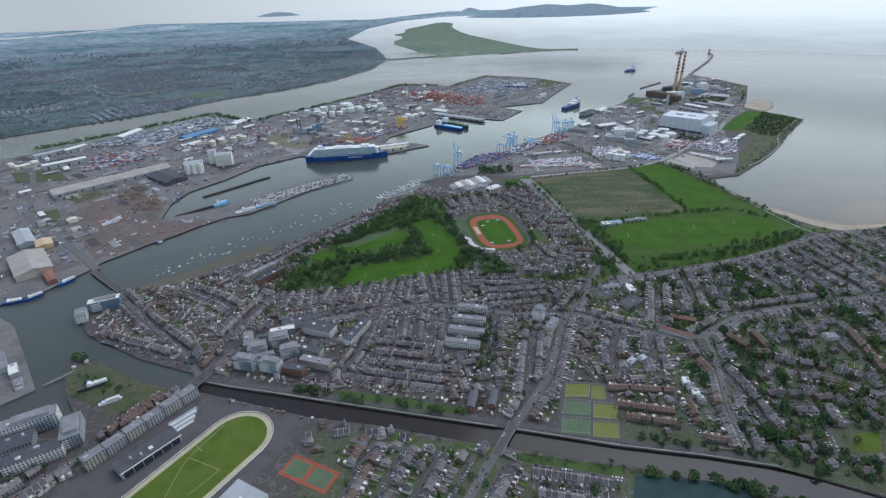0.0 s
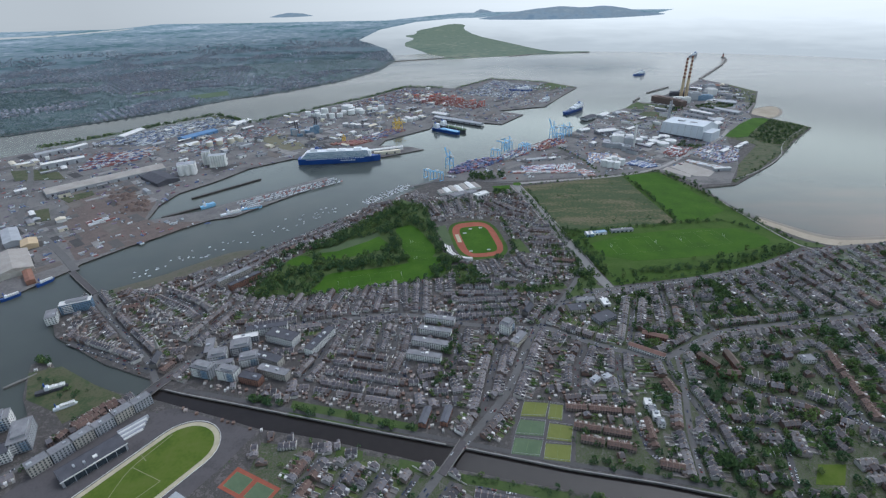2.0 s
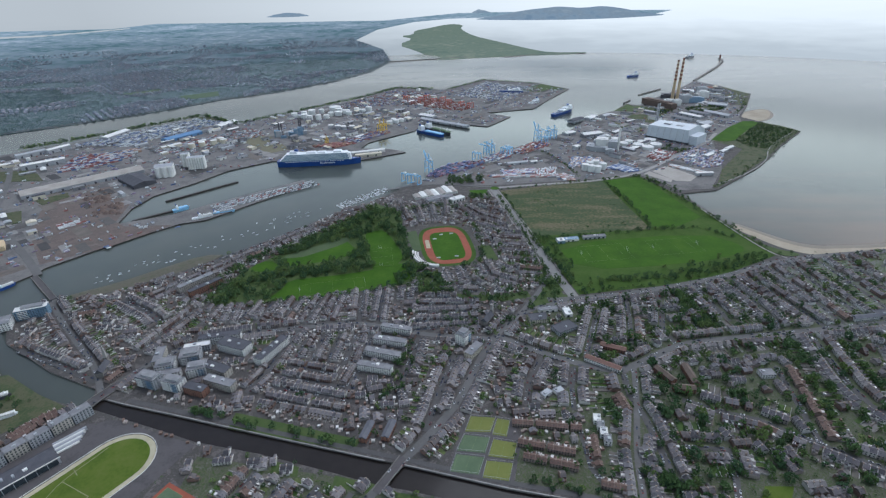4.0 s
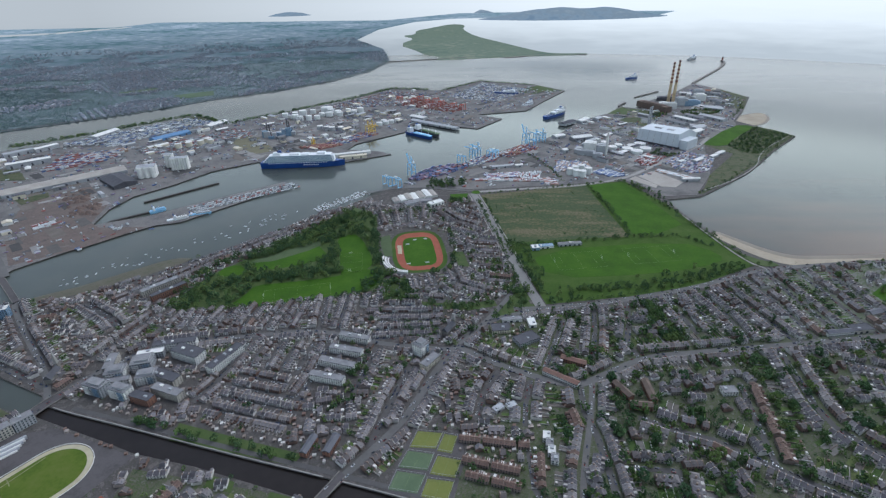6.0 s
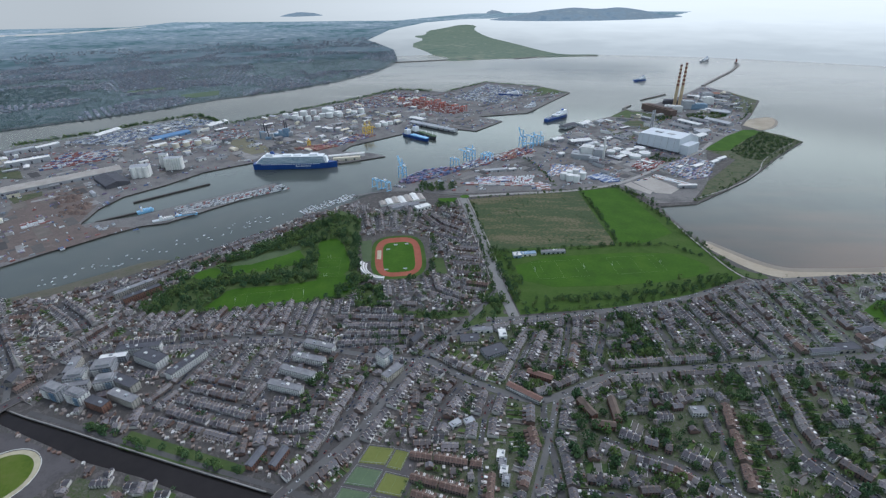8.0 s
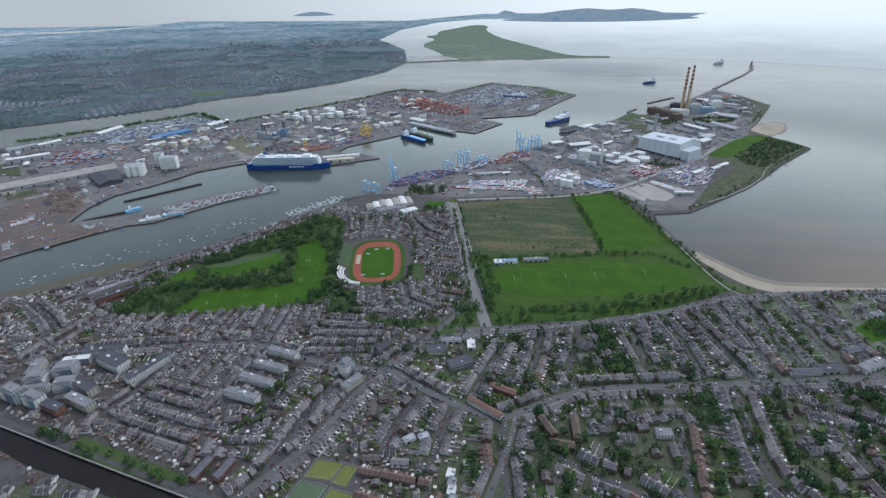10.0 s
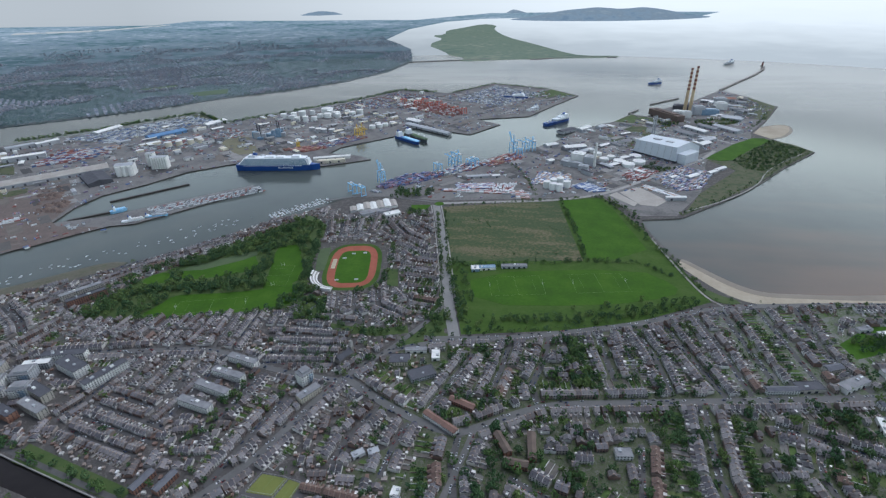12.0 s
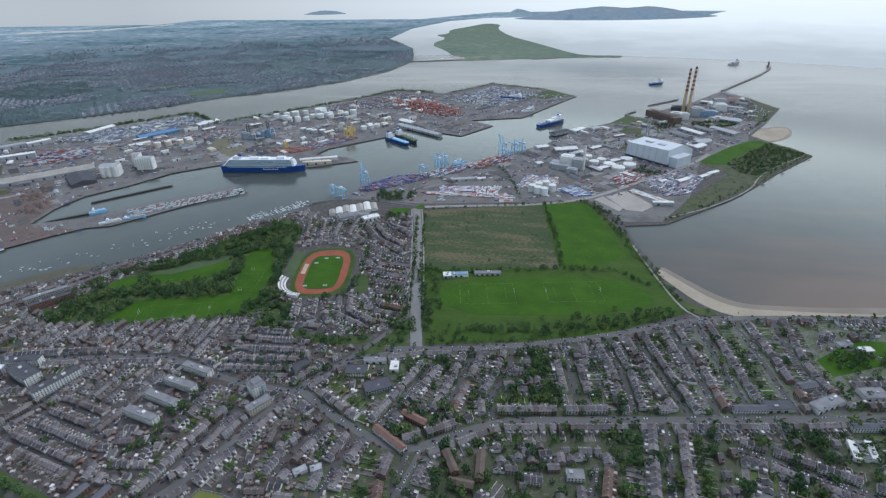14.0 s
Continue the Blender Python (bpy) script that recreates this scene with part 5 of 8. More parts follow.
for _ in range(260):
    x, y = rng.uniform(140, 305), rng.uniform(760, 1180)
    if inside([(161, 1059), (160, 1114), (225, 1165), (250, 1170), (298, 934), (318, 796), (279, 761), (202, 755), (139, 798), (161, 852), (214, 876), (178, 1010)], x, y):
        bush(x, y, rng.uniform(1.4, 3.0))
grove([(81, 821), (118, 832), (152, 763), (88, 761)], 60, 3, 5.5)
grove([(255, 860), (300, 775), (340, 770), (322, 850), (285, 900)], 45, 3, 5.5)
grove([(40, 800), (90, 790), (100, 850), (62, 862)], 40, 3.5, 6)
grove([(-112, 488), (45, 450), (40, 444), (-112, 474)], 26, 2.5, 5)
grove([(-170, 500), (-125, 490), (-122, 480), (-165, 492)], 18, 3, 4.5)
grove([(1022, 1654), (1208, 1871), (1263, 1764), (1069, 1553), (1026, 1580)], 110, 2.5, 4.5)
for _ in range(2200):
    x, y = rng.uniform(1020, 1270), rng.uniform(1550, 1870)
    if inside([(1022, 1654), (1208, 1871), (1263, 1764), (1069, 1553), (1026, 1580)], x, y):
        bush(x, y, rng.uniform(2.2, 4.4))
for _ in range(500):
    x, y = rng.uniform(780, 1270), rng.uniform(1235, 1850)
    if inside(SPIT, x, y) and not inside([(946, 1660), (1188, 1909), (1208, 1871), (1022, 1654)], x, y):
        bush(x, y, rng.uniform(1.5, 3.6))
grove([(760, 1560), (800, 1600), (850, 1560), (800, 1520)], 26, 3, 5)
hedge([(1040, 2085), (1095, 2048), (1180, 2092), (1184, 2130), (1110, 2134), (1045, 2100)], 7, 3, 3, 5)
hedge([(1190, 2010), (1290, 2150), (1340, 2260)], 5, 7, 2, 4)
grove([(880, 2060), (960, 2110), (1010, 2080), (930, 2010)], 30, 3, 5)
hedge([(1270, 1750), (1134, 1605), (1018, 1468), (893, 1340), (780, 1240)], 7, 9, 2, 4)
hedge([(690, 1215), (640, 1300)], 8, 5, 2.5, 5)
grove([(120, 1270), (215, 1290), (225, 1330), (130, 1330)], 50, 3.5, 6)
hedge([(470, 1320), (450, 1420), (430, 1500), (400, 1560)], 4, 8, 2.5, 4.5)
grove([(90, 640), (100, 560), (62, 500), (52, 505), (80, 600)], 36, 2.5, 4.5)
grove([(110, 690), (180, 690), (190, 655), (130, 655)], 12, 3, 5)
grove([(215, 690), (240, 690), (215, 650), (195, 650)], 12, 3, 5)
grove([(330, 412), (365, 398), (372, 366), (440, 332), (470, 350), (440, 392), (360, 420)], 46, 2.5, 5)
grove([(230, 398), (300, 384), (365, 364), (362, 374), (300, 395), (232, 408)], 26, 2, 3.6)
grove([(225, 362), (289, 350), (332, 338), (365, 320), (430, 284), (470, 240), (415, 272), (330, 326), (284, 346), (225, 358)], 110, 3, 5.5)
for _ in range(150):
    x = rng.uniform(92, 330)
    bush(x, 391 - (x - 91) * 0.195 - rng.uniform(0, 9), rng.uniform(1.0, 2.4))
grove([(-490, 575), (-470, 575), (-475, 560), (-495, 565)], 10, 3.5, 5)
grove([(-470, 545), (-380, 512), (-395, 490), (-455, 520)], 12, 2, 3.5)
grove([(910, 905), (1030, 920), (1035, 905), (915, 895)], 12, 2.5, 4)
grove([(880, 800), (905, 780), (1000, 812), (985, 830), (900, 815)], 30, 3, 5)
grove([(490, 770), (520, 760), (525, 665), (495, 680)], 55, 3, 5.5)
grove([(505, 660), (545, 665), (545, 690), (505, 690)], 14, 3, 5)
hedge([(345, 800), (352, 850), (340, 920), (325, 960)], 8, 5, 3, 5.5)
hedge([(380, 790), (500, 815), (620, 850), (720, 895)], 9, 4, 2.5, 4.8)
for _ in range(620):                     # big garden trees
    x, y = rng.uniform(340, 1100), rng.uniform(380, 860)
    if x > 560 and y > 690 and rng.random() < 0.75:
        continue
    if inside([(345, 738), (617, 806), (900, 890), (1100, 900), (1100, 300), (445, 328), (340, 420)], x, y) and not any(near_line(pts, x, y, w / 2 + 3) for pts, w in ROADS.values()):
        tree(x, y, rng.uniform(3.4, 6.6))
# street trees on the long terrace road
for k in range(46):
    x = 470 + 15.5 * k
    y = 631 + (x - 467) * 0.163
    for side in (-1, 1):
        if rng.random() < 0.55:
            tree(x + rng.uniform(-3, 3), y + side * 9.5, rng.uniform(2.8, 4.6))
for k in range(30):
    x = 215 + 9 * k
    if rng.random() < 0.5:
        tree(x, 640 - (x - 215) * 0.42 + rng.choice((-9, 9)), rng.uniform(2, 3.6))
# clipped hedges along the garden walls
for edge, way, plot in garden_edges:
    if rng.random() < 0.75:
        r = rng.uniform(0.8, 1.5)
        tone_ = rng.random()
        for k in range(int(plot / 3.2)):
            if rng.random() < 0.8:
                o = edge + way * (k * 3.2 - plot / 2 + 1.6)
                bush(o.x, o.y, r * rng.uniform(0.8, 1.3), tone_)
# garden trees and shrubs
for x, y, plot in garden_spots:
    near_bay = x > 330
    for _ in range(rng.choice((0, 1, 1, 2)) if x > 560 and y > 680 else rng.choice((2, 3, 4, 5)) if near_bay else rng.choice((0, 1, 1, 2))):
        ax, ay = x + rng.uniform(-3, 3), y + rng.uniform(-plot / 2, plot / 2)
        if rng.random() < 0.45:
            tree(ax, ay, rng.uniform(2.0, 4.6))
        else:
            bush(ax, ay, rng.uniform(1.0, 2.6))
left = np.argwhere(free)
for a_, b_ in left[np.random.RandomState(4).permutation(len(left))[:52000]]:
    x, y = X0 + CELL * (a_ + 0.5), Y0 + CELL * (b_ + 0.5)
    if y > 905 or not -480 < x < 1200:
        continue
    chance = 0.34 if x > 330 else 0.045
    if x > 690 and y > 690:
        chance = 0.13
    if 40 < x <= 330 and y < 800:
        chance = 0.2
    if y < 400 and x < 300:
        chance = 0.26
    if rng.random() < chance:
        if rng.random() < 0.3:
            tree(x, y, rng.uniform(1.8, 4.2))
        else:
            bush(x, y, rng.uniform(1.0, 2.6))


# ---- large single buildings ----
def block(name, label, category, x, y, long, deep, high, turn, wall, roof, storeys):
    """A flat- or pitch-roofed building with rows of windows, parapet and roof plant."""
    home = thing(name, label, category, pose(x, y, 0, 0, 0, turn))
    bm = bmesh.new()
    add_box(bm, 0, 0, 0, long, deep, high)
    face_ = part("wall", bm, M[wall], home)
    bm = bmesh.new()
    if roof in ("red_roof", "brown_roof", "slate_roof"):
        add_gable(bm, 0, 0, high, long, deep, 2.6, over=0.3)
    else:
        add_box(bm, 0, 0, high + 0.02, long - 0.6, deep - 0.6, 0.25)
        for sx, sy, px, py in ((long, 0.35, 0, deep / 2), (long, 0.35, 0, -deep / 2), (0.35, deep, long / 2, 0), (0.35, deep, -long / 2, 0)):
            add_box(bm, px, py, high - 0.1, sx + 0.06, sy + 0.06, 0.7)
    cover_ = part("roof", bm, M[roof], home)
    if roof not in ("red_roof", "brown_roof", "slate_roof"):
        r2 = random.Random(int(abs(x * 7 + y)))
        for k in range(max(1, int(long / 18))):
            bm = bmesh.new()
            add_box(bm, (r2.random() - 0.5) * long * 0.7, (r2.random() - 0.5) * deep * 0.4, high + 0.25, r2.uniform(2, 5), r2.uniform(2, 4), r2.uniform(1, 2.4))
            part("roof_plant", bm, M["white"] if k % 2 else M["grey_clad"], cover_)
    step = high / max(1, storeys)
    if storeys >= 5:                                                # set-back top floor and balconies
        bm = bmesh.new()
        add_box(bm, long * 0.06, 0, high + 0.2, long * 0.66, deep * 0.62, step)
        storey_ = part("top_floor", bm, M["grey_clad"], home)
        bm = bmesh.new()
        add_box(bm, long * 0.06, 0, high + 0.2 + step, long * 0.7, deep * 0.68, 0.3)
        part("roof", bm, M["flat_roof"], storey_)
        for s_ in range(1, storeys):
            for k in range(2):
                bm = bmesh.new()
                add_box(bm, (k - 0.5) * long * 0.5, -deep / 2 - 0.8, step * s_, long * 0.3, 1.6, 0.22)
                add_box(bm, (k - 0.5) * long * 0.5, -deep / 2 - 1.55, step * s_ + 0.22, long * 0.3, 0.1, 1.0)
                part("balcony", bm, M["blue_glass"] if k else M["white"], face_)
    bm = bmesh.new()
    if storeys > 1:
        for s in range(storeys):
            z = step * s + step * 0.3
            n = int(long / 3.2)
            for k in range(n):
                for sy in (-1, 1):
                    add_box(bm, (k + 0.5) * long / n - long / 2, sy * (deep / 2 + 0.03), z, 1.7, 0.1, step * 0.52)
            n = max(1, int(deep / 4))
            for k in range(n):
                for sx in (-1, 1):
                    add_box(bm, sx * (long / 2 + 0.03), (k + 0.5) * deep / n - deep / 2, z, 0.1, 1.2, step * 0.45)
    else:
        for k in range(int(long / 9)):
            for sy in (-1, 1):
                add_box(bm, (k + 0.5) * 9 - long / 2, sy * (deep / 2 + 0.03), 0.1, 4.0, 0.1, min(4, high * 0.6))
    if len(bm.faces):
        part("glazing", bm, M["glass"], face_)["kind"] = "stuff"
    else:
        bm.free()
    return home


for b_ in BLOCKS:
    block(*b_)
for k in range(5):
    link_ = thing("stair_tower", "dark glazed stair tower between office blocks", "stair tower", pose(-303 - 12.2 * k, 476.8 - 18.5 * k, 0, 0, 0, 56.5), "stair towers")
    bm = bmesh.new()
    add_box(bm, 0, 0, 0, 2.6, 9, 11.5)
    part("glazing", bm, M["glass"], link_)
    bm = bmesh.new()
    add_box(bm, 0, 0, 11.5, 2.8, 9.4, 0.5)
    part("roof", bm, M["flat_roof"], link_)

for args in (("warehouse", "white dockside building on the west quay", "warehouse", -650, 615, 60, 26, 10, -48, "white", "white", 2),
             ("warehouse", "grey dock shed on the west quay", "warehouse", -590, 560, 50, 20, 8, -48, "grey_clad", "flat_roof", 1),
             ("warehouse", "small white shed on the west quay edge", "warehouse", -533, 520, 22, 9, 5, 130, "white", "flat_roof", 1),
             ("warehouse", "small grey shed on the west quay edge", "warehouse", -558, 546, 26, 10, 6, 130, "grey_clad", "white", 1),
             ("warehouse", "grey dock shed on the west quay", "warehouse", -575, 505, 40, 18, 8, 40, "cream", "dark_roof", 1),
             ("office_block", "white dockside office on the west quay", "office", -700, 560, 60, 30, 14, -48, "white", "flat_roof", 4),
             ("office_block", "pale dockside office on the west quay", "office", -660, 500, 50, 26, 12, 30, "cream", "flat_roof", 4)):
    block(*args)
for k, (x, y) in enumerate(((-500, 517), (-494, 523), (-488, 530))):
    ribbon("jetty", [(x, y), (x + 12, y + 16)], 3.0, 0.4 + 0.02 * k, M["stone"], "narrow stone lock pier at the dock mouth", depth=4)

# factory under a row of white gables
works = thing("factory", "white factory under a row of pitched roofs", "factory")
for k, (x, y, deep) in enumerate(((54, 1190, 26), (68, 1198, 34), (82, 1205, 40), (96, 1212, 44), (110, 1220, 44), (124, 1228, 46), (138, 1234, 40))):
    bm = bmesh.new()
    add_box(bm, x, y, 0, deep, 14.4, 5 + 1.0 * (k % 3), turn=radians(112))
    part("wall", bm, M["white"], works)
    bm = bmesh.new()
    add_gable(bm, x, y, 5 + 1.0 * (k % 3), deep, 14.4, 2.0, turn=radians(112), over=0.2)
    part("roof", bm, M["white"] if k % 2 else M["shed_roof"], works)
annex = thing("factory", "low grey factory wing with a flat roof", "factory")
for x, y, a_, b_, h in ((98, 1176, 46, 20, 6), (128, 1190, 24, 16, 5)):
    bm = bmesh.new()
    add_box(bm, x, y, 0, a_, b_, h, turn=radians(34))
    part("wall", bm, M["grey_clad"], annex)
    bm = bmesh.new()
    add_box(bm, x, y, h + 0.02, a_ - 1, b_ - 1, 0.5, turn=radians(34))
    part("roof", bm, M["flat_roof"], annex)

# church with a spire by the river mouth, and one by the crossroads
for x, y, turn, spire in ((-322, 566, 100, 22), (200, 682, 60, 9)):
    church = thing("church", "grey stone church with a tall tower", "church", pose(x, y, 0, 0, 0, turn))
    bm = bmesh.new()
    add_box(bm, 0, 0, 0, 24, 10, 8)
    part("nave", bm, M["stone"], church)
    bm = bmesh.new()
    add_gable(bm, 0, 0, 8, 24, 10, 6)
    part("roof", bm, M["dark_roof"], church)
    bm = bmesh.new()
    add_box(bm, 14, 0, 0, 5, 5, 15)
    part("tower", bm, M["stone"], church)
    bm = bmesh.new()
    add_box(bm, 14, 0, 15, 4.6, 4.6, spire, taper=0.05 if spire > 10 else 0.8)
    part("spire", bm, M["concrete"], church)


# ---- stadiums and pitches ----
def capsule(p, q, r, n=14):
    d = math.atan2(q[1] - p[1], q[0] - p[0])
    return [(q[0] + r * math.cos(d - math.pi / 2 + math.pi * i / n), q[1] + r * math.sin(d - math.pi / 2 + math.pi * i / n)) for i in range(n + 1)] + \
           [(p[0] + r * math.cos(d + math.pi / 2 + math.pi * i / n), p[1] + r * math.sin(d + math.pi / 2 + math.pi * i / n)) for i in range(n + 1)]


M["tartan"] = material("red_running_track", [lin(132, 72, 56), lin(150, 86, 68)], 18, 3)
M["track_sand"] = material("dog_track_sand", [lin(158, 150, 126), lin(182, 174, 150)], 12, 2)
M["court_green"] = material("tennis_court_green", [lin(80, 97, 73), lin(94, 110, 84)], 20, 3)
M["court_dark"] = material("dark_green_turf", [lin(38, 58, 58), lin(48, 70, 68)], 20, 3)
M["court_lime"] = material("worn_lime_turf", [(0.135, 0.155, 0.035, 1), (0.17, 0.185, 0.05, 1)], 14, 3)
M["line"] = material("white_line", [lin(180, 186, 172), lin(205, 208, 198)], 3, 1)
M["worn_path"] = material("worn_path", [(0.17, 0.175, 0.09, 1), (0.24, 0.23, 0.13, 1)], 6, 1)
M["track_grass"] = material("yellow_green_turf", [(0.06, 0.098, 0.014, 1), (0.088, 0.125, 0.02, 1), (0.105, 0.13, 0.03, 1)], 26, 4, spec=0.1)
M["worn_line"] = material("worn_grass_line", [(0.15, 0.21, 0.085, 1), (0.21, 0.26, 0.13, 1)], 5, 1)
slab("pavement", ARENA, 0.15, M["urban"], 0.5, label="grey paved surround of the running track")


def oval(x, y, half_long, half_wide, turn, power=3.2, n=56):
    """A rounded oblong, its long side along turn degrees."""
    out = []
    c, s = math.cos(radians(turn)), math.sin(radians(turn))
    for i in range(n):
        w = 2 * math.pi * i / n
        cu, su = math.cos(w), math.sin(w)
        u = half_long * math.copysign(abs(cu) ** (2 / power), cu)
        v = half_wide * math.copysign(abs(su) ** (2 / power), su)
        out.append((x + u * c - v * s, y + u * s + v * c))
    return out


slab("lawn", oval(131, 941, 87, 52, 101), 0.2, M["field"], 0.3, label="grass verge round the running track")
slab("running_track", oval(131, 941, 78, 44, 101), 0.28, M["tartan"], 0.4, "structure", "red oval athletics track")
slab("lawn", oval(132.5, 938, 60, 30, 101, 4.5), 0.4, M["grass"], 0.4, label="green infield of the running track")
slab("running_track", [(87, 960), (95, 960), (101, 925), (93, 925)], 0.33, M["track_sand"], 0.3, "structure", "pale worn run-up strip beside the track")
slab("lawn", [(46, 996), (66, 1006), (76, 960), (84, 916), (69, 912), (56, 955)], 0.42, M["pale_turf"], 0.4, label="pale green five-a-side turf beside the track")
for x, y in ((118, 886), (152, 892), (119, 985), (140, 990), (107, 965)):
    mat_ = thing("landing_mat", "pale landing mat on the athletics infield", "mat", pose(x, y, 0.4, 0, 0, 11), "athletics mats")
    bm = bmesh.new()
    add_box(bm, 0, 0, 0, 7, 3.2, 0.7)
    part("pad", bm, M["white"], mat_)
    bm = bmesh.new()
    add_box(bm, 0, 0, 0.7, 7.3, 3.5, 0.12)
    part("cover", bm, M["grey_clad"], mat_)
bowl = thing("grandstand", "curved white stepped stand beside the track", "grandstand")
for tier in range(5):
    bm = bmesh.new()
    r0, r1 = 38 + 2.4 * tier, 40.4 + 2.4 * tier
    rows_ = []
    for k in range(13):
        w0 = radians(178 + 8 * k)
        rows_.append([bm.verts.new((117 + r * math.cos(w0), 905 + 1.15 * r * math.sin(w0), z)) for r, z in ((r0, 0), (r0, 1.3 + 1.1 * tier), (r1, 1.3 + 1.1 * tier), (r1, 0))])
    for p, q in zip(rows_, rows_[1:]):
        for i in range(3):
            bm.faces.new((p[i], q[i], q[i + 1], p[i + 1]))
    bm.faces.new(rows_[0])
    bm.faces.new(rows_[-1][::-1])
    part("step", bm, M["white"] if tier % 2 == 0 else M["concrete"], bowl)
DA, DB = (-215, 422), (-296, 290)
slab("pavement", [(-330, 440), (-300, 470), (-255, 482), (-140, 446), (-160, 400), (-200, 330), (-230, 280), (-420, 280)], 0.1, M["asphalt"], 0.3, label="grey paved car park round the dog track")
slab("dog_track", capsule(DA, DB, 38), 0.25, M["track_sand"], 0.3, "structure", "sandy oval greyhound track")
slab("lawn", capsule(DA, DB, 32), 0.4, M["track_grass"], 0.3, label="green infield of the greyhound track")
for pts in (smooth([(-262, 340), (-262, 380), (-259, 397), (-246, 423), (-237, 441)], 2, closed=False), [(-259, 396), (-219, 379)], [(-259, 413), (-248, 404)], [(-240, 350), (-219, 379)]):
    ribbon("path", pts, 0.9, 0.5, M["worn_path"], "worn sandy path over the infield")
rail = capsule(DA, DB, 39)
bm = bmesh.new()
for p, q in zip(rail, rail[1:] + rail[:1]):
    add_beam(bm, (p[0], p[1], 1.0), (q[0], q[1], 1.0), 0.5)
    add_beam(bm, (p[0], p[1], 0.1), (p[0], p[1], 1.0), 0.3)
tagged(part("rail", bm, M["white"]), "white rail round the greyhound track", "rail")
stand = thing("grandstand", "white stepped terrace beside the dog track", "grandstand")
for k in range(6):
    bm = bmesh.new()
    add_box(bm, -290 + 3.2 * k * 0.4, 446 - 3.2 * k * 0.9 + 8, 0.1, 34 - k * 2, 2.2, 4.6 - 0.6 * k, turn=radians(50))
    part("step", bm, M["white"] if k % 2 else M["grey_clad"], stand)
screen = thing("canopy", "white fascia and glazed front along the dog track stand", "canopy", pose(-305, 402, 0, 0, 0, 52))
bm = bmesh.new()
add_box(bm, 0, -12.2, 8.6, 66, 0.6, 1.2)
part("fascia", bm, M["white"], screen)
bm = bmesh.new()
add_box(bm, 0, -11.6, 1.0, 60, 0.5, 6.8)
part("glazing", bm, M["glass"], screen)
for k in range(7):
    bm = bmesh.new()
    add_box(bm, -30 + 10 * k, -12.3, 0, 0.5, 0.5, 8.6)
    part("post", bm, M["grey_clad"], screen)
# lime and green ball courts by the river
COURTS = [((172, 492), (201, 490), (194, 468), (165, 469), 0), ((203, 489), (218, 486), (212, 462), (196, 465), 0), ((164, 464), (193, 460), (187, 439), (156, 442), 1),
          ((197, 458), (223, 453), (217, 431), (190, 435), 0), ((155, 437), (186, 433), (179, 411), (149, 415), 1), ((188, 429), (216, 426), (210, 404), (183, 408), 0)]
slab("pavement", [(166, 496), (222, 490), (227, 452), (214, 402), (146, 412)], 0.1, M["asphalt"], 0.3, label="dark surround of the ball courts")
for *quad, k in COURTS:
    court = thing("ball_court", "fenced dull green ball court" if k else "fenced ball court with worn lime turf", "court", group="ball courts")
    slab("turf", quad, 0.35, M["court_green"] if k else M["court_lime"], 0.3, kind="", parent=court)
    bm = bmesh.new()
    for (x0, y0), (x1, y1) in zip(quad, quad[1:] + quad[:1]):
        add_beam(bm, (x0, y0, 3.0), (x1, y1, 3.0), 0.18)
        for j in range(6):
            u = j / 6
            add_beam(bm, (x0 + (x1 - x0) * u, y0 + (y1 - y0) * u, 0.1), (x0 + (x1 - x0) * u, y0 + (y1 - y0) * u, 3.0), 0.16)
    part("fence", bm, M["grey_clad"], court)
    bm = bmesh.new()
    cx, cy = sum(p[0] for p in quad) / 4, sum(p[1] for p in quad) / 4
    inner_ = [(cx + (x - cx) * 0.84, cy + (y - cy) * 0.84) for x, y in quad]
    for p, q in zip(inner_, inner_[1:] + inner_[:1]):
        add_beam(bm, (*p, 0.36), (*q, 0.36), 0.16)
    add_beam(bm, ((inner_[0][0] + inner_[1][0]) / 2, (inner_[0][1] + inner_[1][1]) / 2, 0.36), ((inner_[2][0] + inner_[3][0]) / 2, (inner_[2][1] + inner_[3][1]) / 2, 0.36), 0.16)
    part("line", bm, M["worn_line"], court)
slab("red_court", [(-156, 372), (-144, 397), (-90, 371), (-102, 346)], 0.35, M["tartan"], 0.3, "structure", "red hard tennis courts")
bm = bmesh.new()
for k in range(2):
    spot2 = [(-156 + 0.9 * u + 0.43 * v, 372 - 0.43 * u + 0.9 * v) for u, v in ((4 + 29 * k, 4), (27 + 29 * k, 4), (27 + 29 * k, 23), (4 + 29 * k, 23))]
    slab("green_court", spot2, 0.45, M["court_green"], 0.2, "structure", "green playing area on the red court")
    for p, q in zip(spot2, spot2[1:] + spot2[:1]):
        add_beam(bm, (*p, 0.48), (*q, 0.48), 0.2)
tagged(part("court_lines", bm, M["worn_line"]), "white lines of the red courts", "lines", kind="structure")
slab("hockey_pitch", [(211, 358), (275, 350), (318, 341), (312, 296), (190, 306)], 0.3, M["court_dark"], 0.3, "structure", "dark green artificial hockey pitch")
slab("lawn", BAYGREEN, 0.15, M["grass"], 0.4, label="green of the bay-side park")
slab("lawn", RIVERPARK, 0.15, M["verge"], 0.4, label="narrow riverside green with trees")
for pts in ([(-46, 426), (-13, 418), (-12, 405), (-41, 411)], [(28, 408), (77, 397), (73, 386), (28, 395)], [(92, 390), (200, 368), (198, 356), (91, 380)]):
    slab("lawn", pts, 0.18, M["verge"], 0.4, label="narrow grass bank beside the river")
slab("lawn", [(466, 402), (495, 402), (477, 377), (449, 378)], 0.3, M["track_grass"], 0.4, label="bright garden lawn among trees")
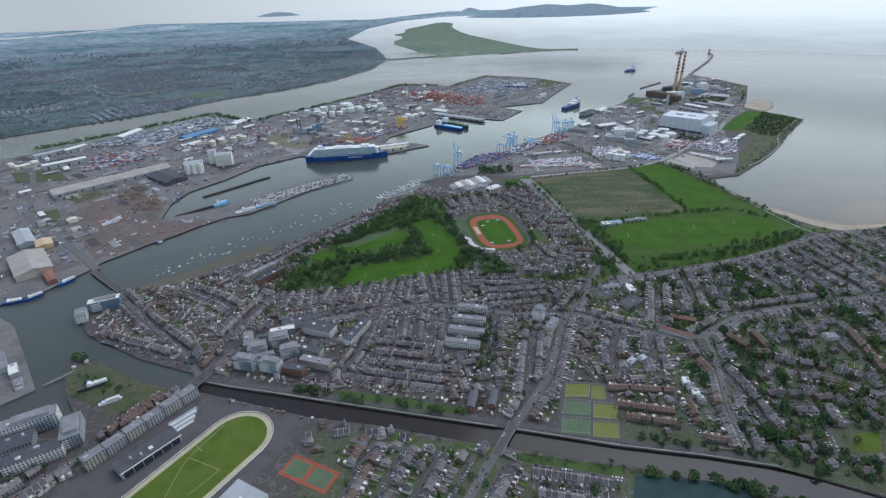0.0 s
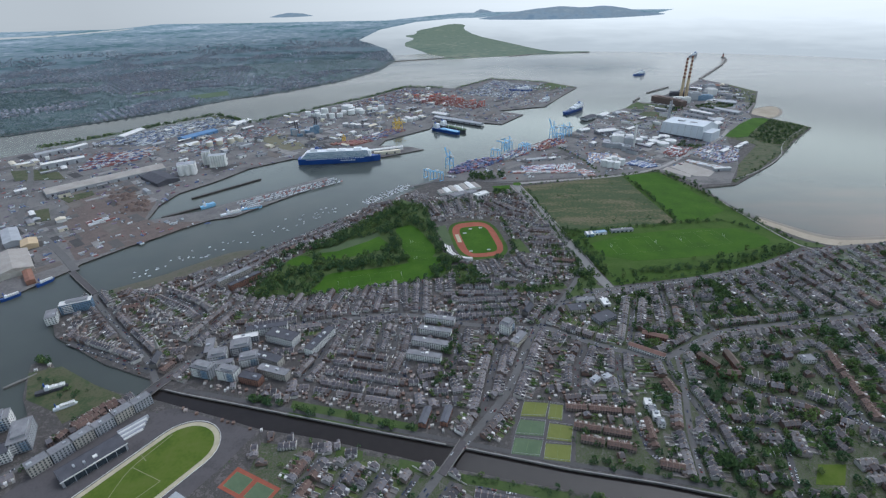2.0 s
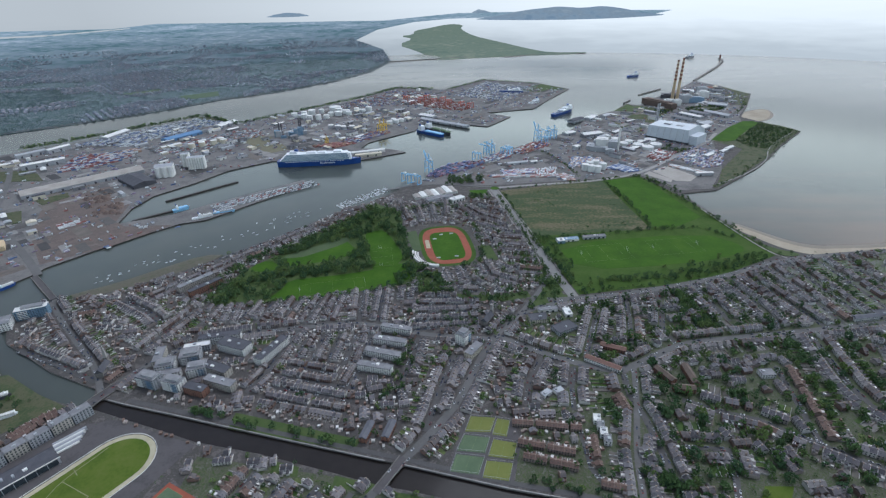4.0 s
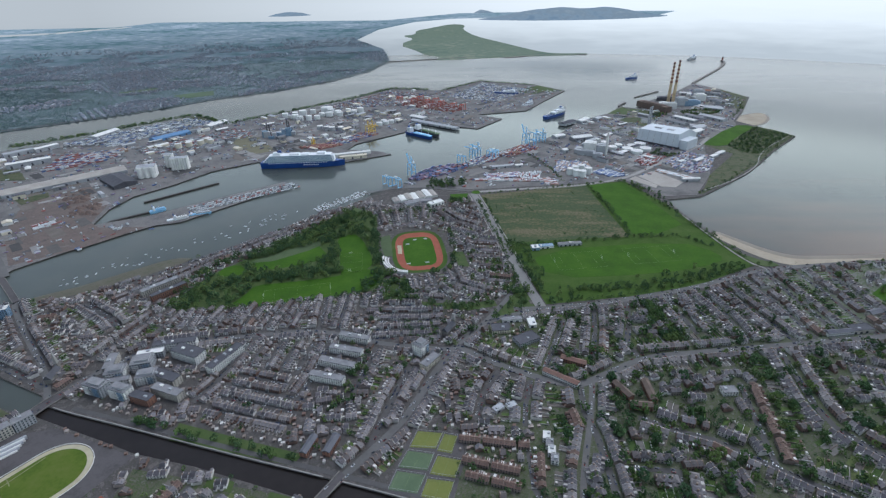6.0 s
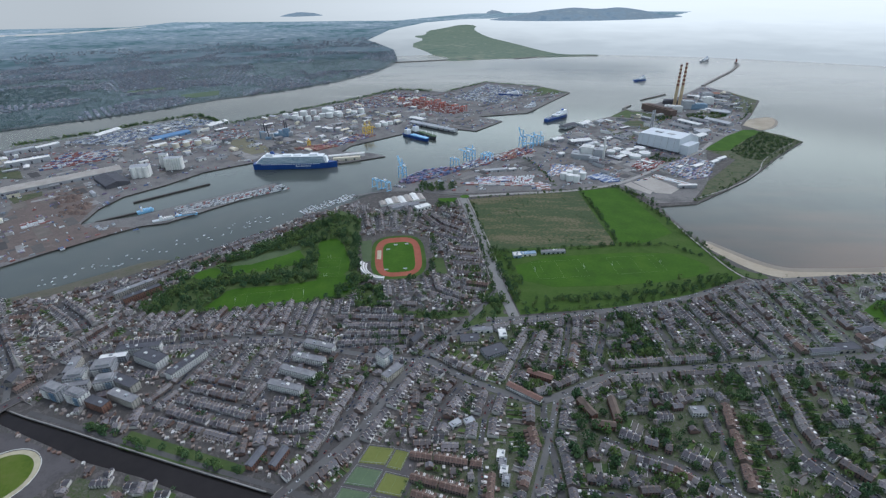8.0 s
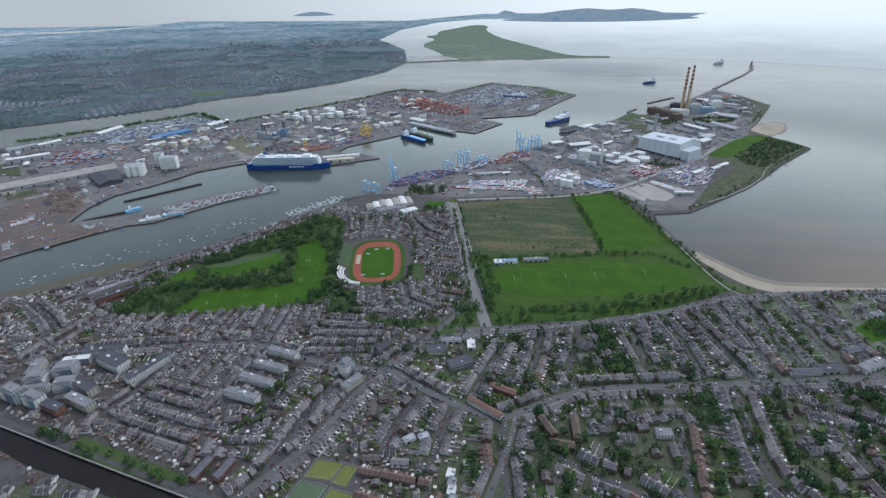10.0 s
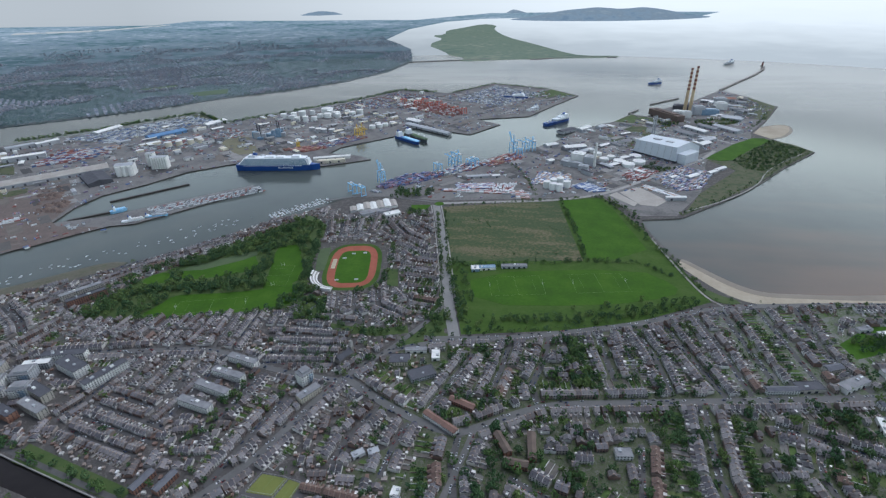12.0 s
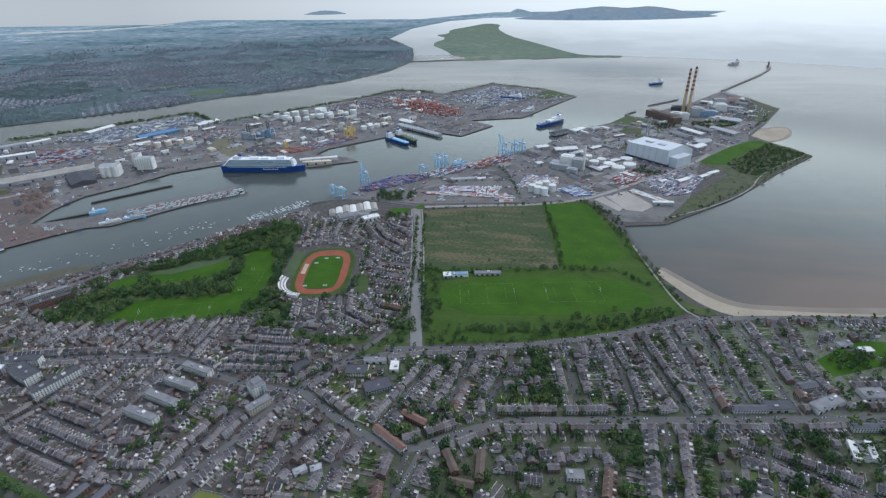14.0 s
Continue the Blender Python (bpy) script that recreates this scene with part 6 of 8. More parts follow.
slab("lawn", TRIANGLE, 0.15, M["verge"], 0.4, label="triangular green between the roads")
slab("lawn", [(255, 870), (300, 775), (340, 768), (325, 830)], 0.13, M["verge"], 0.4, label="green strip beside the straight road")
slab("lawn", [(-470, 560), (-380, 516), (-395, 488), (-465, 525)], 0.15, M["scrub"], 0.4, label="rough grass on the dock peninsula")
slab("lawn", [(180, 1236), (226, 1241), (219, 1206), (185, 1210)], 0.3, M["grass"], 0.5, label="small green by the roundabout")
slab("lawn", oval(244, 1249, 11, 11, 0, 2.0, 24), 0.62, M["grass"], 0.4, label="round green island of the roundabout")
# pitch lines and goal posts
lines = Heap()


def pitch(x, y, long, wide, turn):
    c, s = math.cos(turn), math.sin(turn)
    for u0, v0, u1, v1 in ((-.5, -.5, .5, -.5), (.5, -.5, .5, .5), (.5, .5, -.5, .5), (-.5, .5, -.5, -.5), (0, -.5, 0, .5), (-.34, -.3, -.34, .3), (.34, -.3, .34, .3)):
        mu, mv = (u0 + u1) / 2 * long, (v0 + v1) / 2 * wide
        du, dv = abs(u1 - u0) * long, abs(v1 - v0) * wide
        lines.add(T_BOX, x + mu * c - mv * s, y + mu * s + mv * c, 0.22, turn, (max(du, 0.2), max(dv, 0.2), 0.1))
    for u in (-.5, .5):
        post = thing("goal", "white goal posts on the grass pitch", "goal", pose(x + u * long * c, y + u * long * s, 0, 0, 0, math.degrees(turn)), "goal posts")
        for v in (-2.6, 2.6):
            bm = bmesh.new()
            add_beam(bm, (0, v, 0.2), (0, v, 7), 0.3)
            part("post", bm, M["line"], post)
        bm = bmesh.new()
        add_beam(bm, (0, -2.6, 2.6), (0, 2.6, 2.6), 0.25)
        part("crossbar", bm, M["line"], post)


pitch(8, 890, 70, 44, radians(-80))
pitch(-60, 785, 110, 36, radians(15))
pitch(430, 905, 90, 60, radians(10))
pitch(570, 930, 90, 60, radians(10))
lines.build("pitch_lines", [M["worn_line"]], "white lines of grass pitches", "lines")
block("clubhouse", "white and pale blue sports clubhouse with pitched roofs", "clubhouse", 370, 955, 44, 11, 5, 11, "white", "blue_glass", 1)
block("clubhouse", "pale blue club hall", "clubhouse", 356, 949, 14, 14, 6, 11, "blue_glass", "white", 1)
block("grandstand", "long low grey-roofed spectator stand", "grandstand", 425, 967, 46, 9, 5, 9, "grey_clad", "flat_roof", 1)

# ---- bridges, walls ----
def bridge(label, pts, width, top):
    br = thing("bridge", label, "bridge")
    road = ribbon("deck", pts, width, top, M["asphalt"], kind="", depth=1.2, parent=br)
    for side in (-1, 1):
        bm = bmesh.new()
        for p, q in zip(pts, pts[1:]):
            d = Vector((q[0] - p[0], q[1] - p[1])).normalized()
            o = Vector((-d.y, d.x)) * side * width / 2
            add_beam(bm, (p[0] + o.x, p[1] + o.y, top + 0.4), (q[0] + o.x, q[1] + o.y, top + 0.4), 0.9)
        part("parapet", bm, M["stone"], br)
    n = 3
    for k in range(1, n):
        bm = bmesh.new()
        x, y = pts[0][0] + (pts[-1][0] - pts[0][0]) * k / n, pts[0][1] + (pts[-1][1] - pts[0][1]) * k / n
        add_box(bm, x, y, -4, 3, width, top + 2.8, turn=math.atan2(pts[-1][1] - pts[0][1], pts[-1][0] - pts[0][0]))
        part("pier", bm, M["stone"], br)


bridge("grey stone road bridge over the river", [(98, 432), (89, 415), (74, 388)], 9.6, 0.6)
bridge("low grey stone bridge at the river mouth", [(-285, 545), (-300, 515), (-312, 480)], 15, 0.7)
bridge("long low lifting bridge over the river", [(-523, 744), (-616, 820)], 10, 1.4)
for pts in ([(364, 362), (294, 379), (210, 395), (100, 422)], [(78, 427), (-12, 448), (-109, 471), (-182, 489), (-259, 507), (-284, 514)]):
    bm = bmesh.new()
    for p, q in zip(pts, pts[1:]):
        add_beam(bm, (p[0], p[1], 0.5), (q[0], q[1], 0.5), 1.2)
    tagged(part("river_wall", bm, M["concrete"]), "pale stone wall along the river bank", "wall", kind="structure")
ribbon("pavement", [(354, 372), (294, 386), (210, 402), (89, 432), (-12, 455), (-109, 478), (-182, 496), (-259, 514)], 6, 0.22, M["street"], "pale riverside walkway")

# ---- the port ----
M["container"] = material("painted_container", [lin(92, 110, 150), lin(150, 100, 96), lin(200, 203, 205), lin(132, 118, 142), lin(142, 147, 153), lin(164, 136, 118)], 5, 1, tone=True, rough=0.6)
M["tank"] = material("white_tank_steel", [lin(206, 208, 206), lin(226, 227, 225)], 14, 2, rough=0.45)
M["crane_blue"] = material("pale_blue_crane_paint", [lin(140, 188, 224), lin(160, 206, 236)], 10, 2, rough=0.5)
M["crane_yellow"] = material("yellow_crane_paint", [lin(206, 172, 66), lin(222, 190, 88)], 10, 2, rough=0.5)
M["crane_red"] = material("red_crane_paint", [lin(172, 78, 62), lin(192, 98, 80)], 10, 2, rough=0.5)
M["hull_blue"] = material("dark_blue_hull", [lin(32, 64, 128), lin(44, 80, 148)], 30, 4, rough=0.35)
M["ship_white"] = material("ship_white", [lin(212, 216, 220), lin(230, 232, 234)], 20, 3, rough=0.4)
M["ship_glass"] = material("ship_balconies", [lin(120, 140, 156), lin(150, 168, 182)], 8, 1.5, rough=0.2, spec=0.5)
M["rust"] = material("rusty_scrap", [lin(84, 74, 70), lin(108, 92, 84), lin(74, 70, 70)], 9, 2)
M["red_band"] = material("red_band_paint", [lin(112, 66, 54), lin(130, 80, 66)], 10, 2)
M["ochre"] = material("ochre_concrete", [lin(184, 162, 130), lin(200, 180, 148)], 18, 3)
M["band_cream"] = material("weathered_cream_band", [lin(196, 176, 150), lin(212, 194, 168)], 10, 2)
M["pale_yard"] = material("pale_gravel_yard", [(0.30, 0.275, 0.245, 1), (0.40, 0.37, 0.335, 1)], 40, 6)

slab("ground", [(522, 1775), (627, 1955), (763, 2088), (838, 2205), (913, 2168), (929, 2260), (1148, 2485), (1325, 2730), (1385, 2566), (1425, 2384),
                (1290, 2135), (1180, 1965), (1160, 1900), (950, 1645), (860, 1380), (770, 1235), (690, 1225), (625, 1345), (500, 1310), (240, 1270), (30, 1290), (270, 1540), (390, 1660)],
     0.08, M["port"], 0.4, label="paved grey ground of the south port")
for pts in ([(641, 1345), (663, 1366), (700, 1300), (689, 1280)], [(670, 1366), (722, 1410), (771, 1322), (739, 1285), (705, 1290)]):
    slab("yard", pts, 0.25, M["pale_yard"], 0.3, label="pale bare gravel yard")
slab("yard", [(-640, 1750), (-560, 1790), (-500, 1770), (-385, 1612), (-440, 1572), (-545, 1680)], 0.3, M["stockpile"], 0.4, label="olive grassed-over stockpile ground")
slab("yard", [(840, 1880), (980, 2080), (900, 2155), (770, 1990)], 0.2, M["rough"], 0.3, label="brown rough ground beside the plant")
slab("yard", [(760, 2090), (840, 2200), (905, 2150), (860, 2060)], 0.22, M["verge"], 0.3, label="green waste ground by the quay")
slab("lawn", [(950, 1662), (1075, 1815), (1160, 1895), (1195, 1895), (1205, 1868), (1110, 1765), (1022, 1654), (985, 1640)], 0.3, M["grass"], 0.4, label="green mown strip by the plant")
slab("yard", [(711, 1911), (785, 1834), (767, 1729), (711, 1798)], 0.24, M["rough"], 0.3, label="brown spoil ground in the port")
slab("yard", [(1300, 2150), (1422, 2384), (1385, 2560), (1330, 2480), (1270, 2290), (1225, 2180)], 0.26, M["scrub"], 0.3, label="rough ground by the outer sea wall")
slab("lawn", smooth([(1035, 2080), (1095, 2040), (1185, 2090), (1190, 2135), (1110, 2140), (1050, 2115)]), 0.9, M["scrub"], 1.0, label="dark planted mound round a basin")
slab("ground", smooth([(1155, 1905), (1190, 1985), (1238, 2056), (1350, 2108), (1334, 2004), (1246, 1892)]), -2.1, M["wet_sand"], 2, label="wet sand round the spit")
ribbon("path", smooth([(1237, 1731), (1150, 1650), (1069, 1553), (1017, 1452), (908, 1340), (795, 1261)], 2, closed=False), 3, 0.4, M["concrete"], "pale gravel walking path along the shore")
slab("yard", [(443, 2557), (560, 2715), (665, 2560), (580, 2539), (518, 2498)], 0.2, M["verge"], 0.3, label="grassy tip of the port")

M["rust_ground"] = material("rust_stained_yard", [(0.085, 0.068, 0.062, 1), (0.15, 0.118, 0.105, 1), (0.11, 0.086, 0.077, 1), (0.19, 0.16, 0.143, 1)], 30, 4)
slab("yard", [(-834, 1124), (-851, 1216), (-815, 1254), (-770, 1290), (-640, 1160), (-612, 1060), (-576, 1035), (-470, 1042), (-549, 940), (-640, 865), (-762, 997)], 0.11, M["rust_ground"], 0.3, label="rust-stained bare ground of the scrap quay")
for pts in ([(-900, 1192), (-853, 1244), (-828, 1215), (-857, 1160)], [(-913, 1111), (-883, 1127), (-829, 1059), (-858, 1045)], [(-1206, 1414), (-1085, 1431), (-990, 1338), (-1124, 1328)]):
    slab("lawn", pts, 0.7, M["scrub"], 0.9, label="green verge beside the port road")
ribbon("road", smooth([(-1200, 1480), (-1082, 1335), (-898, 1047), (-835, 1012), (-700, 905), (-612, 825)], 2, closed=False), 14, 0.72, M["road"], "grey port road", depth=0.9)


def shed(x, y, long, deep, high, turn, roof, wall="grey_clad", label="long low warehouse with a metal roof"):
    ob = thing("warehouse", label, "warehouse", pose(x, y, 0, 0, 0, turn), "port sheds")
    bm = bmesh.new()
    add_box(bm, 0, 0, 0, long, deep, high)
    part("wall", bm, M[wall], ob)
    bm = bmesh.new()
    add_gable(bm, 0, 0, high, long, deep, deep * 0.1 + 0.6, over=0.4)
    part("roof", bm, M[roof], ob)
    for k in range(max(1, int(long / 25))):
        bm = bmesh.new()
        add_box(bm, (k + 0.5) * 25 - long / 2, -deep / 2 - 0.03, 0.1, 5, 0.12, high * 0.6)
        part("door", bm, M["dark_roof"], ob)
    return ob


r3 = random.Random(11)
# smaller sheds and offices all over the port
taken = []
for zone, n, turn in (([(-1150, 1640), (-900, 2080), (-690, 1930), (-420, 2240), (-160, 2620), (60, 2560), (60, 2040), (-150, 1700), (-400, 1510), (-560, 1480), (-800, 1480)], 120, 55),
                      ([(-1000, 1000), (-960, 1300), (-640, 1330), (-640, 1060), (-640, 900), (-760, 980)], 8, 48),
                      ([(-1300, 1200), (-1250, 1560), (-1020, 1500), (-980, 1200)], 18, 45),
                      ([(560, 1860), (800, 2080), (1020, 2140), (900, 1900), (740, 1700), (560, 1640)], 24, 40),
                      ([(460, 1480), (540, 1700), (640, 1720), (820, 1560), (700, 1440), (600, 1400)], 14, 40),
                      ([(1080, 2080), (1150, 2420), (1330, 2600), (1380, 2400), (1240, 2150)], 18, -30),
                      ([(860, 1640), (960, 1760), (1080, 1900), (960, 1880), (880, 1760)], 10, 45)):
    xs, ys = [p[0] for p in zone], [p[1] for p in zone]
    k = 0
    while k < n:
        x, y = r3.uniform(min(xs), max(xs)), r3.uniform(min(ys), max(ys))
        if inside(zone, x, y):
            k += 1
            taken.append((x, y, r3.uniform(14, 46), r3.uniform(9, 22), r3.uniform(4, 10), turn + r3.choice((0, 90)) + r3.uniform(-5, 5),
                          r3.choice(("white", "grey_clad", "flat_roof", "flat_roof", "grey_clad", "dark_roof", "cream", "white")), r3.choice(("white", "grey_clad", "cream", "flat_roof"))))
for args in ((-1078, 1812, 110, 34, 8, 82, "white"), (-815, 1775, 130, 40, 9, 58, "blue_roof", "blue_roof", "long warehouse with a blue metal roof"),
             (-857, 1318, 285, 56, 9, 45, "shed_roof", "grey_clad", "very long pale-roofed storage shed"), (-712, 1318, 104, 58, 9, -38, "dark_roof", "dark_roof", "dark-roofed storage shed beside the basin"), (-778, 930, 38, 28, 9, -50, "ochre", "ochre", "ochre quayside store with a low pitched roof"), (-730, 1945, 90, 36, 8, 70, "white"),
             (-1155, 1628, 70, 24, 12, 65, "white"), (-1205, 1574, 80, 22, 12, 55, "grey_clad"), (-1085, 1470, 110, 24, 14, 42, "white"),
             (-128, 1562, 108, 16, 8, 20, "white", "white", "cruise terminal shed with white roof"), (-120, 1530, 80, 14, 9, 18, "cream", "cream", "cream-walled shed on the quay"),
             (60, 1950, 120, 26, 7, -36, "grey_clad"), (140, 1890, 110, 22, 7, -36, "grey_clad"), (30, 2030, 70, 30, 8, -36, "white"),
             (-744, 843, 104, 58, 11, -47, "shed_roof", "stonewash", "large pale venue hall beside the quay"), (-840, 960, 90, 30, 10, -47, "grey_clad"),
             (-680, 800, 60, 14, 8, -47, "brick", "brick", "brick quayside building with arched windows"),
             (965, 1930, 80, 26, 8, -58, "flat_roof"), (1012, 1975, 90, 26, 8, -58, "white"), (1060, 2010, 80, 24, 8, -58, "flat_roof"), (1115, 1990, 100, 30, 9, -58, "grey_clad"),
             (985, 1800, 50, 26, 8, 40, "white"), (1010, 1850, 60, 30, 8, 40, "grey_clad"), (590, 1730, 70, 30, 9, 20, "white"), (520, 1745, 40, 24, 9, 30, "white"),
             (640, 1960, 60, 26, 9, 50, "white"), (700, 1990, 40, 20, 8, 50, "grey_clad"), (580, 1930, 70, 30, 8, 45, "dark_roof"),
             (318, 1440, 60, 12, 6, 15, "grey_clad"), (365, 1448, 22, 12, 6, 20, "white"), (790, 1330, 46, 10, 8, 5, "white"), (1190, 2330, 50, 26, 14, 20, "white"),
             (1250, 2300, 50, 26, 9, -30, "flat_roof"), (1270, 2480, 60, 40, 12, 0, "brick"), (1310, 2440, 40, 30, 8, -30, "flat_roof"), (1180, 2140, 70, 34, 10, -35, "grey_clad"),
             (820, 1480, 24, 10, 6, 45, "white"), (870, 1490, 40, 14, 7, 40, "white"), (930, 1530, 34, 12, 6, 40, "white"), (960, 1560, 40, 12, 6, 40, "white")):
    shed(*args)
for args in taken:
    shed(*args, "small port shed or office with a low roof")


def tank(x, y, r, h, mat="tank", label="white cylindrical storage tank"):
    ob = thing("storage_tank", label, "tank", pose(x, y, 0), "storage tanks")
    bm = bmesh.new()
    add_tube(bm, 0, 0, 0, r, r, h, 24, cap=False)
    part("shell", bm, M[mat], ob)
    bm = bmesh.new()
    add_tube(bm, 0, 0, h, r * 1.01, r * 0.15, r * 0.12, 24)
    part("roof", bm, M["white"], ob)
    bm = bmesh.new()
    for k in range(14):
        w0, w1 = k * 0.16, (k + 1) * 0.16
        add_beam(bm, ((r + .4) * math.cos(w0), (r + .4) * math.sin(w0), h * k / 14), ((r + .4) * math.cos(w1), (r + .4) * math.sin(w1), h * (k + 1) / 14), 0.5)
    part("stair", bm, M["grey_clad"], ob)


for x, y in ((-498, 2052), (-465, 2073), (-443, 2104), (-409, 2126), (-305, 2114), (-266, 2137), (-426, 2011), (-393, 2014), (-367, 2034), (-340, 2140), (-455, 2040), (-330, 2080),
             (-290, 2090), (-240, 2120), (-220, 2155), (-360, 2080)):
    tank(x, y, r3.uniform(10, 15), r3.uniform(13, 19))
tank(-362, 2168, 24, 17)
for x, y in ((-105, 1927), (-83, 1945), (-66, 1962), (-45, 1985), (-95, 1965)):
    tank(x, y, 11, 11)
for x, y in ((-716, 1642), (-690, 1660), (-660, 1680), (-650, 1710), (-630, 1690)):
    tank(x, y, r3.uniform(9, 12), 15, "cream", "cream cylindrical storage tank")
for x, y in ((-314, 1878), (-285, 1868), (-264, 1859), (-234, 1861)):
    tank(x, y, 11, 12, "grey_clad", "pale blue-grey storage tank")
for x, y in ((496, 1383), (510, 1370), (525, 1364), (545, 1388), (530, 1412), (512, 1400)):
    tank(x, y, 9, 17)
for x, y, r in ((652, 1669, 12), (664, 1617, 13), (687, 1640, 12), (704, 1600, 17), (727, 1628, 17), (756, 1652, 17), (724, 1573, 17), (757, 1600, 17)):
    tank(x, y, r, 8, "tank", "low white oil tank with flat lid")

# worn patches of ground and clutter of small things
M["patch"] = material("port_patches", [(0.06, 0.058, 0.058, 1), (0.20, 0.19, 0.18, 1), (0.10, 0.095, 0.09, 1), (0.15, 0.13, 0.115, 1), (0.08, 0.078, 0.078, 1), (0.26, 0.25, 0.24, 1)], 25, 4, tone=True)
patches, clutter = Heap(), Heap()
PORTS = (([(-1300, 1150), (-1340, 1540), (-1080, 1790), (-890, 2100), (-690, 1935), (-300, 2390), (-150, 2660), (20, 2600), (100, 2590), (280, 2850), (550, 2710), (640, 2560), (540, 2350), (440, 2160), (250, 2090),
           (340, 2020), (250, 1880), (70, 1935), (10, 1920), (-150, 1690), (-380, 1510), (-500, 1420), (-620, 1220), (-610, 1060), (-520, 1090), (-440, 1040), (-640, 850), (-700, 760), (-1250, 760)], 420, 1900, 50),
         ([(60, 1310), (270, 1530), (520, 1770), (630, 1950), (760, 2080), (930, 2170), (1150, 2480), (1320, 2700), (1420, 2385), (1180, 1970), (1150, 1900), (945, 1650), (855, 1400), (640, 1360), (500, 1315), (240, 1285)], 200, 950, 44))
level = 0.12
for zone, n, m_, turn in PORTS:
    xs, ys = [p[0] for p in zone], [p[1] for p in zone]
    k = 0
    while k < n:
        x, y = r3.uniform(min(xs), max(xs)), r3.uniform(min(ys), max(ys))
        if inside(zone, x, y):
            k += 1
            level += 0.0006
            a_, b_ = r3.uniform(18, 90), r3.uniform(8, 34)
            t_ = radians(turn + r3.choice((0, 90)) + r3.uniform(-6, 6))
            c_, s_ = math.cos(t_), math.sin(t_)
            if all(inside(zone, x + u * a_ / 2 * c_ - v * b_ / 2 * s_, y + u * a_ / 2 * s_ + v * b_ / 2 * c_) for u in (-1, 1) for v in (-1, 1)):
                patches.add(T_BOX, x, y, 0, t_, (a_, b_, level), r3.random())
    k = 0
    while k < m_:
        x, y = r3.uniform(min(xs), max(xs)), r3.uniform(min(ys), max(ys))
        if inside(zone, x, y) and noise.noise((x / 70, y / 70, 7)) > -0.25:
            k += 1
            t_ = radians(turn + r3.choice((0, 0, 90)) + r3.uniform(-8, 8))
            n_ = r3.choice((1, 1, 1, 4))
            for j in range(n_):
                clutter.add(T_BOX, x + 3.4 * j * math.sin(t_), y - 3.4 * j * math.cos(t_), 0.1, t_, (r3.uniform(3, 11), r3.uniform(1.8, 2.6), r3.uniform(1.4, 3.2)), r3.choice((0.05, 0.4, 0.4, 0.55, 0.75, 0.75, 0.75, 0.2)))
patches.build("yard_patches", [M["patch"]], "worn asphalt and concrete patches in the port", "paving")
clutter.build("port_clutter", [M["container"]], "parked lorries, trailers, skips and small stores", "vehicles")

# container stacks and parked trailers
boxes = Heap()


def stacks(pts, turn, count, high, tones):
    xs, ys = [p[0] for p in pts], [p[1] for p in pts]
    done, k = 0, 0
    filled = set()
    d = radians(turn)
    while done < count and k < count * 8:
        k += 1
        x, y = r3.uniform(min(xs), max(xs)), r3.uniform(min(ys), max(ys))
        if not inside(pts, x, y):
            continue
        u, v = round((x * math.cos(d) + y * math.sin(d)) / 11) * 11, round((-x * math.sin(d) + y * math.cos(d)) / 2.6) * 2.6
        if (u, v) in filled:
            continue
        filled.add((u, v))
        px, py = u * math.cos(d) - v * math.sin(d), u * math.sin(d) + v * math.cos(d)
        for s in range(r3.randint(1, high)):
            boxes.add(T_BOX, px + r3.uniform(-0.3, 0.3), py + r3.uniform(-0.08, 0.08), 0.1 + 2.46 * s + r3.uniform(0, 0.03), d, (10.4, 2.3, 2.4), r3.choice(tones))
            done += 1


ALL = (0.05, 0.2, 0.4, 0.55, 0.7, 0.9)
stacks([(70, 1345), (120, 1430), (190, 1460), (215, 1430), (150, 1370), (95, 1335)], 45, 828, 3, (0.05, 0.05, 0.2, 0.55, 0.55, 0.7))
stacks([(200, 1450), (260, 1530), (320, 1560), (300, 1500), (230, 1445)], 45, 594, 3, (0.4, 0.4, 0.05, 0.7, 0.2))
stacks([(290, 1540), (400, 1650), (440, 1620), (350, 1540)], 45, 756, 3, (0.2, 0.05, 0.4, 0.2, 0.9))
stacks([(250, 1330), (250, 1345), (440, 1350), (450, 1300), (430, 1300), (420, 1325)], 5, 240, 1, (0.4, 0.7, 0.4, 0.2, 0.9))
stacks([(270, 1380), (360, 1400), (370, 1360), (280, 1350)], 20, 162, 1, (0.4, 0.4, 0.05, 0.2))
stacks([(350, 1330), (410, 1335), (420, 1400), (370, 1390)], 75, 144, 2, (0.4, 0.4, 0.2))
stacks([(455, 1400), (480, 1500), (560, 1480), (560, 1440)], 60, 230, 1, (0.4, 0.7, 0.05, 0.9))
stacks([(-990, 1400), (-890, 1480), (-860, 1560), (-1040, 1560)], 50, 756, 3, (0.2, 0.4, 0.05, 0.2, 0.4))
stacks([(-1030, 1540), (-900, 1640), (-860, 1610), (-960, 1520)], 50, 288, 2, (0.9, 0.9, 0.4, 0.05))
stacks([(-240, 1680), (-140, 1815), (-90, 1800), (-180, 1680)], 50, 756, 3, ALL)
stacks([(-320, 1640), (-240, 1680), (-180, 1670), (-240, 1620)], 50, 216, 2, (0.2, 0.9, 0.2))
stacks([(-100, 2290), (-40, 2400), (120, 2310), (210, 2170), (150, 2120)], -36, 936, 3, (0.2, 0.2, 0.4, 0.9, 0.2))
stacks([(-400, 2230), (-160, 2600), (20, 2520), (-120, 2250)], -36, 468, 1, ALL)
stacks([(120, 2440), (290, 2800), (520, 2600), (340, 2330)], 55, 800, 1, (0.4, 0.7, 0.4, 0.7, 0.05))
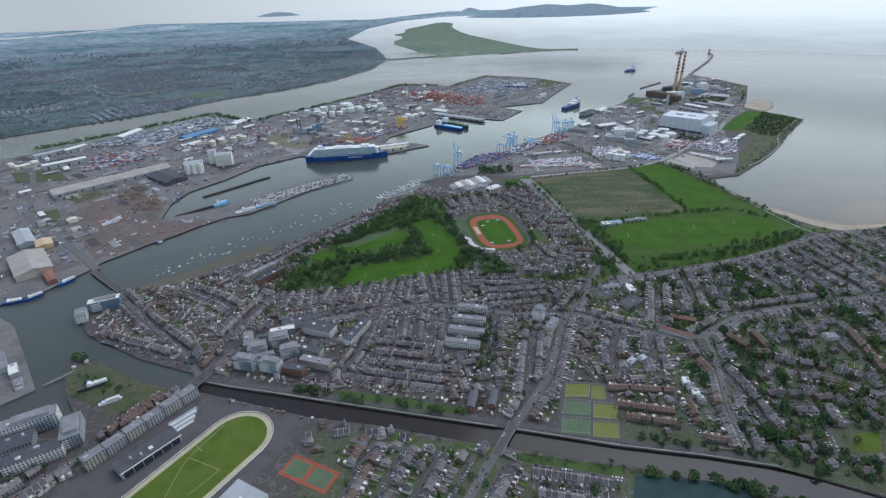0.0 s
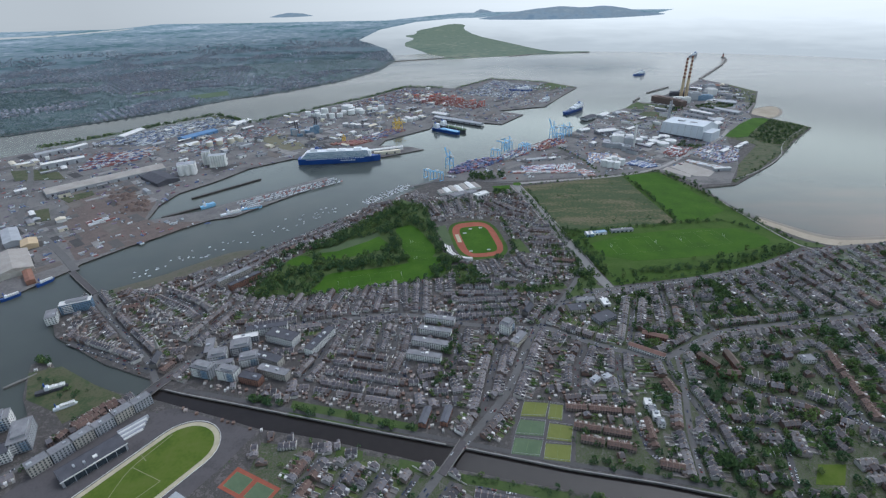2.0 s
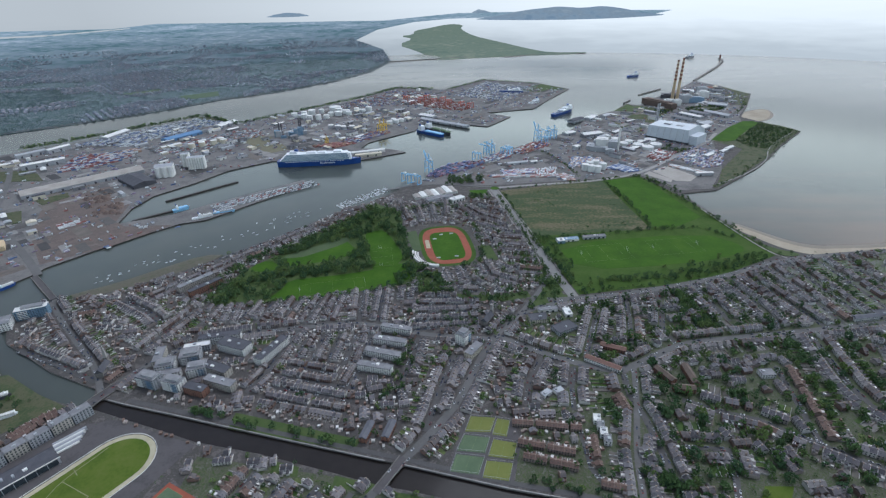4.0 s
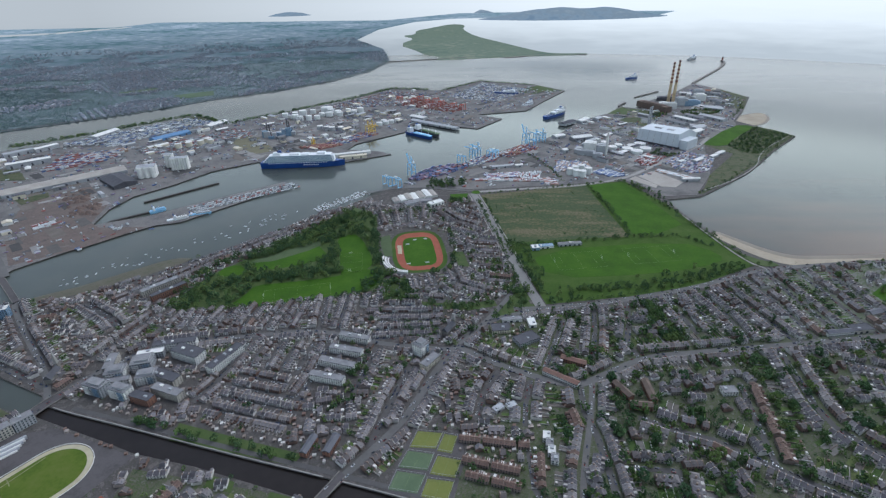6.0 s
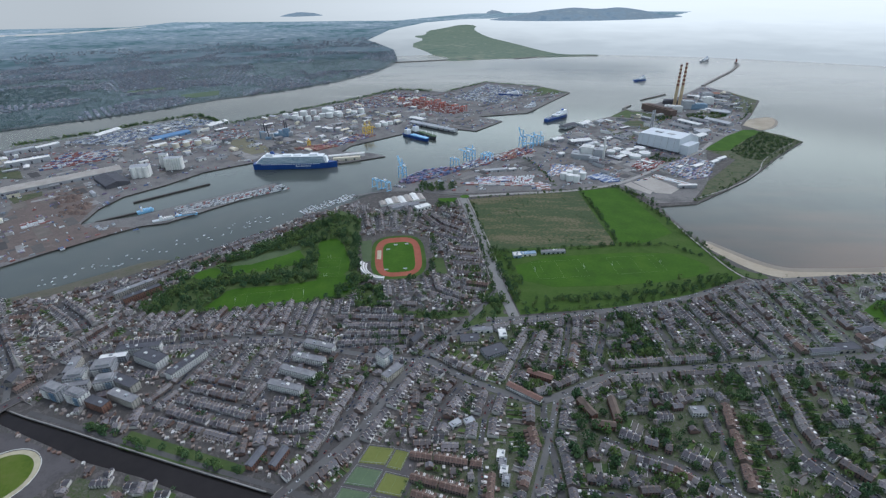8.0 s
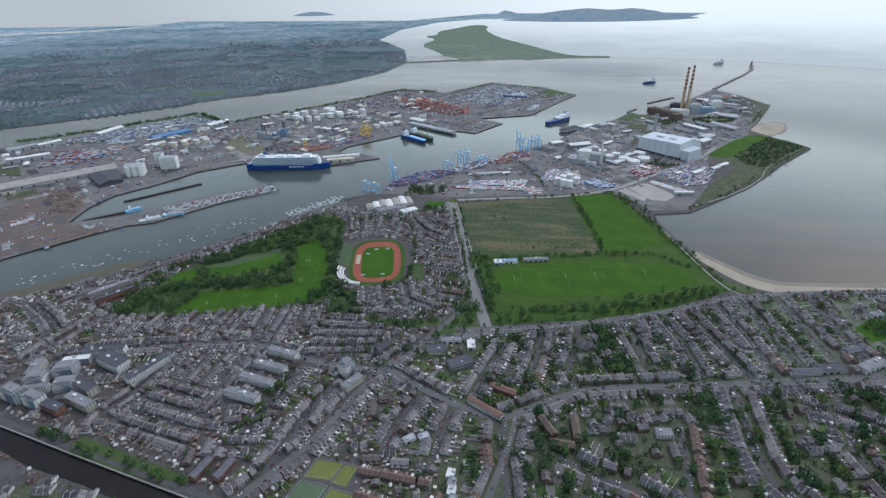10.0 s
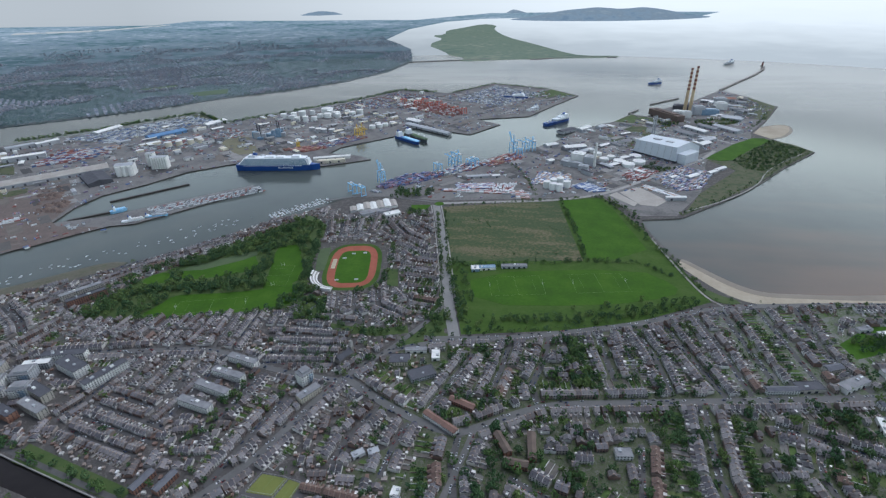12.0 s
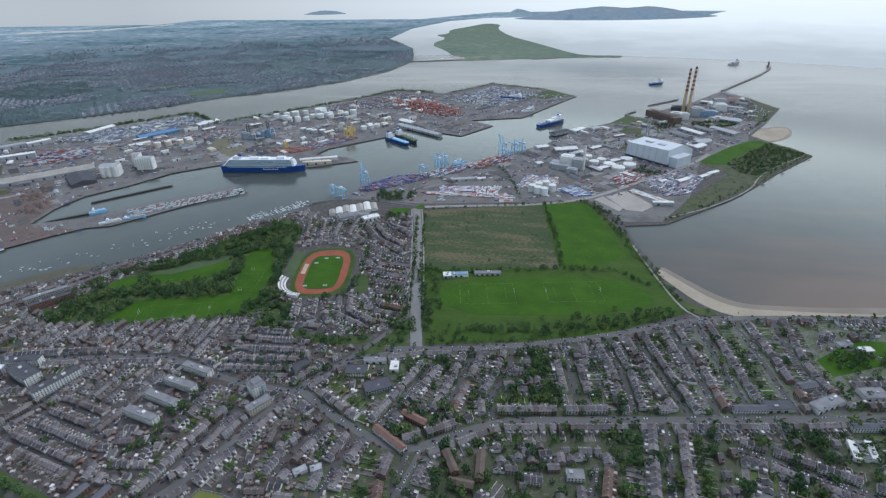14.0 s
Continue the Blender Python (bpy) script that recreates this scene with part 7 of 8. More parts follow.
stacks([(-1150, 1700), (-900, 2060), (-760, 1990), (-950, 1660)], 60, 828, 1, (0.4, 0.7, 0.7, 0.4, 0.05))
stacks([(-860, 1620), (-620, 1900), (-520, 1800), (-700, 1560)], 58, 360, 1, (0.4, 0.7, 0.7, 0.2))
stacks([(-740, 1040), (-700, 1075), (-680, 1060), (-715, 1020)], 48, 26, 1, (0.4, 0.4, 0.2))
stacks([(770, 1480), (870, 1580), (930, 1530), (870, 1405), (810, 1385)], 42, 400, 1, (0.4, 0.05, 0.7, 0.7, 0.9, 0.55))
stacks([(690, 1480), (740, 1560), (790, 1520), (720, 1440)], 40, 198, 2, (0.2, 0.2, 0.4))
stacks([(560, 1400), (600, 1360), (640, 1370), (600, 1430)], 30, 108, 1, (0.05, 0.05, 0.4))
stacks([(730, 1400), (800, 1335), (815, 1345), (745, 1415)], -42, 162, 1, (0.4, 0.4, 0.4, 0.9))
boxes.build("containers", [M["container"]], "stacked coloured shipping containers on the quays", "containers")
# rows of new cars and caravans on the finger pier
fleet = Heap()
for k in range(52):
    for j in range(4):
        if r3.random() < 0.88:
            x, y = -432 + 3.8 * k + 9 * j, 1146 + 3.2 * k - 7.5 * j
            fleet.add(T_BOX, x, y, 0.05, radians(66), (7.0, 2.2, 2.2), r3.choice((0.36, 0.4, 0.4, 0.7, 0.7, 0.4, 0.2)))
for k in range(700):
    x, y = r3.uniform(770, 930), r3.uniform(1390, 1590)
    if inside([(775, 1474), (866, 1575), (930, 1535), (872, 1405), (808, 1379)], x, y):
        fleet.add(T_CAR, x, y, 0.1, radians(42), (1, 1, 1), r3.random())
fleet.build("vehicles", [M["container"], M["glass"], M["dark_roof"]], "rows of parked vehicles and trailers", "vehicles")


def quay_crane(x, y, turn, high, reach, paint, up=False, label="pale blue ship-to-shore gantry crane on the quay"):
    """A gantry crane: four legs, portal beams, boom, back stay and house."""
    c = thing("gantry_crane", label, "crane", pose(x, y, 0, 0, 0, turn), "quay cranes")
    gauge, base = high * 0.3, high * 0.3
    for i in (-1, 1):
        for j in (-1, 1):
            bm = bmesh.new()
            add_beam(bm, (i * base / 2, j * gauge / 2, 0), (i * base / 2 * 0.8, j * gauge / 2, high * 0.62), 1.7)
            part("leg", bm, M[paint], c)
    for j in (-1, 1):
        bm = bmesh.new()
        add_beam(bm, (-base / 2, j * gauge / 2, high * 0.22), (base / 2, j * gauge / 2, high * 0.22), 1.5)
        add_beam(bm, (-base / 2, j * gauge / 2, high * 0.6), (base / 2, j * gauge / 2, high * 0.6), 1.6)
        part("portal_beam", bm, M[paint], c)
    for i in (-1, 1):
        bm = bmesh.new()
        add_beam(bm, (i * base / 2 * .9, -gauge / 2, high * 0.3), (i * base / 2 * .9, gauge / 2, high * 0.58), 1.1)
        part("brace", bm, M[paint], c)
    bm = bmesh.new()
    for i in (-1.6, 1.6):
        add_beam(bm, (i, -gauge, high * 0.64), (i, gauge / 2, high * 0.64), 1.5)
    part("bridge_beam", bm, M[paint], c)
    tip = (0, gauge / 2 + reach * 0.35, high * 1.1) if up else (0, gauge / 2 + reach, high * 0.66)
    bm = bmesh.new()
    for i in (-1.6, 1.6):
        add_beam(bm, (i, gauge / 2, high * 0.65), (i + tip[0], tip[1], tip[2]), 1.4)
    part("boom", bm, M[paint], c)
    bm = bmesh.new()
    add_beam(bm, (-2.5, 0, high * 0.62), (0, 0, high), 1.2)
    add_beam(bm, (2.5, 0, high * 0.62), (0, 0, high), 1.2)
    part("apex_frame", bm, M[paint], c)
    bm = bmesh.new()
    add_beam(bm, (0, 0, high), (0, -gauge, high * 0.66), 0.6)
    add_beam(bm, (0, 0, high), (tip[0], tip[1] * 0.8, high * 0.66 if not up else tip[2] * 0.9), 0.6)
    part("stay", bm, M[paint], c)
    bm = bmesh.new()
    add_box(bm, 0, -gauge * 0.6, high * 0.66, 6, 9, 4)
    part("machine_house", bm, M["white"], c)


def yard_crane(x, y, turn, span, high, paint, label):
    """A straddle gantry: two portal frames joined by girders, with a trolley house."""
    c = thing("yard_gantry", label, "crane", pose(x, y, 0, 0, 0, turn), "yard gantries")
    for j in (-1, 1):
        for i in (-1, 1):
            bm = bmesh.new()
            add_beam(bm, (i * 6.5, j * span / 2, 0), (i * 5, j * span / 2, high), 1.6)
            part("leg", bm, M[paint], c)
        bm = bmesh.new()
        add_beam(bm, (-6.5, j * span / 2, 1.2), (6.5, j * span / 2, 1.2), 1.7)
        add_beam(bm, (-5, j * span / 2, high), (5, j * span / 2, high), 1.5)
        part("portal_beam", bm, M[paint], c)
    for i in (-1, 1):
        bm = bmesh.new()
        add_beam(bm, (i * 4, -span * 0.62, high + 0.9), (i * 4, span * 0.62, high + 0.9), 1.8)
        part("girder", bm, M[paint], c)
    bm = bmesh.new()
    add_box(bm, 0, span * 0.15, high + 1.6, 6, 5, 2.8)
    part("trolley_house", bm, M["white"], c)


quay_crane(72, 1378, 45, 52, 30, "crane_blue", True)
quay_crane(236, 1530, 45, 42, 26, "crane_blue")
quay_crane(252, 1550, 45, 42, 26, "crane_blue")
quay_crane(405, 1668, 45, 56, 30, "crane_blue", True)
quay_crane(440, 1690, 45, 44, 26, "crane_blue")
quay_crane(462, 1700, 45, 44, 26, "crane_blue")
for x, y in ((18, 1300), (44, 1288), (205, 1478), (290, 1520), (300, 1535), (420, 1640)):
    yard_crane(x, y, 45, 24, 22, "crane_blue", "pale blue straddle gantry crane over containers")
quay_crane(-122, 1800, 230, 46, 24, "crane_yellow", False, "yellow ship-to-shore gantry crane on the quay")
quay_crane(-110, 1815, 230, 46, 24, "crane_yellow", False, "yellow ship-to-shore gantry crane on the quay")
quay_crane(-280, 1672, 230, 26, 6, "crane_yellow", False, "yellow yard gantry crane")
for x, y in ((-82, 2341), (-14, 2312), (43, 2272), (106, 2245), (160, 2198), (197, 2171), (80, 2300), (10, 2350)):
    yard_crane(x, y, -36, 26, 22, "crane_red", "red yard gantry crane over containers")

# silos, grain store and refinery
def silo_house(x, y, turn, long, deep, high, ribs, roof):
    s = thing("silo", "tall white ribbed grain silo on the quay", "silo", pose(x, y, 0, 0, 0, turn), "grain silos")
    bm = bmesh.new()
    add_box(bm, 0, 0, 0, long, deep, high)
    part("body", bm, M["white"], s)
    for k in range(ribs):
        for sy in (-1, 1):
            bm = bmesh.new()
            add_tube(bm, (k + 0.5) * long / ribs - long / 2, sy * deep / 2, 0, long / ribs * 0.42, long / ribs * 0.42, high * 0.94, 10)
            part("bin", bm, M["white"], s)
    bm = bmesh.new()
    add_gable(bm, 0, 0, high, long, deep, 3 if roof else 1)
    part("roof", bm, M["grey_clad"], s)


silo_house(-660, 1372, 20, 46, 30, 30, 3, True)
silo_house(-600, 1436, 15, 46, 22, 34, 7, False)
silo_house(-640, 1455, 15, 22, 18, 38, 3, False)
plant = thing("refinery", "blue-grey process plant with slim stacks", "refinery", pose(-430, 1780, 0, 0, 0, 15))
for k in range(16):
    bm = bmesh.new()
    add_box(bm, r3.uniform(-50, 50), r3.uniform(-26, 26), 0, r3.uniform(8, 20), r3.uniform(8, 18), r3.uniform(8, 28))
    part("module", bm, M["grey_clad"] if k % 2 else M["blue_glass"], plant)
for x, h in ((-38, 48), (30, 55), (36, 50), (-30, 42)):
    bm = bmesh.new()
    add_tube(bm, x, 6, 0, 2.4, 1.8, h, 10)
    part("stack", bm, M["dark_roof"], plant)
SCRAP = [(-805, 1240), (-770, 1270), (-640, 1140), (-625, 1085), (-675, 1083), (-769, 1193)]
for k in range(34):
    bush_r = r3.uniform(5, 14)
    bm = bmesh.new()
    add_tube(bm, 0, 0, 0, bush_r, bush_r * 0.25, bush_r * 0.5, 9)
    for v in bm.verts:
        v.co += Vector((r3.uniform(-1, 1), r3.uniform(-1, 1), r3.uniform(-0.3, 0.6)))
    ob = tagged(part("scrap_mound", bm, M["rust"]), "rusty heap of scrap metal on the quay", "scrap heap", "scrap heaps")
    while True:
        px, py = r3.uniform(-815, -600), r3.uniform(1040, 1293)
        if inside(SCRAP, px, py):
            break
    ob.location = (px, py, -0.2)

# ---- the power station and plants on the peninsula ----
for x, y, h in ((1052, 2281, 160), (1069, 2273, 168)):
    st = thing("chimney", "tall ochre concrete chimney with red and white bands", "chimney", pose(x, y, 0), "striped chimneys")
    bm = bmesh.new()
    add_tube(bm, 0, 0, 0, 6.6, 5.4, h * 0.5, 24, cap=False)
    part("shaft", bm, M["ochre"], st)
    for k in range(11):
        bm = bmesh.new()
        z0, z1 = h * (0.5 + k / 22), h * (0.5 + (k + 1) / 22)
        add_tube(bm, 0, 0, z0, 5.4 - 0.13 * k, 5.4 - 0.13 * (k + 1), z1 - z0, 24, cap=k == 10)
        part("band", bm, M["red_band"] if k % 2 == 0 else M["band_cream"], st)
    bm = bmesh.new()
    add_tube(bm, 0, 0, h - 4, 4.8, 4.8, 1.0, 20)
    part("gallery", bm, M["dark_roof"], st)
hall = thing("power_station", "dark brick turbine hall with pale boiler blocks", "power station", pose(0, 0, 0))
for x, y, a_, b_, h, turn, mt in ((955, 2160, 150, 34, 22, -62, "rust"), (1085, 2228, 40, 34, 30, 0, "grey_clad"), (1125, 2222, 60, 26, 20, 0, "blue_glass"), (1200, 2350, 40, 26, 38, 0, "grey_clad"),
                                  (1195, 2322, 40, 34, 26, 0, "white"), (1020, 2200, 60, 30, 16, -30, "white"), (1060, 2320, 80, 40, 14, -20, "dark_roof"), (1030, 2170, 30, 20, 22, 0, "white")):
    bm = bmesh.new()
    add_box(bm, x, y, 0, a_, b_, h, turn=radians(turn))
    add_box(bm, x, y, h, a_ * 0.7, b_ * 0.6, 3, turn=radians(turn))
    part("hall", bm, M[mt], hall)
# waste-to-energy plant: a stepped, faceted metal-clad hull
inc = thing("incinerator", "large faceted silver-white metal-clad waste plant", "power plant", pose(850, 1697, 0, 0, 0, -46))
bm = bmesh.new()
add_box(bm, 0, 0, 0, 138, 120, 6)
part("plinth", bm, M["dark_roof"], inc)
bm = bmesh.new()
lo = [bm.verts.new(p) for p in ((-68, -59, 6), (68, -59, 6), (68, 59, 6), (-68, 59, 6))]
hi = [bm.verts.new(p) for p in ((-65, -55, 40), (64, -55, 44), (63, 14, 48), (-64, 14, 44))]
hi2 = [bm.verts.new(p) for p in ((67, 56, 30), (-67, 56, 27))]
for f in ((lo[0], lo[1], hi[1], hi[0]), (hi[0], hi[1], hi[2], hi[3]), (hi[3], hi[2], hi2[0], hi2[1]), (lo[2], lo[3], hi2[1], hi2[0])):
    bm.faces.new(f)
bm.faces.new((lo[1], lo[2], hi2[0], hi[2], hi[1]))
bm.faces.new((lo[3], lo[0], hi[0], hi[3], hi2[1]))
bmesh.ops.recalc_face_normals(bm, faces=bm.faces)
part("cladding", bm, M["metal_clad"], inc)
bm = bmesh.new()
add_box(bm, 79, -18, 0, 26, 66, 27, taper=0.97)
part("ash_hall", bm, M["metal_clad"], inc)
for k in range(6):                                  # upright joints of the cladding
    bm = bmesh.new()
    add_beam(bm, (-54 + 21 * k, -59.2, 6), (-51 + 20.4 * k, -55.4, 40.4 + 0.6 * k), 0.9)
    part("cladding_joint", bm, M["grey_clad"], inc)
for sx in (-20, 20):
    bm = bmesh.new()
    add_box(bm, sx, -20, 42, 22, 12, 4)
    part("roof_plant", bm, M["grey_clad"], inc)
for k, (x, y) in enumerate(((845, 1868), (853, 1874))):
    st = thing("chimney", "slim grey steel plant stack", "chimney", pose(x, y, 0))
    bm = bmesh.new()
    add_tube(bm, 0, 0, 0, 2.6, 2.2, 72, 14)
    part("shaft", bm, M["grey_clad"], st)
gas = thing("power_station", "pale gas power plant with boiler house", "power station", pose(595, 1560, 0, 0, 0, -20))
for x, y, a_, b_, h in ((-15, 25, 34, 30, 30), (18, 18, 26, 26, 27), (-20, -12, 50, 14, 14), (15, -30, 26, 20, 14), (-45, 12, 22, 40, 12), (-32, 40, 18, 20, 20)):
    bm = bmesh.new()
    add_box(bm, x, y, 0, a_, b_, h)
    add_box(bm, x, y, h, a_ * 0.6, b_ * 0.4, 1.5)
    part("hall", bm, M["grey_clad"] if h < 28 else M["white"], gas)
st = thing("chimney", "slim white plant stack", "chimney", pose(631, 1560, 0))
bm = bmesh.new()
add_tube(bm, 0, 0, 0, 3.6, 2.8, 66, 16)
part("shaft", bm, M["white"], st)
# long harbour wall and its lighthouse
ribbon("sea_wall", [(1325, 2735), (1431, 2889), (1635, 3183), (1750, 3375), (1790, 3470), (1795, 3520)], 12, 2.0, M["stone"], "long grey stone harbour wall", depth=5)
lt = thing("lighthouse", "small red lighthouse at the wall's end", "lighthouse", pose(1797, 3515, 2))
bm = bmesh.new()
add_tube(bm, 0, 0, 0, 5, 4, 18, 14)
part("tower", bm, M["red_band"], lt)
bm = bmesh.new()
add_tube(bm, 0, 0, 18, 3.0, 2.6, 5, 12)
part("lantern", bm, M["dark_roof"], lt)
slab("sea_wall", [(461, 3790), (764, 3938), (1035, 3908), (1036, 3918), (764, 3950), (461, 3806)], 1.0, M["stone"], 4, label="long low stone bull wall", bend=True)
slab("sea_wall", [(-345, 3650), (11, 3765), (200, 3830), (198, 3845), (9, 3778), (-347, 3662)], 2.0, M["stone"], 4, label="low bridge to the dune island", bend=True)
ribbon("jetty", [(950, 2400), (1090, 2530)], 8, 1.5, M["stone"], "concrete oil jetty", depth=5)
ribbon("jetty", [(864, 2156), (837, 2230), (880, 2290)], 7, 1.5, M["stone"], "concrete oil jetty", depth=5)
ribbon("jetty", [(-561, 1180), (-437, 1316)], 7, 0.8, M["wharf"], "narrow dark timber jetty", depth=5)
ribbon("jetty", [(-576, 1065), (-494, 1139)], 7, 0.8, M["wharf"], "narrow dark timber jetty", depth=5)
ribbon("jetty", [(140, 2205), (322, 2120), (300, 2112)], 12, 0.6, M["stone"], "narrow grey quay arm", depth=5)


# ---- ships and boats ----
def hull(bm, long, wide, high, z=-2.6, mi=0):
    """A ship's hull, bow towards +x."""
    n = 12
    rings_ = []
    for k in range(n + 1):
        u = k / n
        w = wide / 2 * (min(1, (1 - u) / 0.22) ** 0.6 if u > 0.78 else 1) * (0.82 + 0.18 * min(1, u / 0.1))
        w = max(w, 0.15)
        x = (u - 0.5) * long
        rings_.append([bm.verts.new((x, -w * 0.8, z)), bm.verts.new((x + (2 if u > 0.9 else 0), -w, z + high)), bm.verts.new((x + (2 if u > 0.9 else 0), w, z + high)), bm.verts.new((x, w * 0.8, z))])
    for p, q in zip(rings_, rings_[1:]):
        for i in range(3):
            bm.faces.new((p[i], q[i], q[i + 1], p[i + 1])).material_index = mi
    bm.faces.new(rings_[0])
    bm.faces.new(rings_[-1][::-1])
    bmesh.ops.recalc_face_normals(bm, faces=bm.faces)


cruise = thing("cruise_ship", "large dark-blue and white cruise liner at its berth", "ship", pose(-251, 1462, 0, 0, 0, 6))
bm = bmesh.new()
hull(bm, 236, 30, 17)
part("hull", bm, M["hull_blue"], cruise)
for k in range(6):
    bm = bmesh.new()
    add_box(bm, -10 + 1.2 * k, 0, 14.4 + 3.2 * k, 196 - 4.5 * k, 28 - 0.4 * k, 2.7)
    part("balcony_deck", bm, M["ship_glass"], cruise)
    bm = bmesh.new()
    add_box(bm, -10 + 1.2 * k, 0, 14.4 + 3.2 * k + 2.7, 198 - 4.5 * k, 29.2 - 0.4 * k, 0.5)
    part("deck_edge", bm, M["ship_white"], cruise)
bm = bmesh.new()
add_box(bm, 84, 0, 14.4, 18, 26, 16, taper=0.7)
part("bridge", bm, M["ship_white"], cruise)
for x, a_, h in ((-70, 22, 7), (-20, 30, 3.5), (10, 24, 3), (55, 26, 5)):
    bm = bmesh.new()
    add_box(bm, x, 0, 33.8, a_, 18, h, taper=0.85)
    part("top_house", bm, M["ship_white"], cruise)
bm = bmesh.new()
add_box(bm, -62, 0, 40, 12, 9, 6, taper=0.7)
part("funnel", bm, M["hull_blue"], cruise)
for k in range(24):
    for sy in (-1, 1):
        bm = bmesh.new()
        add_box(bm, -92 + 7 * k, sy * 15.0, 12.0, 4.6, 1.8, 1.6)
        part("lifeboat", bm, M["ship_white"], cruise)
bm = bmesh.new()
for sy in (-1, 1):
    for k in range(9):
        add_box(bm, 6 + 4.8 * k, sy * 14.7, 5.0, 3.4, 0.5, 2.6 if k % 3 else 3.8)
part("hull_marking", bm, M["ship_white"], cruise, "plain white bars on the blue hull")


def cargo_ship(name, label, x, y, turn, long, wide, deck_high, mat, house_at, house_high, cargo):
    s = thing(name, label, "ship", pose(x, y, 0, 0, 0, turn))
    bm = bmesh.new()
    hull(bm, long, wide, deck_high)
    part("hull", bm, M[mat], s)
    bm = bmesh.new()
    add_box(bm, house_at * long, 0, deck_high - 2.6, long * 0.13, wide * 0.9, house_high, taper=0.92)
    part("deck_house", bm, M["ship_white"], s)
    bm = bmesh.new()
    add_box(bm, house_at * long - long * 0.05, 0, deck_high - 2.6 + house_high, long * 0.04, wide * 0.3, 5)
    part("funnel", bm, M["hull_blue"], s)
    if cargo == "ferry":
        bm = bmesh.new()
        add_box(bm, 0.12 * long, 0, deck_high - 2.6, long * 0.5, wide * 0.96, house_high * 0.42)
        add_box(bm, 0.2 * long, 0, deck_high - 2.6 + house_high * 0.42, long * 0.3, wide * 0.86, house_high * 0.28)
        part("superstructure", bm, M["ship_white"], s)
        bm = bmesh.new()
        add_box(bm, 0.12 * long, 0, deck_high - 1.2, long * 0.505, wide * 0.968, 1.1)
        part("window_band", bm, M["glass"], s)
        for k in range(5):
            bm = bmesh.new()
            add_box(bm, (-0.42 + 0.055 * k) * long, (k % 2 - 0.5) * wide * 0.4, deck_high - 2.6, long * 0.045, 2.6, 3.6)
            part("trailer", bm, M["white"] if k % 2 else M["grey_clad"], s)
    else:
        for k in range(6):
            bm = bmesh.new()
            add_box(bm, (k - 1.2) * long * 0.11, 0, deck_high - 2.6, long * 0.09, wide * 0.8, 3.0)
            part("hatch_cover", bm, M[cargo], s)
    for k in (0.1, 0.38):
        bm = bmesh.new()
        add_tube(bm, k * long, 0, deck_high - 2.6, 0.5, 0.3, min(14, long * 0.16), 8)
        part("mast", bm, M["ship_white"], s)


cargo_ship("tanker", "blue-hulled tanker moored in the basin", 55, 1780, -40, 120, 20, 9, "hull_blue", -0.36, 15, "crane_blue")
cargo_ship("tanker", "dark tanker with green deck beside it", 78, 1812, -46, 130, 20, 9, "dark_roof", -0.36, 15, "court_green")
cargo_ship("ferry", "white and blue car ferry leaving the port", 555, 2066, 49, 140, 24, 10, "hull_blue", 0.3, 17, "ferry")
cargo_ship("ferry", "white and blue car ferry at its berth", 394, 2510, -15, 110, 22, 9, "hull_blue", 0.25, 15, "ferry")
cargo_ship("ferry", "white ferry at the terminal corner", 470, 2260, 40, 60, 18, 8, "ship_white", 0.25, 14, "ferry")
cargo_ship("ferry", "grey-white ferry out in the bay", 1073, 2898, 30, 78, 20, 8, "hull_blue", 0.25, 14, "ferry")
cargo_ship("ferry", "grey-white ferry far out in the bay", 1640, 3590, 40, 90, 22, 9, "grey_clad", 0.25, 15, "ferry")
cargo_ship("barge", "blue work barge with crane house", -497, 1128, 40, 34, 12, 6, "crane_blue", -0.2, 8, "crane_blue")
cargo_ship("barge", "long blue barge beside the pier", -388, 1112, 24, 46, 9, 5, "crane_blue", -0.4, 3, "grey_clad")
cargo_ship("moored_ship", "white ship moored at the pier", -424, 1081, 33, 44, 9, 6, "ship_white", -0.1, 7, "white")
cargo_ship("old_ship", "old white lightship laid up in the dock", -431, 512, 30, 34, 7, 7, "dark_roof", -0.1, 5, "white")
cargo_ship("barge", "white barge laid up on the dock", -394, 484, 32, 24, 6, 5, "ship_white", -0.3, 2, "white")
for x, y, t_ in ((-665, 742, 50), (-690, 728, 20), (-640, 790, 60), (-720, 712, 10)):
    cargo_ship("moored_ship", "small work vessel tied to the quay", x, y - 6, t_, 28, 7, 5, "hull_blue", -0.2, 4, "white")

# small boats
bm = bmesh.new()
hull(bm, 8.5, 2.8, 1.7, z=-0.5)
add_box(bm, -0.6, 0, 1.1, 3.2, 1.8, 1.0, taper=0.8)
boat_mesh = bpy.data.meshes.new("boat")
bm.to_mesh(boat_mesh)
bm.free()
boat_mesh.materials.append(M["ship_white"])
bm = bmesh.new()
add_tube(bm, 0.8, 0, 1.0, 0.09, 0.05, 9.5, 6)
mast_mesh = bpy.data.meshes.new("mast")
bm.to_mesh(mast_mesh)
bm.free()
mast_mesh.materials.append(M["grey_clad"])


def boat(x, y, turn, size, mast):
    b_ = thing("boat", "small white boat afloat on the river", "boat", pose(x, y, -2.3, 0, 0, turn) @ Matrix.Scale(size, 4), "moored boats")
    ob = new("hull", boat_mesh)
    ob.parent = b_
    if mast:
        ob = new("mast", mast_mesh)
        ob.parent = b_


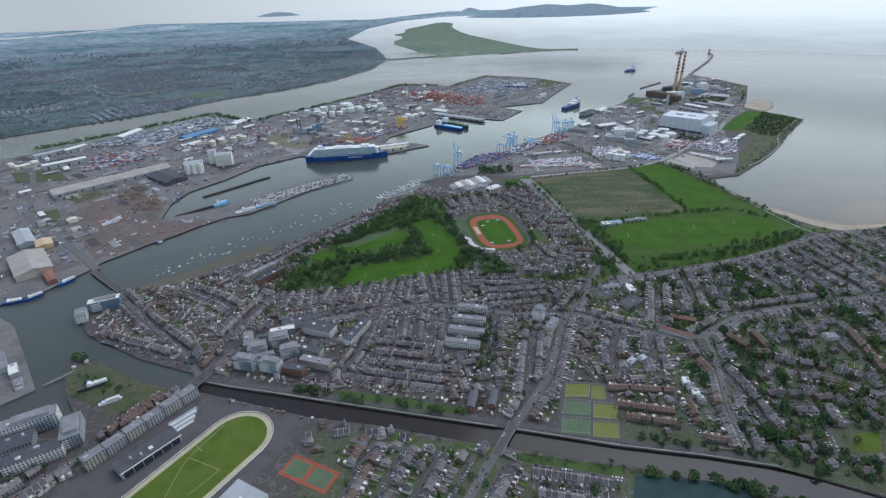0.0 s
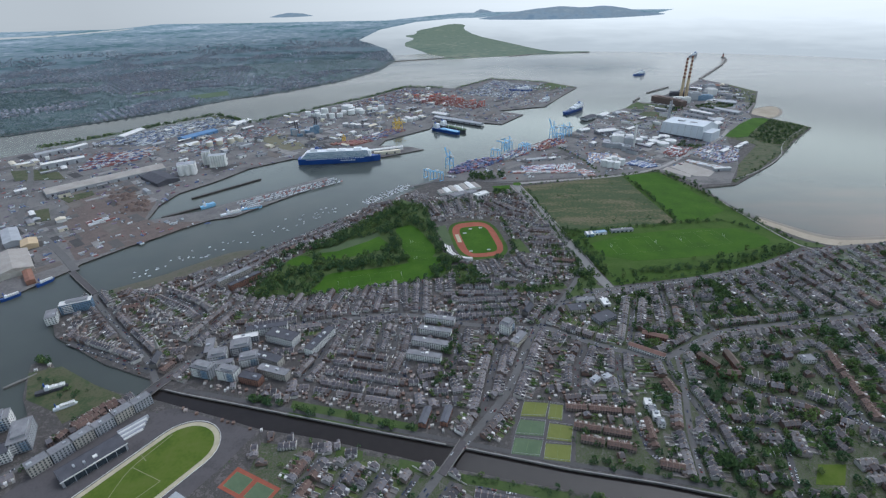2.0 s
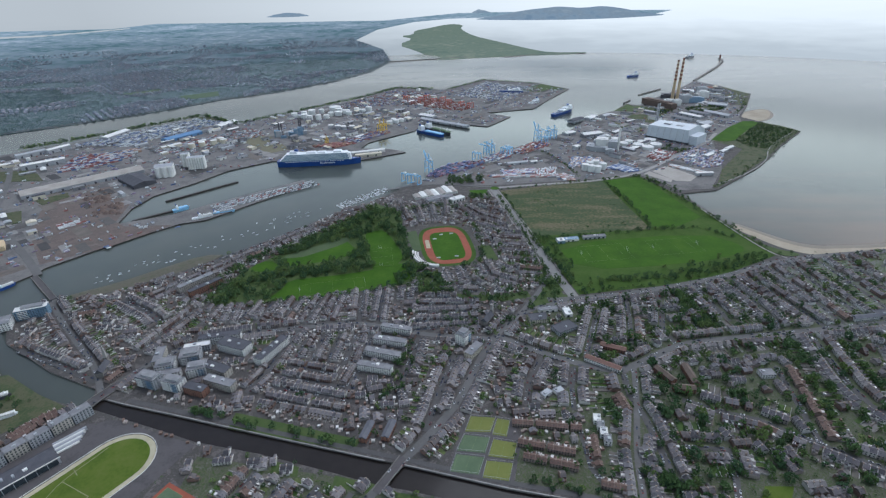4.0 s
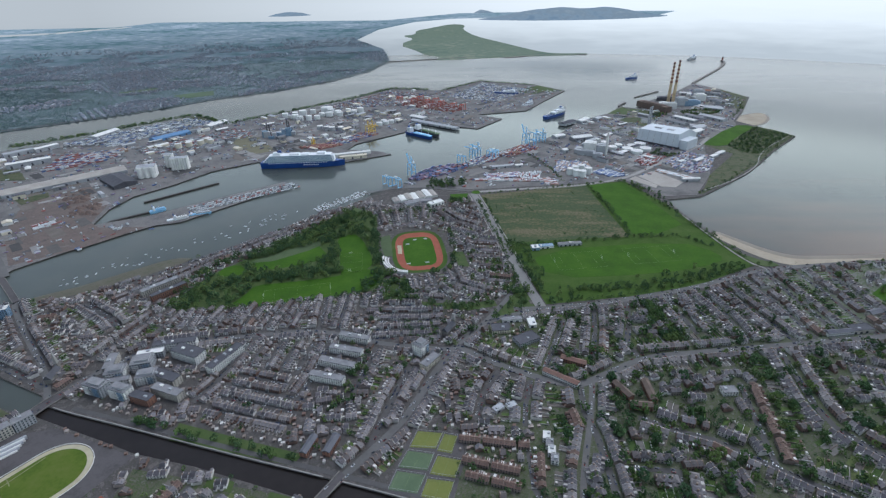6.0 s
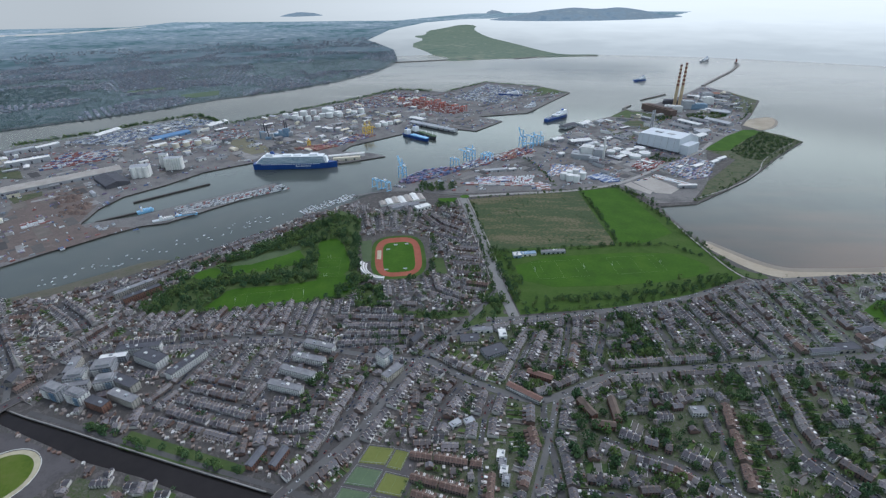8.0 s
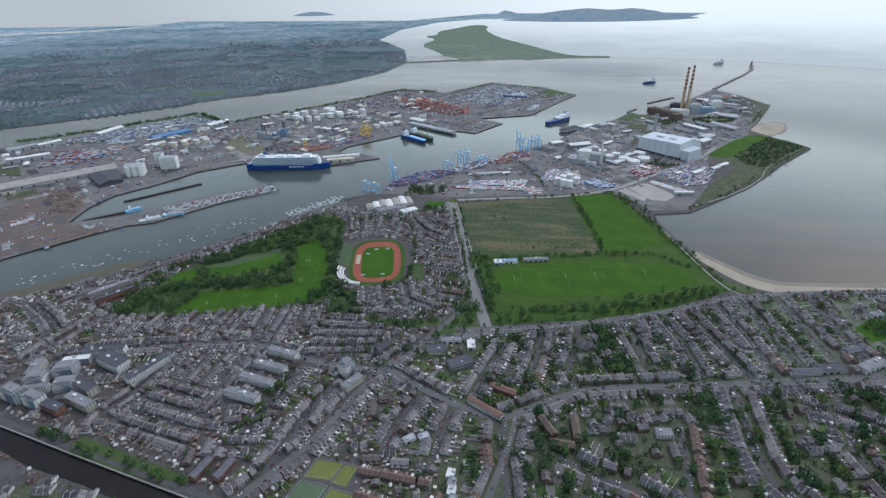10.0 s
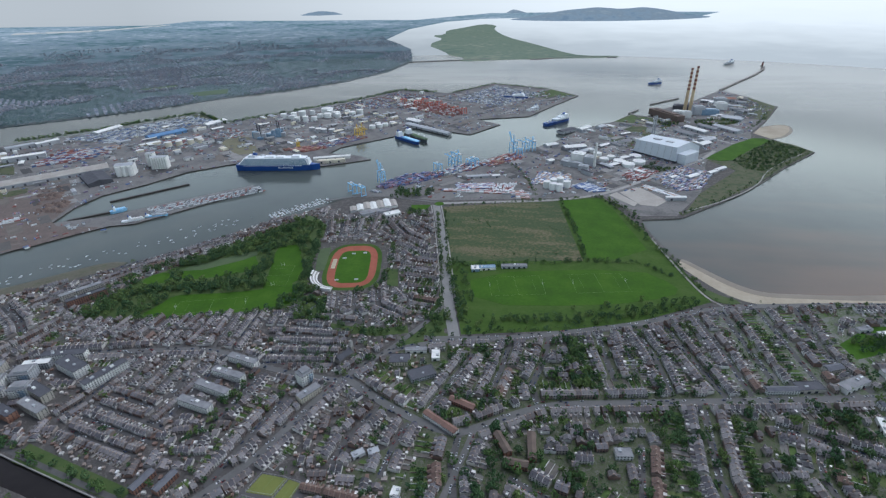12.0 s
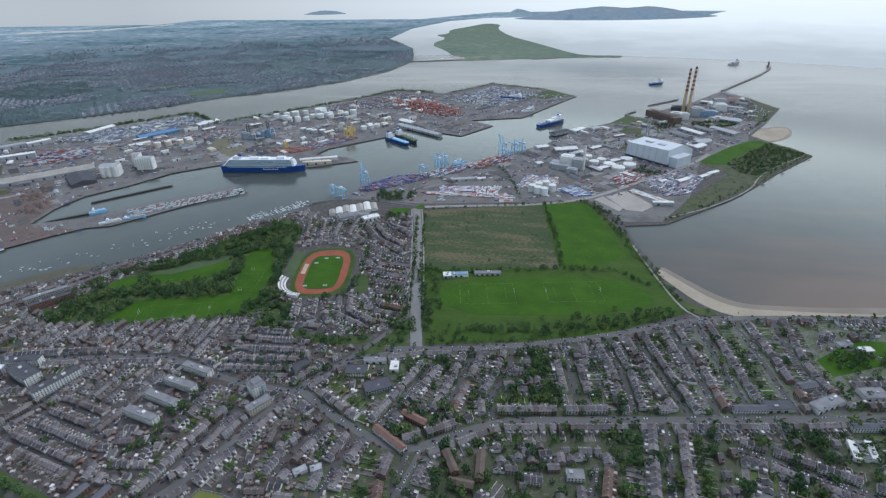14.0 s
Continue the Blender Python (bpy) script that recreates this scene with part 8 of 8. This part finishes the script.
for k in range(60):
    u = r3.random()
    bx, by = -500 + 330 * u + r3.gauss(0, 16), 800 + 330 * u + r3.gauss(0, 20)
    if not inside(SOUTH + POOLBEG + EAST, bx + 8, by - 8) and not inside(PORT + PORT_EAST, bx - 8, by + 8):
        boat(bx, by, 40 + r3.gauss(0, 25), r3.uniform(0.35, 0.6), r3.random() < 0.4)
for i in range(11):
    x0, y0 = -112 + 9.2 * i, 1136 + 10.2 * i
    reach_ = 26 + 12 * math.sin(i * 0.9) ** 2
    pon = tagged(ribbon("pontoon", [(x0, y0), (x0 - reach_ * 0.72, y0 + reach_ * 0.68)], 1.4, -1.9, M["stone"], kind="", depth=0.5), "narrow floating marina pontoon with berths", "pontoon", "marina pontoons")
    k = 2.0
    while k < reach_:
        for side in (-1, 1):
            if r3.random() < 0.62:
                boat(x0 - 0.72 * k + side * 2.6, y0 + 0.68 * k + side * 2.8, 47 + 180 * (side < 0) + r3.uniform(-6, 6), r3.uniform(0.4, 0.62), r3.random() < 0.7)
        k += r3.uniform(2.2, 3.4)

# ---- trees and houses across the estuary ----
hedge([(-1300, 1640), (-1232, 1700), (-1110, 1830), (-975, 2010), (-890, 2105)], 6, 3.5, 4, 7)
hedge([(-882, 2100), (-700, 1958)], 5, 4, 4, 7)
hedge([(-680, 1966), (-570, 2096), (-420, 2278), (-310, 2410), (-160, 2655), (20, 2605)], 5, 4, 4, 6.5)
hedge([(90, 2596), (275, 2848), (545, 2718)], 4, 5, 3, 5)
slab("lawn", [(-930, 2060), (-886, 2098), (-790, 2020), (-830, 1950)], 0.8, M["scrub"], 0.9, label="rough green corner of the port")
suburb, copse = Heap(), Heap()
T_FAR = [template(crown_shape(40 + s, 3)) for s in range(4)]
# far trees: bluish base colour stands in for haze
M["far_leaf"] = material("hazed_far_foliage", [(0.062, 0.105, 0.112, 1), (0.073, 0.12, 0.118, 1), (0.092, 0.138, 0.118, 1), (0.058, 0.10, 0.112, 1)], 30, 8, tone=True, level=True)
r4 = random.Random(5)
WOODS = [[(-2256, 2701), (-1999, 2773), (-1726, 2533), (-1772, 2336), (-1885, 2278), (-2300, 2400)], [(-1000, 4060), (-620, 4140), (-600, 3900), (-700, 3500), (-900, 3600)],
         [(-1675, 3691), (-1188, 3900), (-1132, 3790), (-1472, 3515)], [(-1500, 3000), (-1300, 3150), (-1250, 3080), (-1450, 2930)]]
PLAYS = [[(-1215, 2545), (-1070, 2658), (-1013, 2539), (-1134, 2447)], [(-1560, 2620), (-1420, 2760), (-1380, 2700), (-1500, 2580)], [(-1640, 3560), (-1330, 3760), (-1300, 3700), (-1560, 3520)]]
for k, pts in enumerate(PLAYS):
    slab("lawn", pts, 0.25 + 0.05 * k, M["marsh_near"], 0.3, label="pale green playing field across the estuary")
LAND = NORTH[:10] + [(-477, 4425), (-860, 5249), (-857, 6475), (-3500, 6400), (-5500, 3000), (-4500, 1500)]
for _ in range(78000):
    x, y = r4.uniform(-4400, -330), 1800 + 4000 * r4.random() ** 1.5
    d = math.hypot(x - HUB[0], y - HUB[1])
    if d > 5800 or abs(math.atan2(x - 235, y - 75)) > 0.86 or not inside(LAND, x, y) or any(inside(w, x, y) for w in PLAYS):
        continue
    if d > 4000 and r4.random() < (d - 4000) / 1700:      # thins out into the hazy distance
        continue
    if any(inside(w, x, y) for w in WOODS):
        r = r4.uniform(6, 12)
        copse.add(r4.choice(T_FAR), x, y, -4, r4.random() * 6, (r, r, r * 0.6), r4.random())
        continue
    n = noise.noise((x / 330, y / 330, 0.3)) + 0.35 * noise.noise((x / 90, y / 90, 4.1))
    turn = round(noise.noise((x / 520, y / 520, 2)) * 6) * 0.45 + 0.75
    if n > -0.06:
        across = 31 if n < 0.25 else 25
        ux = round((x * math.cos(turn) + y * math.sin(turn)) / across) * across
        uy = -x * math.sin(turn) + y * math.cos(turn)
        ux += r4.uniform(-4, 4)
        x, y = ux * math.cos(turn) - uy * math.sin(turn), ux * math.sin(turn) + uy * math.cos(turn)
        if inside(LAND, x, y):
            suburb.add(T_BOX, x, y, 0, turn, (7, r4.uniform(6, 11), r4.uniform(4, 6.5)), r4.random() * 0.88)
        if d < 4300 and r4.random() < 0.5:
            r = r4.uniform(3, 6.5)
            copse.add(r4.choice(T_FAR), x + 14 * math.cos(turn) + r4.uniform(-3, 3), y + 14 * math.sin(turn) + r4.uniform(-9, 9), -2, r4.random() * 6, (r, r, r * 0.7), r4.random())
    elif d < 4300 and r4.random() < 0.8:
        r = r4.uniform(5, 10)
        copse.add(r4.choice(T_FAR), x, y, -3, r4.random() * 6, (r, r, r * 0.6), r4.random())
# far roofs: haze painted in, pale and bluish
M["far_roof"] = material("hazed_far_roofs", [lin(138, 148, 162), lin(154, 160, 172), lin(168, 173, 184), lin(132, 142, 156), lin(162, 158, 166), lin(204, 209, 216)], 20, 5, tone=True, level=True)
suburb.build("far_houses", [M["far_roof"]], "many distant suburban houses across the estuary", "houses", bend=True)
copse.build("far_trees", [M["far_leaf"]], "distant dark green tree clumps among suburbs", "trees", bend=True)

# ---- the headland and islands on the horizon ----
def hill(name, label, x0, y0, x1, y1, wide, tops):
    """A low far hill along a line, its crest height given along it."""
    bm = bmesh.new()
    n, m_ = 40, 8
    grid_ = []
    dx, dy = x1 - x0, y1 - y0
    ln = math.hypot(dx, dy)
    for i in range(n + 1):
        u = i / n
        k = u * (len(tops) - 1)
        a_ = int(min(k, len(tops) - 2))
        top = tops[a_] + (tops[a_ + 1] - tops[a_]) * (k - a_)
        line = []
        for j in range(m_ + 1):
            v = j / m_ * 2 - 1
            h = top * max(0, 1 - v * v) ** 0.8 * (1 + 0.15 * noise.noise((u * 9, v * 3, x0)))
            half = wide / 2 * (0.08 + 0.92 * math.sin(math.pi * min(1.0, max(0.0, u))) ** 0.7)
            line.append(bm.verts.new(far(x0 + dx * u - dy / ln * v * half, y0 + dy * u + dx / ln * v * half, h)))
        grid_.append(line)
    for i in range(n):
        for j in range(m_):
            bm.faces.new((grid_[i][j], grid_[i + 1][j], grid_[i + 1][j + 1], grid_[i][j + 1]))
    bmesh.ops.recalc_face_normals(bm, faces=bm.faces)
    plan_ = [(x0 + dx * i / n - dy / ln * (j / 4 - 1) * wide / 2, y0 + dy * i / n + dx / ln * (j / 4 - 1) * wide / 2) for i in range(n + 1) for j in range(m_ + 1)]
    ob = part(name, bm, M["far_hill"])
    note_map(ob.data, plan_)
    return tagged(ob, label, "hill", kind="structure")


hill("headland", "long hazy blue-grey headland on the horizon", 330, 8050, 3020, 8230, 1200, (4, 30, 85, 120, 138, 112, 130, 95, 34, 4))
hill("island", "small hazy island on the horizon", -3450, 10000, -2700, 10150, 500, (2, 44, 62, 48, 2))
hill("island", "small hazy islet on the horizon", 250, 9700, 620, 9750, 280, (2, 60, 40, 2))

trees.build("trees", [M["leaf"], M["bark"]], "dense green broadleaf trees in parks and gardens", "trees")
woods.build("shrubs", [M["leaf"]], "dark green shrubs and hedges", "shrubs")
cars.build("cars", [M["paint"], M["glass"], M["dark_roof"]], "cars parked along the streets", "cars")
